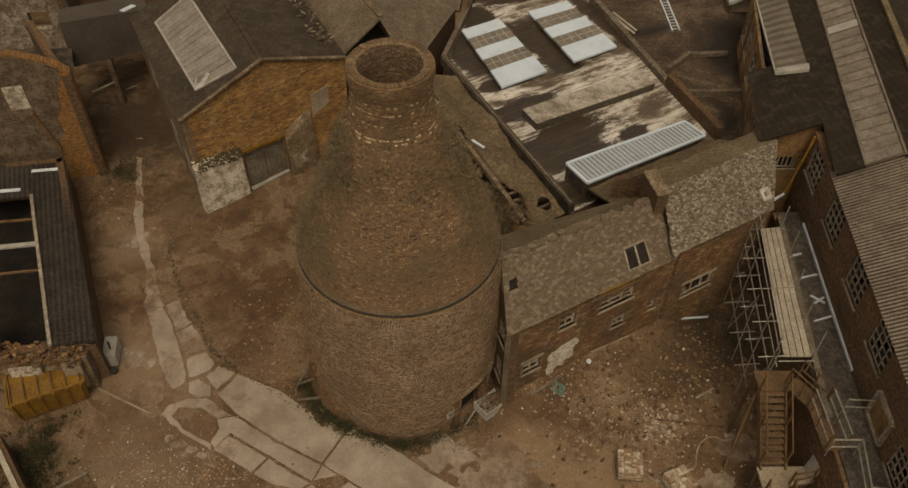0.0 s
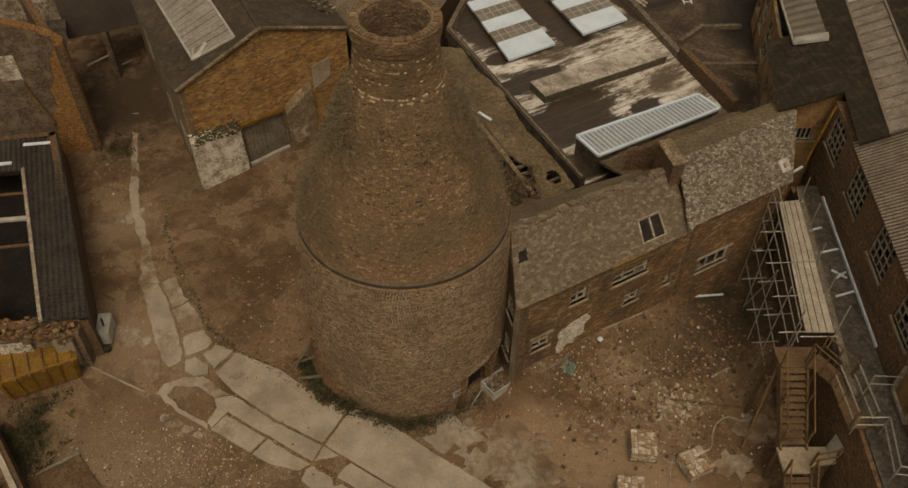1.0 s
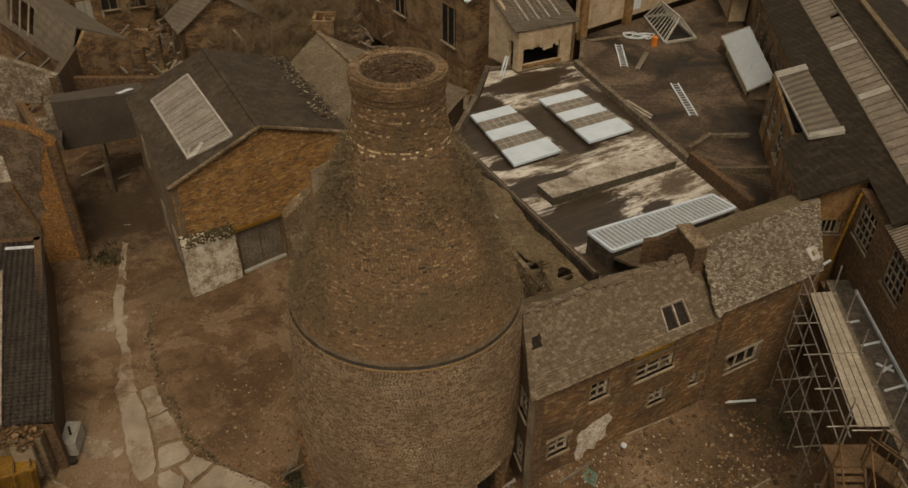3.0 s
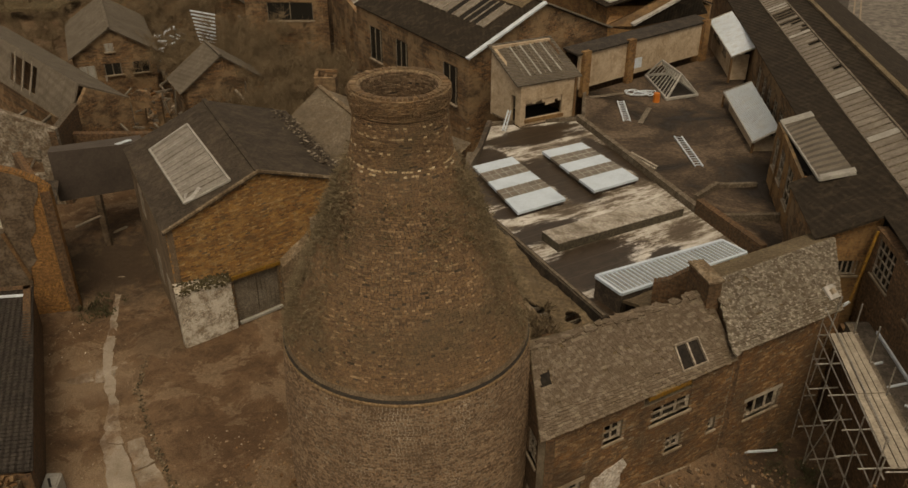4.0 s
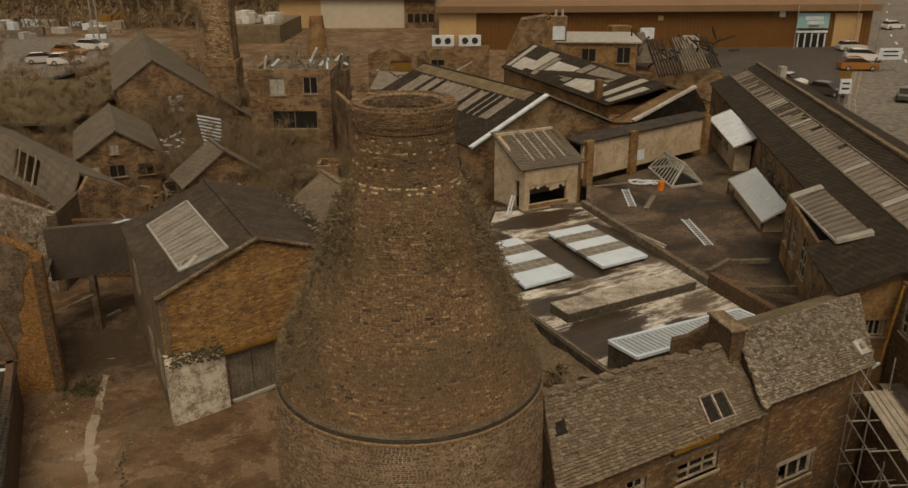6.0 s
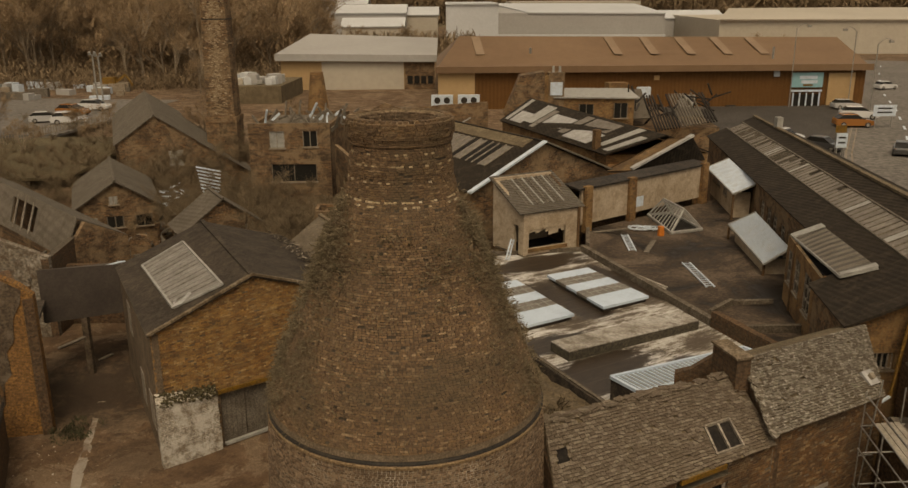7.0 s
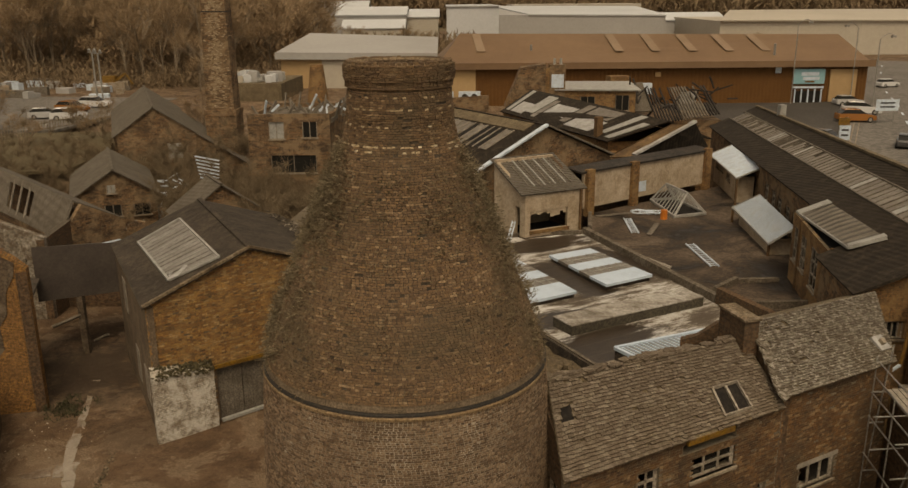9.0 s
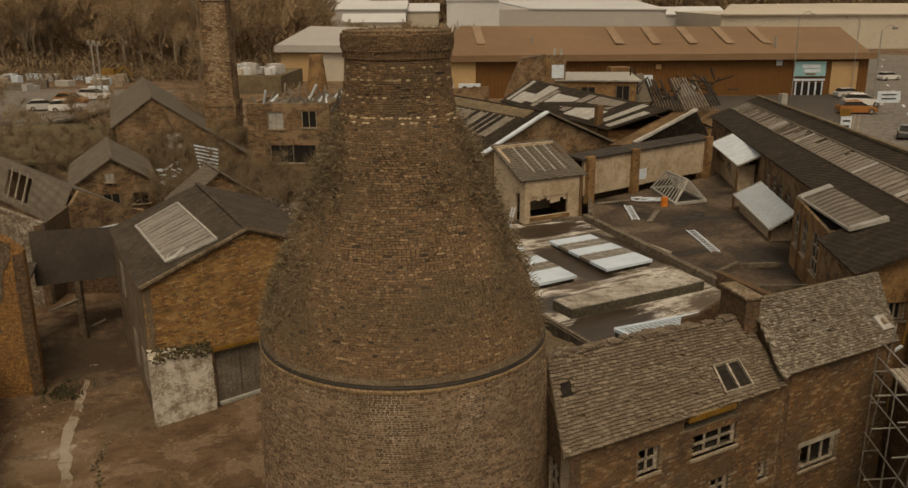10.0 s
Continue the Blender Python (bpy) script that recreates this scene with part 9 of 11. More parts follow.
# three-storey roofless building
h1 = thing("roofless_mill", "roofless three-storey brick mill with rubble-topped walls", "mill")
qa, qb = (-19.1, 80.0), (-11.4, 80.0)
T3 = [(1.95, 3.4, 4.2, 5.75, "board"), (5.1, 6.5, 4.3, 5.75, "glass"), (2.0, 6.3, 0.95, 2.6, "dark"), (0.7, 4.2, -3.7, -1.4, "dark")]
bm = bmesh.new()
wall(bm, qa, qb, -4.5, 6.5, 0.4, [t[:4] for t in T3])
part("wall", bm, M_brick_far, h1)
for t in T3:
    gable_window(h1, qa, qb, *t)
    bm = bmesh.new()
    s0, s1, z1 = t[0], t[1], t[3]
    beam(bm, on_wall(qa, qb, s0 - 0.1, t[2] - 0.1, -0.05), on_wall(qa, qb, s1 + 0.1, t[2] - 0.1, -0.05), 0.12, 0.12)
    part("sill", bm, M_concrete, h1)
for a, b in ((qb, (-10.6, 90)), ((-10.6, 90), (-18.5, 90)), ((-18.5, 90), qa)):
    bm = bmesh.new()
    wall(bm, a, b, -4.5, 6.4, 0.4)
    part("wall", bm, M_brick_far, h1)
bm = bmesh.new()
prism(bm, [(-18.7, 80.4), (-11.2, 80.4), (-10.9, 89.7), (-18.2, 89.7)], 5.6, 6.0)
part("rubble_floor", bm, M_wood_old, h1)
rnd = random.Random(91)
for k in range(46):
    p = Vector((rnd.uniform(-18.6, -9.5), rnd.uniform(80.2, 89), 6.1))
    bm = bmesh.new()
    beam(bm, p, p + Vector((rnd.uniform(-1.2, 1.2), rnd.uniform(-1, 1), rnd.uniform(0.1, 1.6))), 0.14, 0.2)
    part("timber", bm, M_white if k % 5 == 0 else M_wood_old, h1)
stump = thing("brick_stump", "rounded remnant of an orange brick flue", "flue")
bm = bmesh.new()
bmesh.ops.create_cone(bm, cap_ends=True, segments=12, radius1=1.2, radius2=0.7, depth=4.2, matrix=pose(-14.3, 93.0, 8.0))
part("flue", bm, M_orange, stump)

# tall square chimney
chim = thing("tall_chimney", "tall tapering square brick factory chimney", "chimney")
cx, cy = -25.6, 97.0
for z0, z1, w0, w1 in ((-3.0, 4.4, 3.5, 3.4), (4.404, 5.0, 3.55, 3.5), (5.004, 27.0, 3.1, 2.15)):
    bm = bmesh.new()
    hexa(bm, [(cx + sx * w0 / 2, cy + sy * w0 / 2, z0) for sx, sy in ((-1, -1), (1, -1), (1, 1), (-1, 1))] + [(cx + sx * w1 / 2, cy + sy * w1 / 2, z1) for sx, sy in ((-1, -1), (1, -1), (1, 1), (-1, 1))])
    part("shaft", bm, M_brick_far, chim)
rnd = random.Random(17)
M_spall = piece_mat("spalled_brick", [(0.30, 0.22, 0.14), (0.24, 0.17, 0.105), (0.40, 0.31, 0.21)])
bm = bmesh.new()
for k in range(760):
    z = rnd.uniform(5.2, 22)
    w = 3.1 - (z - 5) * 0.95 / 22
    boxm(bm, (cx + rnd.gauss(0, w / 5), cy - w / 2 + 0.0, z), (rnd.uniform(0.15, 0.3), 0.05, 0.1))
tagged(part("spalling", bm, M_spall, chim), kind="stuff")
bm = bmesh.new()
for z in (15.6,):
    w = 3.1 - (z - 5) * 0.95 / 22 + 0.08
    boxm(bm, (cx, cy, z), (w, w, 0.14))
part("iron_strap", bm, M_iron, chim)

# gabled houses on the left
MO, MAng = (-34.37, 86.78), 20.9
mr = radians(MAng)
g2h = house("gabled_mill", "old brick gabled mill with a grey slate roof", "mill", MO, MAng, 8.0, 24.5, -4.0, 3.4, 6.2, M_brick_far, M_grey_slate2, True, 0.2)
mc, mn = Vector((math.cos(mr), math.sin(mr))), Vector((-math.sin(mr), math.cos(mr)))
ma, mb = Vector(MO) + mc * 8.0, Vector(MO) + mc * 14.0
bm = bmesh.new()
wall(bm, ma, mb, -4.0, [(0, 3.4), (6.0, -0.8)], 0.3)
part("lean_to_wall", bm, M_brick_far, g2h)
bm = bmesh.new()
sheet(bm, [(*(ma - mn * 0.2), 3.45), (*(mb - mn * 0.2), -0.75), (*(mb + mn * 20), -0.75), (*(ma + mn * 20), 3.45)], 0.1)
part("lean_to_roof", bm, M_grey_slate2, g2h)
gable_window(g2h, (MO[0] + 0.15 * math.sin(mr), MO[1] - 0.15 * math.cos(mr)), (mb.x + 0.15 * math.sin(mr), mb.y - 0.15 * math.cos(mr)), 5.1, 6.6, 0.85, 2.45, "board")
bm = bmesh.new()
boxm(bm, (*(Vector(MO) + mc * 7.5 - mn * 0.2), 1.6), (1.0, 0.6, 3.6), MAng)
part("chimney", bm, M_brick_far, g2h)
HO, HAng = (-29.99, 66.02), 22.7
hr = radians(HAng)
h2 = house("gabled_store", "brick gabled store with grey slates and boarded windows", "store", HO, HAng, 6.2, 10.9, -3.5, 1.8, 3.8, M_brick_far, M_grey_slate2, True, 0.3)
ha = (HO[0] + 0.15 * math.sin(hr), HO[1] - 0.15 * math.cos(hr))
for s0, s1, z0, z1, kd_ in ((0.35, 1.55, -0.45, 0.95, "board"), (2.2, 3.5, 0.05, 0.95, "dark"), (4.4, 5.7, 0.0, 0.9, "dark"), (2.5, 3.2, 1.95, 2.6, "board")):
    gable_window(h2, ha, (ha[0] + 8 * math.cos(hr), ha[1] + 8 * math.sin(hr)), s0, s1, z0, z1, kd_)
lg = thing("slated_shed", "long shed with a holed grey slate roof", "shed")
LR0, LR1, LE0, LE1 = Vector((-37.5, 65.4, 5.5)), Vector((-22.5, 49.3, 5.5)), Vector((-35.8, 61.0, 3.5)), Vector((-22.8, 47.7, 3.5))


def shed_slope(u, v, up=0.0):
    return LE0.lerp(LE1, u).lerp(LR0.lerp(LR1, u), v) + Vector((0, 0, up))


for u0, u1, v0, v1 in ((0.0, 0.5, 0.0, 1.0), (0.5, 0.72, 0.0, 0.18), (0.5, 0.72, 0.8, 1.0), (0.72, 1.0, 0.0, 1.0)):
    bm = bmesh.new()
    sheet(bm, [shed_slope(u0, v0), shed_slope(u1, v0), shed_slope(u1, v1), shed_slope(u0, v1)], 0.1)
    part("roof", bm, M_grey_slate, lg)
for u in (0.54, 0.61, 0.68):
    bm = bmesh.new()
    beam(bm, shed_slope(u, 0.1, -0.06), shed_slope(u, 0.9, -0.06), 0.12, 0.12)
    part("rafter", bm, M_wood_old, lg)
back = Vector((2.2, 1.9, -1.6))
bm = bmesh.new()
sheet(bm, [LR0, LR1, LR1 + back, LR0 + back], 0.1)
part("rear_roof", bm, M_grey_slate, lg)
for a, b, t in ((LE0.xy, LE1.xy, 3.45), (LE1.xy, (LR1 + back).xy, [(0, 3.4), (1.6, 5.3), (4.4, 3.8)]), ((LR1 + back).xy, (LR0 + back).xy, 3.2)):
    bm = bmesh.new()
    wall(bm, a, b, -3.0, t, 0.3)
    part("wall", bm, M_brick_far, lg)
sg = house("small_gable", "small brick gabled outhouse with a slipping slate roof", "outhouse", (-18.6, 56.4), 29.2, 5.8, 3.4, -2.5, 2.4, 4.5, M_brick_far, M_grey_slate, True, 0.25)
ct = thing("cottage_ruin", "ruined wall with bare posts and a boarded window", "ruin")
bm = bmesh.new()
wall(bm, (-22.7, 57.5), (-20.6, 57.5), -2.8, [(0, 1.7), (0.5, 2.1), (1.2, 2.0), (1.5, 1.3), (2.1, 1.6)], 0.35, [(0.85, 1.7, -0.4, 0.8)])
part("wall", bm, M_brick_far, ct)
for k in range(9):
    bm = bmesh.new()
    p = Vector((-23.4 + 0.45 * k, 57.9, 0.2))
    beam(bm, p, p + Vector((rnd.uniform(-0.3, 0.5), 0.1, rnd.uniform(0.8, 2.0))), 0.1, 0.1)
    part("post", bm, M_wood_old, ct)
# pale collapsed lath roof among the ruins
la = thing("bare_laths", "collapsed white laths of a fallen ceiling", "debris")
for k in range(12):
    bm = bmesh.new()
    a = Vector((-21.6 + 0.05 * k, 71.0, 3.0 - 0.3 * k + 1.2))
    beam(bm, a, a + Vector((1.9 - 0.08 * k, 0.5, -0.5)), 0.2, 0.09)
    part("lath", bm, M_white, la)
rnd = random.Random(7)
for k in range(30):
    bm = bmesh.new()
    a = Vector((rnd.uniform(-24.5, -22), rnd.uniform(69.5, 72), rnd.uniform(0.2, 2.6)))
    beam(bm, a, a + Vector((rnd.uniform(-0.8, 0.8), 0.2, rnd.uniform(-0.6, 0.6))), 0.16, 0.1)
    part("lath", bm, M_white if k % 2 else M_wood_old, la)
# flat-roofed wing between the mill and the gabled workshop
fwg = thing("flat_roofed_wing", "low brick wing with open doorways and a wet flat roof", "building")
wa_, wb_, wc_, wd_ = (-11.0, 79.9), (-6.6, 67.6), (-1.2, 70.0), (-4.2, 83.5)
bm = bmesh.new()
wall(bm, wa_, wb_, -3.2, [(0, 4.5), (6.0, 4.3), (9.5, 4.0), (13.1, 3.6)], 0.35, [(3.4, 4.8, -0.9, 2.2), (6.6, 7.9, -0.9, 2.2)])
part("wall", bm, M_brick_far, fwg)
bm = bmesh.new()
wall(bm, wb_, wc_, -3.2, 3.5, 0.35)
part("wall", bm, M_brick_far, fwg)
# near-black block stands for the unlit inside behind the doorways
bm = bmesh.new()
prism(bm, [(-10.2, 79.6), (-6.2, 68.3), (-1.5, 70.2), (-4.5, 83.0)], -3.0, 3.3)
part("inside", bm, M_dark, fwg)
bm = bmesh.new()
prism(bm, [(-10.6, 79.9), (-6.3, 68.0), (-1.3, 70.0), (-4.3, 83.4)], 3.304, 3.45)
part("roof", bm, rough_mat("wet_felt", (0.10, 0.083, 0.066), (0.17, 0.147, 0.122), (0.26, 0.235, 0.205), 0.5, 8, 0.5, 0.2, (0.06, 0.046, 0.034), 0.7), fwg)
rnd = random.Random(37)
for x, y, w, d, rz in ((-8.2, 79.0, 4.2, 1.3, 12), (-6.6, 76.2, 3.4, 1.4, 8), (-4.6, 73.6, 2.2, 1.6, -30), (-8.6, 75.6, 1.2, 0.5, 40), (-5.2, 80.8, 2.6, 1.0, 20), (-7.0, 72.6, 1.4, 0.4, -50), (-4.0, 77.6, 1.6, 0.9, 5)):
    bm = bmesh.new()
    boxm(bm, (x, y, 3.62 + 0.1 * rnd.random()), (w, d, 0.05), rz, rnd.uniform(-5, 5), rnd.uniform(-4, 4))
    tagged(part("fallen_sheet", bm, M_cladwhite_old), "dulled white sheet lying on the flat roof", "sheet", "fallen white sheets")
# square flue stub behind the barn
flue = thing("broken_flue", "square brick flue stub, open and broken at the top", "flue")
for k, (dx, dy, w, d, h) in enumerate(((0, -0.55, 1.3, 0.2, 5.6), (0, 0.55, 1.3, 0.2, 5.75), (-0.55, 0, 0.2, 0.9, 5.7), (0.55, 0, 0.2, 0.9, 5.5), (0.0, 0, 0.14, 0.9, 5.55))):
    bm = bmesh.new()
    boxm(bm, (-7.75 + dx, 50.5 + dy, h / 2 - 0.5), (w, d, h + 1.0))
    part("side", bm, M_brick_far, flue)
# near-black block added for the shade down inside the flue
bm = bmesh.new()
boxm(bm, (-7.75, 50.5, 2.4), (0.95, 0.95, 5.0))
part("shade_fill", bm, M_dark, flue)
# fallen sash frames and boards by the barn eave
for k in range(22):
    a = Vector((rnd.uniform(-14.6, -11.6), rnd.uniform(54.0, 58.5), rnd.uniform(0.3, 2.0)))
    bm = bmesh.new()
    beam(bm, a, a + Vector((rnd.uniform(-1.1, 1.1), rnd.uniform(-0.6, 0.6), rnd.uniform(-0.4, 1.6))), rnd.uniform(0.07, 0.22), 0.06)
    tagged(part("fallen_board", bm, (M_frame, M_wood_old, M_mesh)[k % 3]), "broken painted board among the brambles", "board", "fallen boards")
pl = [((rnd.gauss(-9.7, 0.55), rnd.gauss(50.2, 0.6), rnd.uniform(2.2, 5.2)), (rnd.gauss(0, 0.8), rnd.gauss(0, 0.8), 0.8)) for k in range(230)]
pl += [((rnd.gauss(-8.6, 0.6), rnd.gauss(47.0, 0.7), rnd.uniform(2.6, 4.6)), (rnd.gauss(0, 0.8), rnd.gauss(0, 0.8), 0.8)) for k in range(110)]
tufts("bramble_bush", "tawny leafless bramble bush against the flue stub", pl, 0.65, 46, M_scrub, 38, thin=0.35)
bm = bmesh.new()
rnd = random.Random(23)
for k in range(500):
    x, y = rnd.gauss(-12, 6), rnd.gauss(60, 9)
    boxm(bm, (x, y, max(ground_height(x, y), -2.0) + rnd.uniform(0.0, 3.0)), (rnd.uniform(0.2, 1.4), 0.14, 0.1), rnd.uniform(0, 360), rnd.uniform(-40, 40), rnd.uniform(-40, 40))
tagged(part("timber_debris", bm, M_wood_old), "fallen timbers and boards among the ruins", "debris", kind="stuff")
# ruined range behind the roofless mill
rr = thing("ruined_range", "low ruined brick range with a boarded door and dark window", "ruin")
ra_, rb_ = (-9.6, 100.0), (4.5, 100.0)
bm = bmesh.new()
wall(bm, ra_, rb_, -1.5, [(0, 4.9), (2.0, 5.9), (4.0, 5.2), (9.0, 5.6), (14.1, 5.9)], 0.4, [(2.6, 5.0, 1.6, 4.2), (7.3, 8.9, 2.2, 4.3)])
part("wall", bm, M_brick_far, rr)
bm = bmesh.new()
boxm(bm, on_wall(ra_, rb_, 3.8, 2.9, 0.2), (2.4, 0.1, 2.6))
part("door_board", bm, M_yellow, rr, "ochre boarded door")
gable_window(rr, ra_, rb_, 7.3, 8.9, 2.2, 4.3, "dark")
bm = bmesh.new()
prism(bm, [(-9.4, 100.6), (4.3, 100.6), (4.3, 108), (-9.4, 108)], -1.5, 4.4)
part("rubble_fill", bm, M_moss_roof, rr)
bm = bmesh.new()
sheet(bm, [(-8.5, 88.0, 3.2), (1.5, 88.0, 2.8), (1.0, 95.5, 3.4), (-8.0, 95.5, 3.8)], 0.12)
part("fallen_roof", bm, M_rooflight, rr)
for k in range(14):
    p = Vector((rnd.uniform(-9, 1), rnd.uniform(86, 98), 3.6))
    bm = bmesh.new()
    beam(bm, p, p + Vector((rnd.uniform(-2, 2), rnd.uniform(-1, 1), rnd.uniform(-0.3, 1.2))), 0.14, 0.12)
    part("timber", bm, M_mesh if k % 4 == 0 else M_wood_old, rr)
rnd = random.Random(31)
for nm, lab, m_, cnt in (("brick_rubble", "heaps of fallen brick among the ruins", M_bat, 1600), ("board_rubble", "splintered boards and sheets among the ruins", M_wood_old, 700), ("pale_rubble", "pale scraps of plaster among the ruins", M_stone, 500)):
    bm_v, bm_f = [], []
    for k in range(cnt):
        x, y = rnd.uniform(-34, 3), rnd.uniform(50, 112)
        z = ground_height(x, y) + rnd.uniform(0.0, 0.5)
        d = Vector((rnd.uniform(0.15, 0.9) * (1.6 if "board" in nm else 0.7), rnd.uniform(0.1, 0.4), rnd.uniform(0.05, 0.3)))
        m4 = pose(x, y, z, rnd.uniform(-30, 30), rnd.uniform(-30, 30), rnd.uniform(0, 360))
        b = len(bm_v)
        bm_v += [tuple(m4 @ Vector((sx * d.x / 2, sy * d.y / 2, sz * d.z / 2))) for sz in (-1, 1) for sx, sy in ((-1, -1), (1, -1), (1, 1), (-1, 1))]
        bm_f += [tuple(b + i for i in f) for f in ((3, 2, 1, 0), (4, 5, 6, 7), (0, 1, 5, 4), (1, 2, 6, 5), (2, 3, 7, 6), (3, 0, 4, 7))]
    tagged(raw(nm, bm_v, bm_f, m_), lab, "rubble", kind="stuff")
rnd = random.Random(29)
pl = []
for cx_, cy_, cz_, s_, n_ in ((-19.5, 66.0, 0.8, 1.8, 90), (-27, 80, 0.0, 2.2, 90), (-22, 74, 0.0, 2.0, 80), (-37, 80, -1.0, 3.0, 80), (-12.5, 60.0, 1.5, 1.3, 60), (-15.5, 63.5, 1.0, 1.5, 60), (-9.8, 47.0, 3.2, 0.7, 50), (-12.0, 51.5, 2.2, 0.9, 40), (-25, 84, 0.5, 2.0, 60), (-21, 88, 1.5, 2.0, 60), (-33, 84, -0.5, 3, 60), (-8.5, 58, 2.0, 1.0, 40), (-30, 100, -1.5, 3.0, 70), (-5, 80, 0.0, 2.2, 60), (-16, 70, 0.0, 1.6, 50), (-42, 98, -1.0, 3.5, 80), (-50, 90, -1.0, 4.0, 90), (-44, 78, -1.5, 3.5, 110), (-40, 72, -1.5, 2.5, 80), (-52, 84, -1.0, 3.5, 90), (-11.5, 52.5, 1.8, 1.2, 90), (-13.0, 56.5, 0.5, 1.6, 90), (-16.5, 67.5, 0.5, 1.8, 80), (-24.0, 70.0, 0.0, 1.8, 80), (-18.0, 76.0, -0.5, 1.8, 80), (-9.5, 62.0, 1.5, 1.4, 60)):
    pl += [((rnd.gauss(cx_, s_), rnd.gauss(cy_, s_), cz_ + abs(rnd.gauss(0, s_ * 0.6))), (rnd.gauss(0, 0.6), rnd.gauss(0, 0.6), 1)) for k in range(n_)]
tufts("bare_scrub", "bare brown scrub and brambles among the ruins", pl, 1.25, 60, M_scrub, 30, thin=0.42)

# ---- industrial estate beyond ----
M_brownclad = corrugated_mat("brown_cladding", (0.125, 0.056, 0.016), (0.15, 0.068, 0.021), 0, 0.6, (0.105, 0.05, 0.017), 0.3, 0.7, relief=0.3)
M_brownroof = rough_mat("brown_sheet_roof", (0.13, 0.078, 0.043), (0.165, 0.10, 0.056), (0.195, 0.122, 0.07), 0.05, 1.5, 0.6, 0.1, grainy=0.12)
M_cladgrey = rough_mat("pale_cladding", (0.27, 0.262, 0.245), (0.31, 0.302, 0.285), (0.34, 0.332, 0.315), 0.04, 1.2, 0.6, 0.05, grainy=0.12)
M_cladwhite = rough_mat("white_cladding", (0.40, 0.415, 0.42), (0.45, 0.465, 0.47), (0.49, 0.505, 0.51), 0.04, 1.2, 0.55, 0.05, grainy=0.12)
M_cladtan = rough_mat("tan_cladding", (0.33, 0.215, 0.105), (0.37, 0.245, 0.125), (0.40, 0.265, 0.14), 0.05, 1.2, 0.7, 0.05, grainy=0.12)
M_cladcream = rough_mat("cream_cladding", (0.36, 0.322, 0.262), (0.40, 0.36, 0.295), (0.43, 0.388, 0.32), 0.03, 1.0, 0.65, 0.05, grainy=0.12)
M_roofpatch = rough_mat("faded_sheet", (0.19, 0.13, 0.082), (0.23, 0.16, 0.105), (0.26, 0.19, 0.125), 0.1, 2, 0.7, 0.1, grainy=0.12)
M_blue = rough_mat("teal_sign", (0.16, 0.33, 0.36), (0.20, 0.38, 0.41), (0.24, 0.42, 0.45), 0.5, 3, 0.5, 0.05, grainy=0.12)

ware2 = thing("brown_warehouse", "long brown clad retail warehouse with a sheet roof", "warehouse")
bm = bmesh.new()
prism(bm, [(-1.6, 136), (66.2, 136), (66.2, 166), (-1.6, 166)], -0.5, 7.1)
part("wall", bm, M_brownclad, ware2)
bm = bmesh.new()
wall(bm, (66.2, 136.2), (66.2, 165.8), 7.104, [(0, 7.3), (13, 10.9), (29.6, 7.3)], 0.3)
part("gable", bm, M_brownclad, ware2)
for q in ([(-2.0, 135.4, 7.2), (66.8, 135.4, 7.2), (66.8, 149, 11.2), (2.0, 149, 11.8)], [(2.0, 149, 11.8), (66.8, 149, 11.2), (66.8, 166.5, 7.2), (-2.0, 166.5, 7.2)], [(-2.0, 166.5, 7.2), (-2.0, 135.4, 7.2), (2.0, 149, 11.8), (2.0, 149.2, 11.8)]):
    bm = bmesh.new()
    sheet(bm, q, 0.25)
    part("roof", bm, M_brownroof, ware2)
bm = bmesh.new()
beam(bm, (-2.0, 135.2, 7.3), (66.9, 135.2, 7.3), 0.5, 1.0)
part("eave_band", bm, M_brownroof, ware2)
for k, x in enumerate((4.0, 26.5, 32.5, 38.5, 44.5, 50.5)):
    # faded translucent strips lie flush in the slope
    top = 11.8 - 0.6 * (x - 2) / 64.8
    bm = bmesh.new()
    sheet(bm, [(x + 0.6, 141.0, 7.2 + (top - 7.2) * 5.6 / 13.6 + 0.16), (x + 2.0, 141.0, 7.2 + (top - 7.2) * 5.6 / 13.6 + 0.16), (x + 1.4, 148.4, 7.2 + (top - 7.2) * 13.0 / 13.6 + 0.16), (x, 148.4, 7.2 + (top - 7.2) * 13.0 / 13.6 + 0.16)], 0.05)
    part("rooflight", bm, M_roofpatch, ware2)
for x, y in ((13.5, 142.0), (52.5, 139.5)):
    bm = bmesh.new()
    tube(bm, (x, y, 8.0), (x, y, 10.2), 0.2)
    part("flue", bm, M_steel, ware2)
bm = bmesh.new()
boxm(bm, (62.4, 135.9, 3.2), (4.2, 0.3, 6.3))
part("tan_bay", bm, M_cladtan, ware2)
bm = bmesh.new()
boxm(bm, (1.3, 135.9, 4.2), (5.8, 0.3, 5.2))
part("tan_bay", bm, M_cladtan, ware2)
for x, z, w, h, m in ((18, 1.6, 14, 1.8, M_concrete), (52.0, 6.3, 0.9, 0.9, M_white), (33, 5.8, 0.8, 0.7, M_cladtan), (15.2, 6.4, 1.2, 0.9, M_cladtan), (38.0, 1.9, 2.6, 2.4, M_cladgrey)):
    bm = bmesh.new()
    boxm(bm, (x, 135.85, z), (w, 0.2, h))
    part("wall_panel", bm, m, ware2)
shopfront = new("shopfront")
shopfront.parent = ware2
bm = bmesh.new()
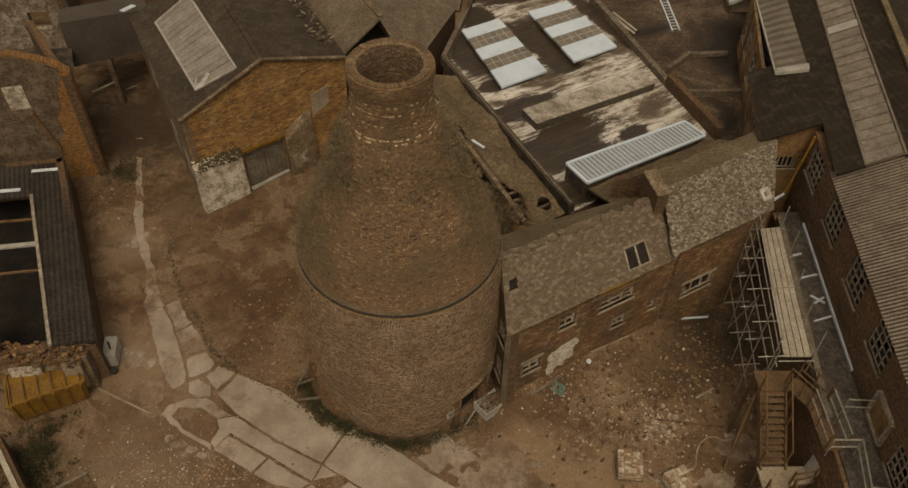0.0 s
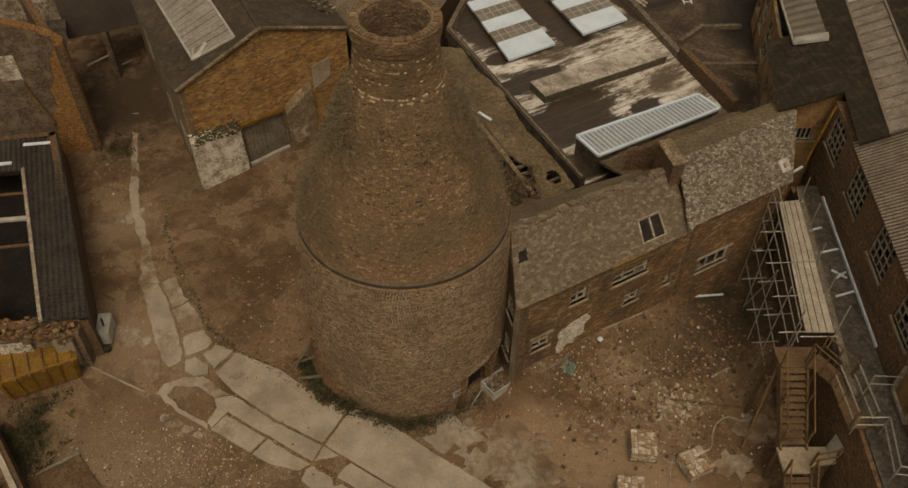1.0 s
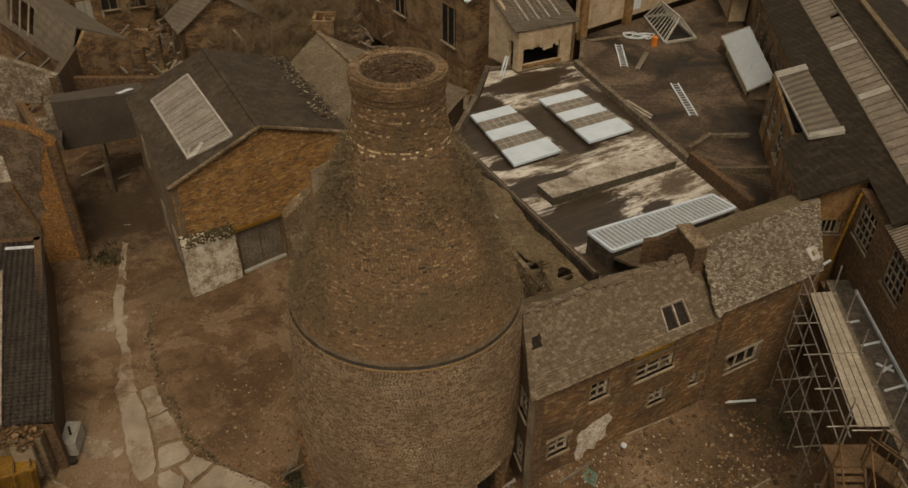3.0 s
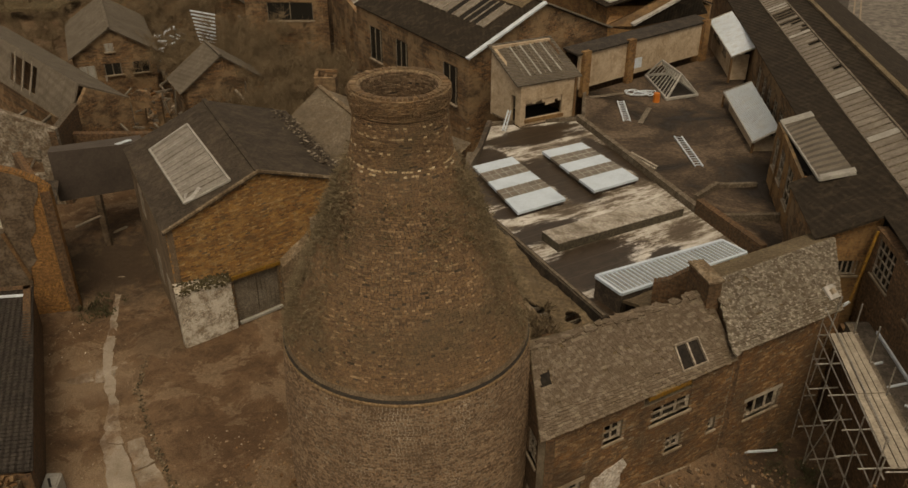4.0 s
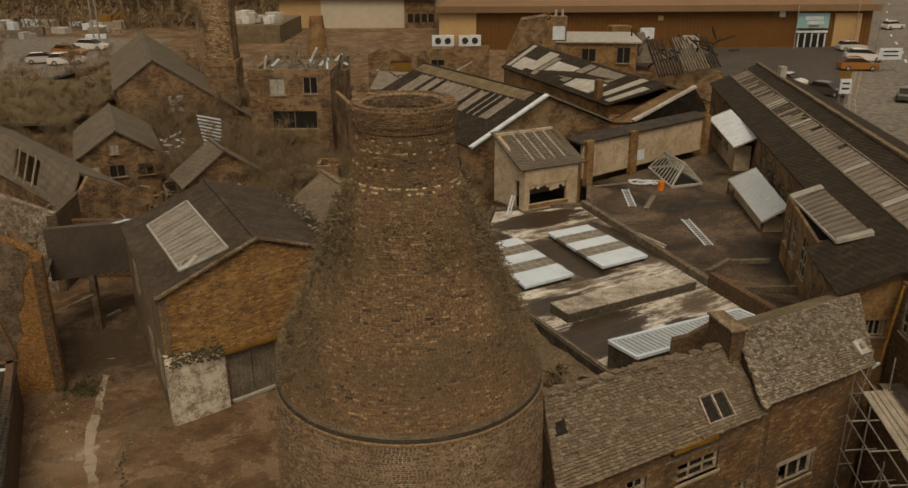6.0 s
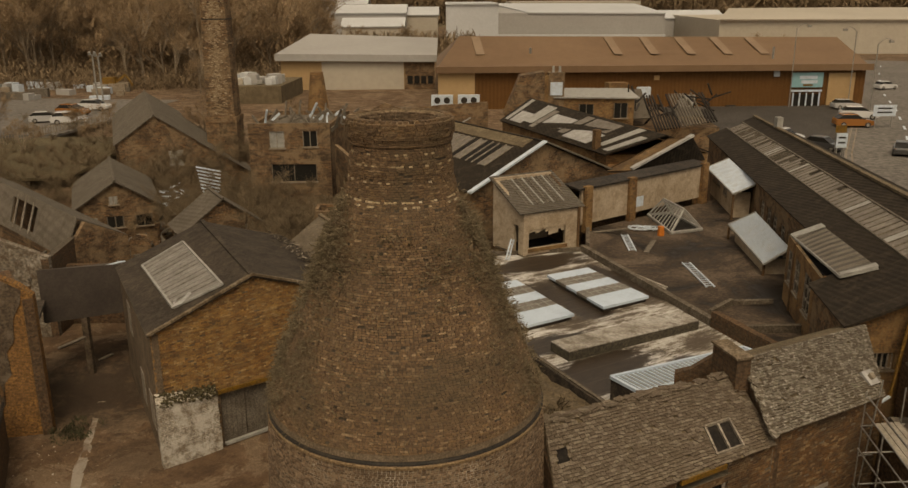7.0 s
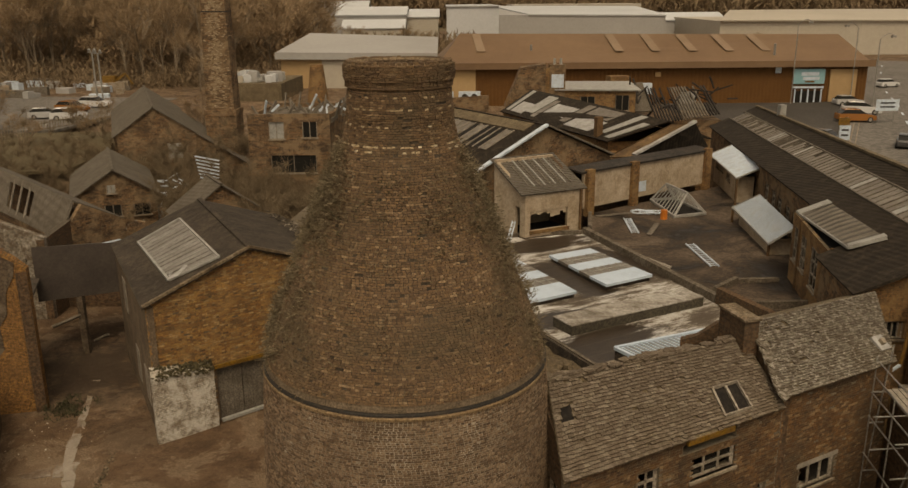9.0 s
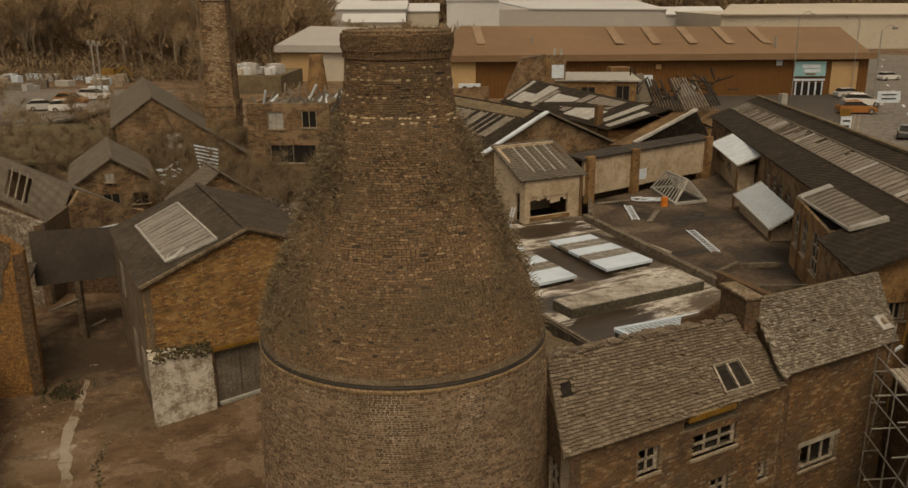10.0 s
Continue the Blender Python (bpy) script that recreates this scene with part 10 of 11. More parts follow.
boxm(bm, (56.9, 135.7, 5.3), (4.9, 0.25, 2.3))
part("sign", bm, M_blue, shopfront, "teal and white shop sign")
for x, z, w, h, m in ((57.0, 5.7, 2.8, 0.55, M_white), (57.2, 5.0, 2.6, 0.5, M_white), (57.0, 4.5, 1.5, 0.25, M_yellow)):
    bm = bmesh.new()
    boxm(bm, (x, 135.55, z), (w, 0.08, h))
    part("sign_bar", bm, m, shopfront)
bm = bmesh.new()
boxm(bm, (56.9, 135.7, 3.6), (4.9, 0.3, 0.3))
part("fascia", bm, M_white, shopfront)
for k in range(4):
    bm = bmesh.new()
    boxm(bm, (55.35 + 1.05 * k, 135.72, 1.6), (0.85, 0.1, 2.9))
    part("pane", bm, M_glass, shopfront)
for k in range(5):
    bm = bmesh.new()
    boxm(bm, (54.85 + 1.05 * k, 135.66, 1.7), (0.2, 0.16, 3.2))
    part("door_frame", bm, M_white, shopfront)

ware1 = thing("tan_warehouse", "tan and cream clad warehouse with a pale roof", "warehouse")
bm = bmesh.new()
prism(bm, [(-31.8, 165), (-2.6, 165), (-2.6, 205), (-31.8, 205)], -0.5, 6.6)
part("wall", bm, M_cladtan, ware1)
bm = bmesh.new()
boxm(bm, (-16.2, 164.9, 3.0), (15.6, 0.3, 6.9))
part("cream_bay", bm, M_cladcream, ware1)
bm = bmesh.new()
boxm(bm, (-5.4, 164.9, 3.0), (5.8, 0.2, 6.4))
part("entrance_bay", bm, M_brick_far, ware1)
for k in range(4):
    bm = bmesh.new()
    boxm(bm, (-7.2 + 1.3 * k, 164.7, 3.0), (1.0, 0.1, 1.5))
    part("pane", bm, M_glass, ware1)
for q in ([(-32.6, 164.3, 8.0), (-2.0, 164.3, 7.6), (-2.0, 185, 9.8), (-29.0, 185, 10.8)], [(-29.0, 185, 10.8), (-2.0, 185, 9.8), (-2.2, 205.5, 6.6), (-32.3, 205.5, 6.8)]):
    bm = bmesh.new()
    sheet(bm, q, 0.3)
    part("roof", bm, M_cladgrey, ware1)
bm = bmesh.new()
beam(bm, (-32.7, 164.2, 7.4), (-2.0, 164.2, 7.0), 0.5, 1.3)
part("eave_band", bm, M_cladgrey, ware1)
for x in (-1.0, 3.2):
    ac = thing("condenser_unit", "white twin-fan condenser unit beside the warehouse", "air conditioner", "condenser units")
    bm = bmesh.new()
    boxm(bm, (x, 134.6, 2.0), (3.4, 0.9, 1.6))
    part("case", bm, M_white, ac)
    for dx in (-0.75, 0.75):
        bm = bmesh.new()
        bmesh.ops.create_cone(bm, cap_ends=True, segments=16, radius1=0.5, radius2=0.5, depth=0.06, matrix=pose(x + dx, 134.12, 2.0, 90))
        part("fan_grille", bm, M_iron, ac)
    bm = bmesh.new()
    boxm(bm, (x, 134.6, 0.85), (3.4, 0.8, 0.8))
    part("plinth", bm, M_concrete, ac)
ac = thing("condenser_unit", "white single-fan condenser on a pole", "air conditioner", "condenser units")
bm = bmesh.new()
boxm(bm, (29.2, 128, 3.7), (2.0, 0.7, 1.6))
part("case", bm, M_white, ac)
bm = bmesh.new()
boxm(bm, (29.2, 128, 1.6), (0.3, 0.3, 2.7))
part("leg", bm, M_steel, ac)

fw = thing("white_factory", "large white clad factory with long grey walls", "factory")
bm = bmesh.new()
prism(bm, [(0.0, 300), (17.9, 300), (17.9, 360), (0.0, 360)], -1, 15.0)
part("gable_block", bm, M_cladwhite, fw)
bm = bmesh.new()
hexa(bm, [(-0.3, 299.5, 14.9), (18.2, 299.5, 14.9), (18.2, 361, 14.9), (-0.3, 361, 14.9), (-0.3, 299.5, 15.3), (18.2, 299.5, 15.3), (18.2, 361, 15.3), (-0.3, 361, 15.3)])
part("roof", bm, M_cladwhite, fw)
bm = bmesh.new()
hexa(bm, [(17.95, 300, -1), (75, 300, -1), (75, 349.5, -1), (17.95, 349.5, -1), (17.95, 300, 12.0), (75, 300, 11.5), (75, 349.5, 13.9), (17.95, 349.5, 14.3)])
part("long_wall", bm, M_cladgrey, fw)
bm = bmesh.new()
sheet(bm, [(28.0, 299.6, 12.3), (75.2, 299.6, 11.8), (75.2, 350, 14.3), (17.9, 350, 14.8)], 0.4)
part("roof", bm, M_cladwhite, fw)
bm = bmesh.new()
prism(bm, [(26, 352), (78, 352), (78, 380), (26, 380)], -1, 15.2)
part("rear_block", bm, M_cladcream, fw)
for k in range(8):
    bm = bmesh.new()
    boxm(bm, (62 + 1.8 * k, 351.9, 13.4), (1.1, 0.15, 0.9))
    part("window", bm, M_glass, fw)
bm = bmesh.new()
beam(bm, (17.9, 299.3, 4.6), (75.3, 299.3, 4.2), 0.5, 0.8)
part("plinth_band", bm, M_cladwhite, fw)
for far, drop in ((ware1, 0.7), (ware2, 0.7), (fw, 0.6)):
    far.location.z -= drop
cf = thing("cream_factory", "wide cream clad factory with a low pitched roof", "factory")
bm = bmesh.new()
prism(bm, [(82, 262), (119, 250), (185, 245), (190, 320), (84, 330)], -1, 9.9)
part("wall", bm, M_cladcream, cf)
for q in ([(81.5, 261, 10.2), (119, 249.3, 10.3), (135, 300, 12.6), (100, 310, 12.4)], [(119, 249.3, 10.3), (186, 244, 10.0), (190, 300, 12.2), (135, 300, 12.6)]):
    bm = bmesh.new()
    sheet(bm, q, 0.4)
    part("roof", bm, M_cladcream, cf)
for (x, y, w, d, h, m, lab) in ((-38, 300, 24, 20, 14.5, M_cladwhite, "low white factory sheds beyond the trees"), (-34, 285, 20, 14, 10.5, M_cladgrey, "grey roofed sheds beyond the trees"), (-14, 310, 11, 16, 13.5, M_cladgrey, "grey works with a pale roof"), (76, 320, 26, 20, 11.5, M_cladwhite, "white roofed sheds between the factories"), (-60, 380, 26, 16, 16.5, M_cladwhite, "distant white sheds beyond the woods")):
    fs = thing("far_shed", lab, "shed", "far factory sheds")
    bm = bmesh.new()
    prism(bm, [(x, y), (x + w, y), (x + w, y + d), (x, y + d)], -1, h - 2.6)
    part("wall", bm, M_cladgrey if m is M_cladwhite else M_cladcream, fs)
    bm = bmesh.new()
    sheet(bm, [(x - 0.5, y - 0.5, h - 2.6), (x + w + 0.5, y - 0.5, h - 2.6), (x + w + 0.5, y + d / 2, h), (x - 0.5, y + d / 2, h)], 0.4)
    part("roof", bm, M_cladwhite, fs)
    bm = bmesh.new()
    sheet(bm, [(x - 0.5, y + d + 0.5, h - 2.6), (x + w + 0.5, y + d + 0.5, h - 2.6), (x + w + 0.5, y + d / 2, h), (x - 0.5, y + d / 2, h)], 0.4)
    part("roof", bm, M_cladwhite, fs)

# ---- road, car park, cars ----
M_road = rough_mat("grey_asphalt", (0.13, 0.115, 0.10), (0.16, 0.145, 0.125), (0.19, 0.17, 0.15), 0.05, 1.5, 0.8, 0.1)
road = thing("road", "grey asphalt road curving past the works", "road", kind="structure")
RC = [(34, 58), (41, 74), (49, 92), (58, 110), (67, 130), (76, 152), (90, 182), (112, 225)]


def ribbon(pts, w0, w1, z, name, material, parent):
    bm = bmesh.new()
    prev = None
    for i, p in enumerate(pts):
        p = Vector(p)
        d = (Vector(pts[min(i + 1, len(pts) - 1)]) - Vector(pts[max(i - 1, 0)])).normalized()
        s = Vector((d.y, -d.x))
        zz = ground_height(p.x, p.y) * 0 + 0.5 + z
        row = [bm.verts.new((*(p + s * w0), zz)), bm.verts.new((*(p + s * w1), zz))]
        if prev:
            bm.faces.new((prev[0], prev[1], row[1], row[0]))
        prev = row
    bmesh.ops.recalc_face_normals(bm, faces=bm.faces[:])
    return part(name, bm, material, parent)


ribbon(RC, -5.5, 7.5, 0.06, "carriageway", M_road, road)
ribbon(RC, -9.0, -5.5, 0.09, "pavement", M_asphalt, road)
ribbon(RC, 7.5, 11.0, 0.14, "pavement", M_concrete, road)
for i in range(16):
    t = i / 16 * (len(RC) - 1)
    k = int(t)
    a = Vector(RC[k]).lerp(Vector(RC[k + 1]), t - k)
    d = (Vector(RC[k + 1]) - Vector(RC[k])).normalized()
    s = Vector((d.y, -d.x))
    bm = bmesh.new()
    beam(bm, (*(a + s * 1.5), 0.575), (*(a + s * 1.5 + d * 3.2), 0.575), 0.3, 0.01)
    part("lane_mark", bm, M_white, road)
ribbon(RC, -5.0, -4.85, 0.07, "yellow_line", M_concrete, road)
ribbon(RC, -4.4, -4.25, 0.07, "yellow_line", M_concrete, road)
lot = thing("car_park", "dark asphalt car park before the warehouse", "car park", kind="structure")
bm = bmesh.new()
prism(bm, [(33, 88), (42, 84), (59, 118), (63, 135.4), (33, 135.4)], 0.2, 0.55)
part("surface", bm, M_asphalt, lot)
lot2 = thing("car_park", "grey gravel car park beyond the ruins", "car park", kind="structure")
bm = bmesh.new()
prism(bm, [(-95, 112), (-52, 112), (-47, 150), (-100, 158)], 0.2, 0.56)
part("surface", bm, M_road, lot2)


def car(x, y, rz, paint, label, scale=1.05):
    """A parked hatchback: body, glasshouse, windows, wheels, lamps."""
    c = thing("car", label, "car", "parked cars")
    m = pose(x, y, 0.56, 0, 0, rz) @ Matrix.Scale(scale, 4)

    def loft(name, secs, mat_, par):
        bm = bmesh.new()
        prev = None
        for X, w, z0, z1 in secs:
            row = [bm.verts.new(m @ Vector(p)) for p in ((X, -w, z0), (X, w, z0), (X, w * 0.94, z1), (X, -w * 0.94, z1))]
            if prev:
                for k in range(4):
                    bm.faces.new((prev[k], prev[(k + 1) % 4], row[(k + 1) % 4], row[k]))
            else:
                bm.faces.new(row[::-1])
            prev = row
        bm.faces.new(prev)
        bmesh.ops.recalc_face_normals(bm, faces=bm.faces[:])
        return part(name, bm, mat_, par)

    body = loft("body", [(-2.1, 0.72, 0.35, 0.75), (-2.0, 0.84, 0.25, 0.95), (-1.2, 0.88, 0.22, 0.98), (0.6, 0.88, 0.22, 0.95), (1.5, 0.86, 0.22, 0.85), (2.0, 0.80, 0.28, 0.72), (2.1, 0.66, 0.35, 0.6)], paint, c)
    loft("glasshouse", [(-1.85, 0.70, 0.9, 1.0), (-1.35, 0.72, 0.9, 1.38), (0.2, 0.72, 0.9, 1.40), (1.05, 0.74, 0.9, 0.92)], M_glass, c)
    loft("roof", [(-1.45, 0.66, 1.38, 1.42), (-1.2, 0.70, 1.40, 1.47), (0.0, 0.70, 1.40, 1.48), (0.3, 0.66, 1.38, 1.42)], paint, c)
    for X in (-1.3, 1.3):
        for s in (-1, 1):
            bm = bmesh.new()
            bmesh.ops.create_cone(bm, cap_ends=True, segments=14, radius1=0.31, radius2=0.31, depth=0.2, matrix=m @ pose(X, s * 0.8, 0.31, 90))
            w = part("wheel", bm, M_iron, c)
            bm = bmesh.new()
            bmesh.ops.create_cone(bm, cap_ends=True, segments=10, radius1=0.18, radius2=0.18, depth=0.22, matrix=m @ pose(X, s * 0.8, 0.31, 90))
            part("rim", bm, M_steel, w)
    for s in (-0.62, 0.62):
        bm = bmesh.new()
        boxm(bm, (0, 0, 0), (0.08, 0.28, 0.12))
        bmesh.ops.transform(bm, matrix=m @ pose(2.04, s, 0.62), verts=bm.verts)
        part("headlight", bm, M_white, c)
        bm = bmesh.new()
        boxm(bm, (0, 0, 0), (0.08, 0.22, 0.16))
        bmesh.ops.transform(bm, matrix=m @ pose(-2.02, s, 0.8), verts=bm.verts)
        part("tail_light", bm, M_rust, c)
    return c


def paint(name, c):
    m, n, l, p = mat_new(name)
    p.inputs["Base Color"].default_value = (*c, 1)
    p.inputs["Roughness"].default_value = 0.25
    p.inputs["Coat Weight"].default_value = 0.5
    return m


P_white, P_orange, P_dark, P_silver = paint("white_car_paint", (0.50, 0.50, 0.49)), paint("orange_car_paint", (0.25, 0.095, 0.02)), paint("dark_car_paint", (0.05, 0.05, 0.05)), paint("silver_car_paint", (0.35, 0.35, 0.34))
car(58.6, 121.0, -15, P_white, "white estate car parked in a bay", 1.25)
car(54.3, 113.5, -5, P_orange, "orange hatchback parked in a bay", 1.2)
car(41.0, 103.0, -50, P_white, "white hatchback parked on dark asphalt")
car(43.0, 96.5, -50, P_dark, "dark hatchback parked on dark asphalt")
car(61.5, 131.5, 5, P_silver, "silver car parked before the shop")
car(81.0, 158.0, 20, P_white, "white car on the road")
car(50.5, 93.5, 62, P_dark, "dark car on the road")
car(-56.5, 137.0, -10, P_white, "white estate car parked beyond the ruins", 1.2)
car(-57.5, 131.0, -12, P_orange, "orange car parked beyond the ruins", 1.2)
car(-54.5, 122.5, 20, P_white, "white hatchback parked beyond the ruins", 1.2)
car(-58.5, 124.0, 20, P_silver, "silver car parked beyond the ruins", 1.1)


def street_lamp(x, y, h, rz, label="grey swan-neck street lamp"):
    s = thing("street_lamp", label, "street lamp", "street lamps")
    bm = bmesh.new()
    tube(bm, (x, y, 0.4), (x, y, h), 0.085, 8)
    part("pole", bm, M_steel, s)
    d = Vector((math.cos(radians(rz)), math.sin(radians(rz)), 0))
    pts = [Vector((x, y, h)) + d * 2.0 * t + Vector((0, 0, 0.75 * math.sin(t * 2.4))) for t in (0, 0.25, 0.5, 0.75, 1.0)]
    bm = bmesh.new()
    for a, b in zip(pts, pts[1:]):
        tube(bm, a, b, 0.055, 6)
    part("arm", bm, M_steel, s)
    bm = bmesh.new()
    boxm(bm, pts[-1] + Vector((0, 0, -0.2)), (0.6, 0.4, 0.3), rz)
    part("lantern", bm, M_steel, s)


street_lamp(59.6, 120, 11.0, 10)
street_lamp(53.7, 134.0, 12.6, 5)
street_lamp(63.5, 135.0, 12.0, 190)


def road_sign(x, y, z, w, h, lab, m, bars=2):
    s = thing("road_sign", lab, "sign", "signs by the road")
    for dx in (-w * 0.35, w * 0.35):
        bm = bmesh.new()
        tube(bm, (x + dx, y + 0.08, 0.4), (x + dx, y + 0.08, z + h / 2), 0.06, 6)
        part("post", bm, M_steel, s)
    bm = bmesh.new()
    boxm(bm, (x, y, z), (w, 0.08, h))
    part("plate", bm, m, s)
    for k in range(bars):
        bm = bmesh.new()
        boxm(bm, (x, y - 0.06, z + h * (0.2 - 0.35 * k)), (w * 0.65, 0.03, h * 0.12))
        part("text_bar", bm, M_iron, s)


road_sign(57.6, 112, 2.9, 3.0, 1.5, "white traffic sign with lines of small text", M_white)
road_sign(42.9, 92, 2.4, 1.2, 1.6, "white board beside a yellow panel on a post", M_white)
road_sign(42.9, 92.4, 3.6, 1.2, 0.8, "yellow panel on a post", M_yellow, 0)
for x, h in ((-57.2, 9.0), (-56.3, 8.8)):
    pc = thing("camera_mast", "grey steel camera mast with twin floodlights", "mast", "camera masts")
    bm = bmesh.new()
    tube(bm, (x, 140, 0.4), (x, 140, h), 0.15, 8)
    part("pole", bm, M_steel, pc)
    for dx in (-0.5, 0.5):
        bm = bmesh.new()
        boxm(bm, (x + dx * 0.8, 140, h + 0.25), (0.3, 0.4, 0.5), 0, 20)
        part("floodlight", bm, M_mesh, pc)
    bm = bmesh.new()
    boxm(bm, (x, 140, h), (1.4, 0.15, 0.15))
    part("crossbar", bm, M_steel, pc)
# builders' yard clutter beyond
rnd = random.Random(44)
for k in range(46):
    x, y = rnd.uniform(-95, -60), rnd.uniform(150, 172)
    o = thing("yard_stack", "stack of pale building material in a yard", "stack", "stacks in the builders' yard")
    bm = bmesh.new()
    hs = rnd.uniform(0.8, 2.0)
    boxm(bm, (x, y, 0.42 + hs / 2), (rnd.uniform(1, 4), rnd.uniform(1, 2), hs), rnd.uniform(-20, 20))
    part("load", bm, (M_white, M_wood_old, M_concrete, M_cladgrey)[k % 4], o)
for k in range(26):
    o = thing("white_bag", "white bulk bag standing in a yard", "bag", "bulk bags")
    bm = bmesh.new()
    s_ = rnd.uniform(0.45, 0.85)
    bmesh.ops.create_cube(bm, size=2 * s_)
    bmesh.ops.subdivide_edges(bm, edges=bm.edges[:], cuts=3, use_grid_fill=True)
    for v in bm.verts:
        v.co *= 1 - 0.16 * (v.co.length / s_ - 1) + 0.12 * noise.noise(v.co * 2.5 + Vector((k * 7, 0, 0)))
    bmesh.ops.transform(bm, matrix=pose(rnd.uniform(-38, -29.5), rnd.uniform(146, 156), 3.38 + s_, 0, 0, rnd.uniform(0, 90)) @ Matrix.Diagonal((rnd.uniform(0.8, 1.6), 1, rnd.uniform(0.7, 1.3), 1)), verts=bm.verts)
    part("bag", bm, (M_cladwhite, M_cladgrey, M_mesh, M_cladcream)[k % 4], o)
bm = bmesh.new()
prism(bm, [(-40, 144), (-28, 144), (-27, 160), (-41, 160)], 0.0, 3.4)
tagged(part("bank", bm, M_moss_roof), "raised bank of earth behind the chimney", "bank", kind="structure")
ex = thing("digger", "small yellow digger in the builders' yard", "digger")
bm = bmesh.new()
boxm(bm, (-64.5, 165, 2.4), (2.4, 1.8, 1.6))
part("cab", bm, M_yellow, ex)
bm = bmesh.new()
boxm(bm, (-64.5, 165, 1.1), (3.2, 2.2, 0.9))
part("tracks", bm, M_iron, ex)
bm = bmesh.new()
beam(bm, (-63.5, 165, 2.2), (-61.5, 165, 3.6), 0.3, 0.4)
beam(bm, (-61.5, 165, 3.6), (-60.3, 165, 1.6), 0.25, 0.3)
part("arm", bm, M_yellow, ex)
fence = thing("yard_fence", "pale palisade fence along the car park", "fence")
for k in range(60):
    t = k / 59
    p = Vector((-57.5, 104, 0.0)).lerp(Vector((-47, 128, 0.3)), t)
    bm = bmesh.new()
    beam(bm, p, p + Vector((0, 0, 1.6)), 0.1, 0.06)
    part("pale", bm, M_concrete, fence)
for z in (0.5, 1.3):
    bm = bmesh.new()
    beam(bm, (-57.5, 104, z), (-47, 128, z + 0.3), 0.08, 0.1)
    part("rail", bm, M_concrete, fence)
bank = thing("grass_bank", "dull grass verge beyond the ruins", "verge", kind="structure")
bm = bmesh.new()
sheet(bm, [(-75, 88, -0.6), (-42, 92, -1.0), (-40, 112, 0.3), (-80, 110, 0.4)], 0.3)
part("turf", bm, rough_mat("dull_turf", (0.075, 0.058, 0.031), (0.11, 0.086, 0.048), (0.145, 0.115, 0.068), 0.3, 4, 1.0, 0.6), bank)

# ---- bare winter woods ----
M_bark = rough_mat("bark", (0.16, 0.12, 0.08), (0.24, 0.185, 0.13), (0.33, 0.265, 0.195), 0.6, 6, 0.95, 0.4)
# twig colour lightened: the haze over the woods is put into it
M_twigs = rough_mat("twig_crown", (0.23, 0.155, 0.09), (0.29, 0.20, 0.12), (0.35, 0.248, 0.152), 0.1, 2, 1.0, 0.2)


def tree_meshes(seed, h):
    """A bare tree: a tapered trunk with limbs, and a crown of fine twigs in clumps."""
    rnd = random.Random(seed)
    bm = bmesh.new()
    tips = []

    def limb(a, d, ln, r, depth):
        b = a + d * ln
        m = Matrix.Translation((a + b) / 2) @ d.to_track_quat("Z", "Y").to_matrix().to_4x4()
        bmesh.ops.create_cone(bm, cap_ends=False, segments=6 if depth < 2 else 4, radius1=r, radius2=r * 0.62, depth=ln, matrix=m)
        if depth >= 3:
            tips.append((b, d))
            return
        for k in range(4 if depth else 5):
            t = rnd.uniform(0.45, 1.0)
            nd = (d + Vector((rnd.gauss(0, 0.5), rnd.gauss(0, 0.5), rnd.uniform(-0.05, 0.4)))).normalized()
            limb(a.lerp(b, t), nd, ln * rnd.uniform(0.5, 0.72), r * 0.5, depth + 1)

    limb(Vector((0, 0, -0.5)), Vector((rnd.gauss(0, 0.04), rnd.gauss(0, 0.04), 1)).normalized(), h * 0.48, h * 0.016, 0)
    trunk = bpy.data.meshes.new("trunk")
    bm.to_mesh(trunk)
    bm.free()
    trunk.materials.append(M_bark)
    verts, faces = [], []
    for p, d in tips:
        for k in range(16):
            e = (d + Vector((rnd.gauss(0, 0.7), rnd.gauss(0, 0.7), rnd.gauss(0.15, 0.6)))).normalized()
            ln = h * rnd.uniform(0.03, 0.1)
            s = e.cross(Vector((rnd.gauss(0, 1), rnd.gauss(0, 1), rnd.gauss(0, 1)))).normalized() * h * 0.0022
            o = p + Vector((rnd.gauss(0, 1), rnd.gauss(0, 1), rnd.gauss(0, 1))) * h * 0.018
            b = len(verts)
            verts += [tuple(o - s), tuple(o + s), tuple(o + e * ln + s * 0.3), tuple(o + e * ln - s * 0.3)]
            faces.append((b, b + 1, b + 2, b + 3))
    crown = bpy.data.meshes.new("crown")
    crown.from_pydata(verts, [], faces)
    crown.materials.append(M_twigs)
    return trunk, crown


KINDS = [tree_meshes(100 + k, 17.0) for k in range(4)]
rnd = random.Random(55)


def plant(x, y, s, label="bare winter tree with a brown twiggy crown"):
    trunk, crown = KINDS[rnd.randrange(4)]
    t = thing("tree", label, "tree", "bare winter trees")
    for nm, me in (("trunk", trunk), ("crown", crown)):
        o = new(nm, me)
        o.parent = t
    t.matrix_basis = pose(x, y, min(ground_height(x, y), 0.5), 0, 0, rnd.uniform(0, 360)) @ Matrix.Scale(s, 4)


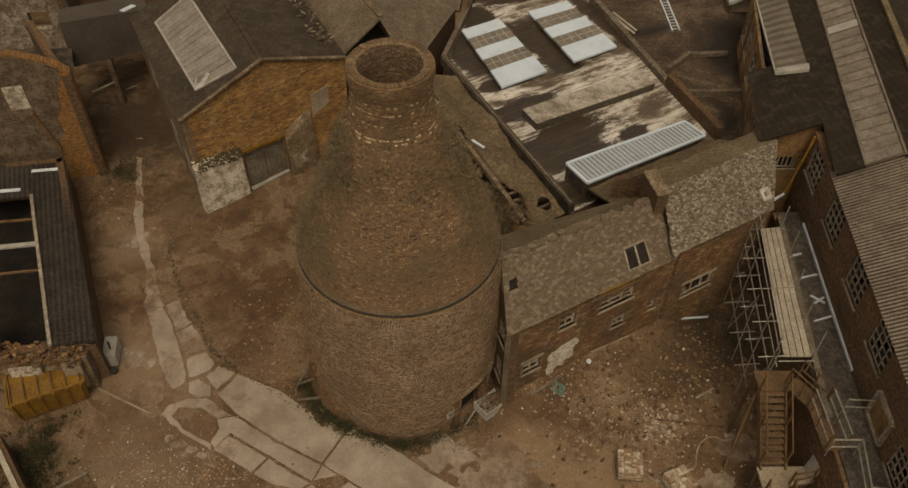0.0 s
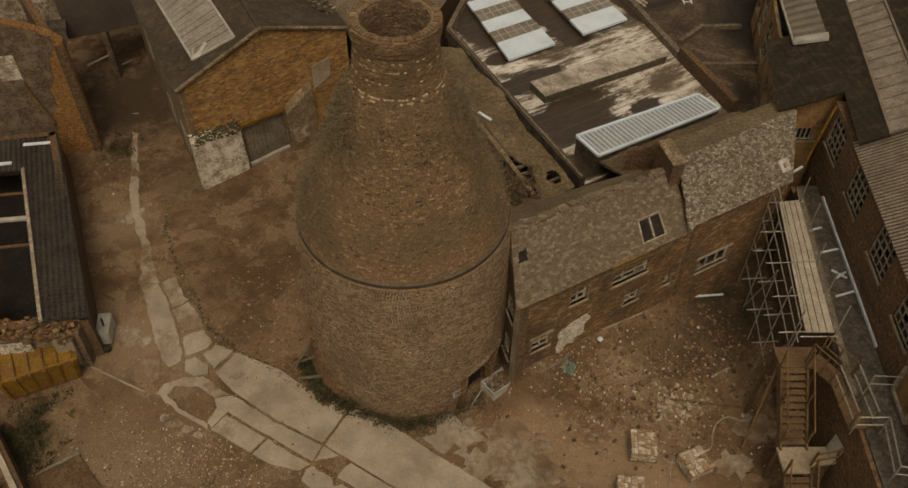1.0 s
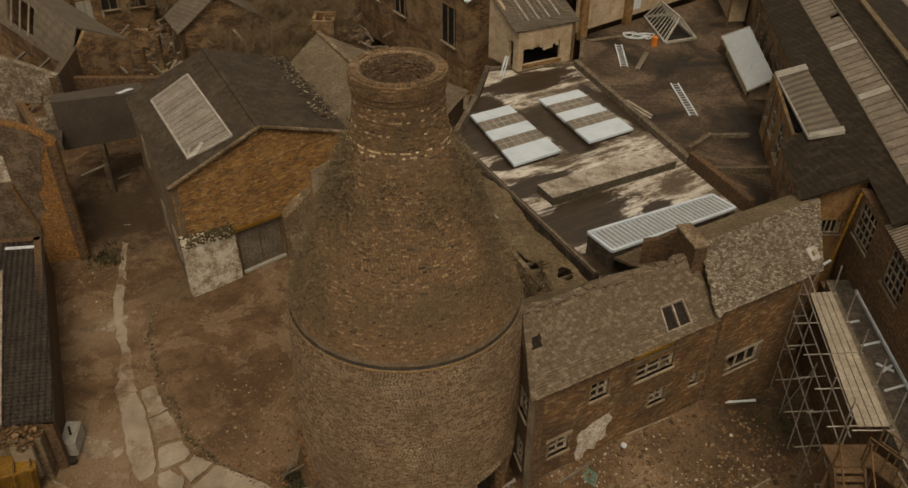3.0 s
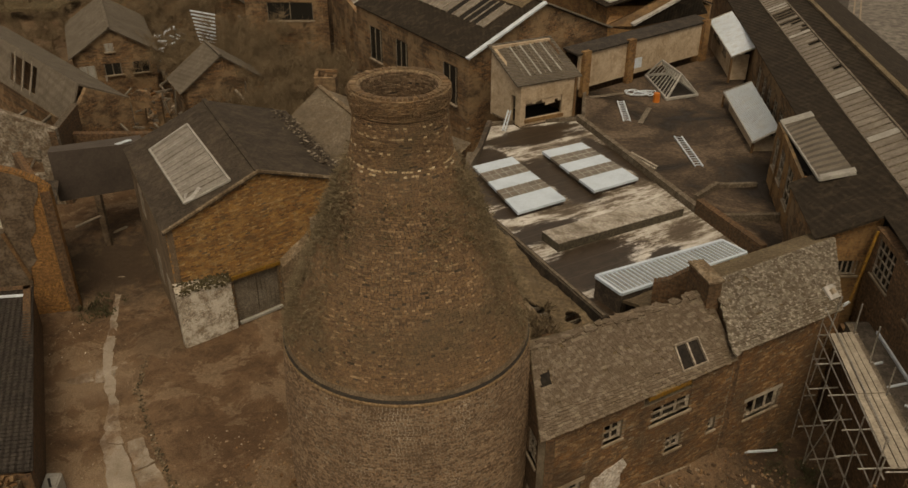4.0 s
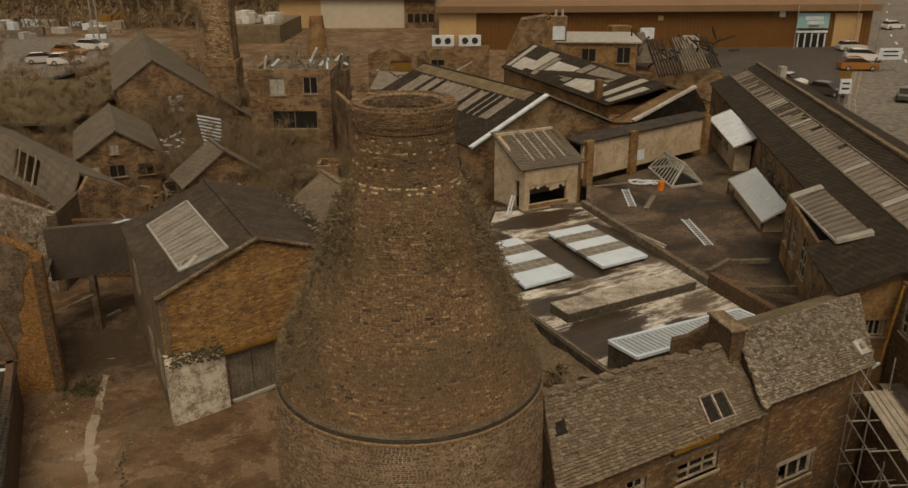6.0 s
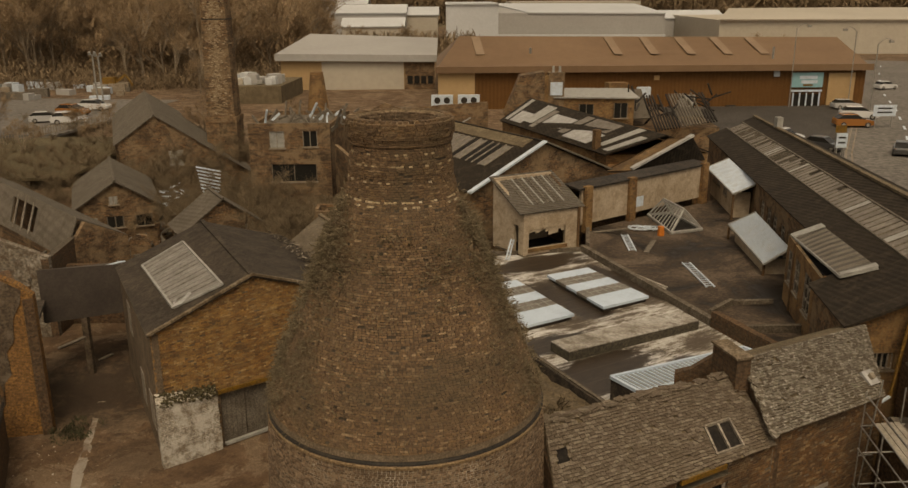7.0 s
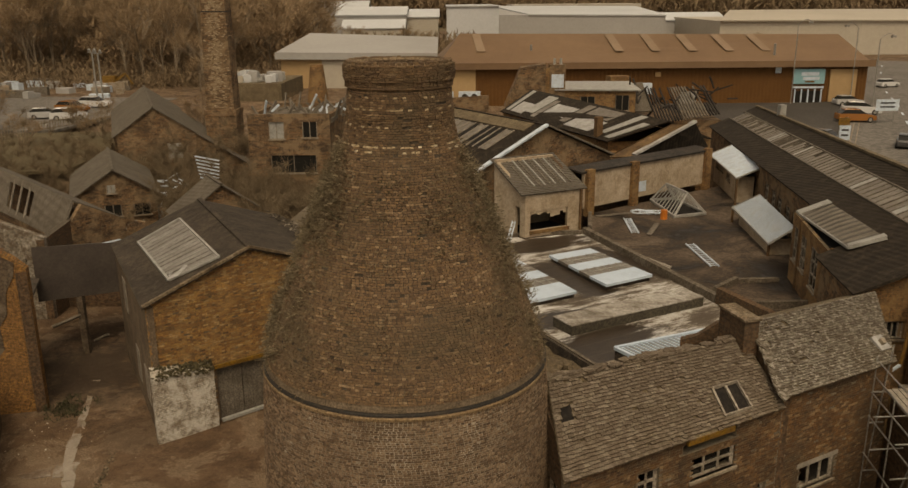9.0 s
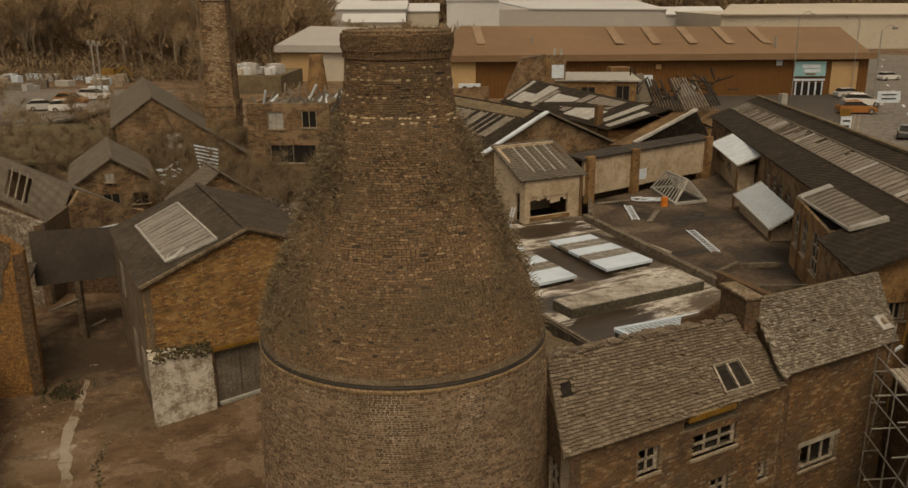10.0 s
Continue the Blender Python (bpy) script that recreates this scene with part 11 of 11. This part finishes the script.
for k in range(78):
    plant(rnd.uniform(-125, -34) if k < 62 else rnd.uniform(-60, -30), rnd.uniform(172, 215) if k < 62 else rnd.uniform(205, 260), rnd.uniform(0.85, 1.35))
for x, y, s in ((-60, 112, 0.45), (-52, 103, 0.4), (-49, 112, 0.35), (-70, 118, 0.6), (-78, 128, 0.8), (-44, 108, 0.4), (-22, 104, 0.35), (-18, 110, 0.4), (-31, 108, 0.45), (-41, 150, 0.7), (-46, 160, 0.8), (74, 205, 0.5), (80, 210, 0.5), (-24, 230, 0.6), (-12, 240, 0.6), (-6, 232, 0.5), (62, 200, 0.5)):
    plant(x, y, s, "small bare tree among scrub")


# distance haze is mixed into this lighter twig colour too
M_twigs_far = rough_mat("far_twigs", (0.16, 0.112, 0.067), (0.20, 0.142, 0.087), (0.24, 0.174, 0.108), 0.03, 0.5, 1.0, 0.2)


def wood_belt(name, label, x0, x1, y0, y1, h, count, seed, wide=0.5, far=None):
    """A belt of far woods: many crooked stems and twig strokes."""
    rnd = random.Random(seed)
    verts, faces = [], []
    for k in range(count):
        x, y = rnd.uniform(x0, x1), rnd.uniform(y0, y1)
        z0 = min(ground_height(x, y), 0.5)
        top = h * rnd.uniform(0.35, 1.0) * (0.8 + 0.3 * noise.noise((x * 0.03, y * 0.03, 2.0)))
        b = Vector((x, y, z0 + top * rnd.random() ** 1.3))
        e = Vector((rnd.gauss(0, 0.6), rnd.gauss(0, 0.5), rnd.uniform(0.2, 1.2))).normalized() * rnd.uniform(1.0, 4.0) * h / 18
        s = Vector((wide * rnd.uniform(0.3, 1.0), 0.2 * rnd.gauss(0, 1), 0)) * 0.3
        i = len(verts)
        verts += [tuple(b - s), tuple(b + s), tuple(b + e + s * 0.25), tuple(b + e - s * 0.25)]
        faces.append((i, i + 1, i + 2, i + 3))
    return tagged(raw(name, verts, faces, M_twigs if far is None else far), label, "woods", kind="stuff")


wood_belt("woods", "brown winter woods behind the works", -160, -33, 185, 260, 21, 60000, 66, 1.0)
wood_belt("scrub_belt", "dense brown scrub at the wood's foot", -150, -20, 165, 190, 6, 24000, 67, 0.5, M_twigs_far)
wood_belt("far_woods", "far brown wooded ridge beyond the factories", -300, 420, 480, 560, 42, 70000, 68, 2.8, M_twigs_far)
wood_belt("hedge", "brown hedge between warehouse and sheds", -30, 8, 215, 250, 9, 9000, 69, 0.8, M_twigs_far)
hill = thing("hill", "low wooded rise on the horizon", "hill", kind="structure")
hv_, hf_ = [], []
for j in range(14):
    for i in range(60):
        x, y = -1500 + 3000 * i / 59, 470 + 60 * j
        hv_.append((x, y, 0.4 + 24 * (1 - math.exp(-j / 3.0)) * (0.75 + 0.35 * noise.noise((x * 0.004, y * 0.004, 1)))))
for j in range(13):
    for i in range(59):
        b = j * 60 + i
        hf_.append((b, b + 1, b + 61, b + 60))
raw("slope", hv_, hf_, M_moss_roof, hill)

# pale vent cover on the pale slates
vent = thing("roof_vent", "pale square vent cover lying on old slates", "vent")
bm = bmesh.new()
hexa(bm, [(13.086, 24.955, 5.944), (13.501, 25.195, 5.935), (13.294, 25.565, 6.236), (12.879, 25.325, 6.245), (13.113, 24.911, 6.017), (13.528, 25.151, 6.008), (13.322, 25.520, 6.309), (12.906, 25.280, 6.319)])
part("cover", bm, M_cladwhite_old, vent)
bm = bmesh.new()
hexa(bm, [(13.181, 25.109, 6.112), (13.326, 25.193, 6.109), (13.254, 25.322, 6.214), (13.108, 25.238, 6.218), (13.214, 25.054, 6.202), (13.360, 25.138, 6.198), (13.287, 25.268, 6.304), (13.142, 25.184, 6.307)])
part("cap", bm, M_concrete, vent)
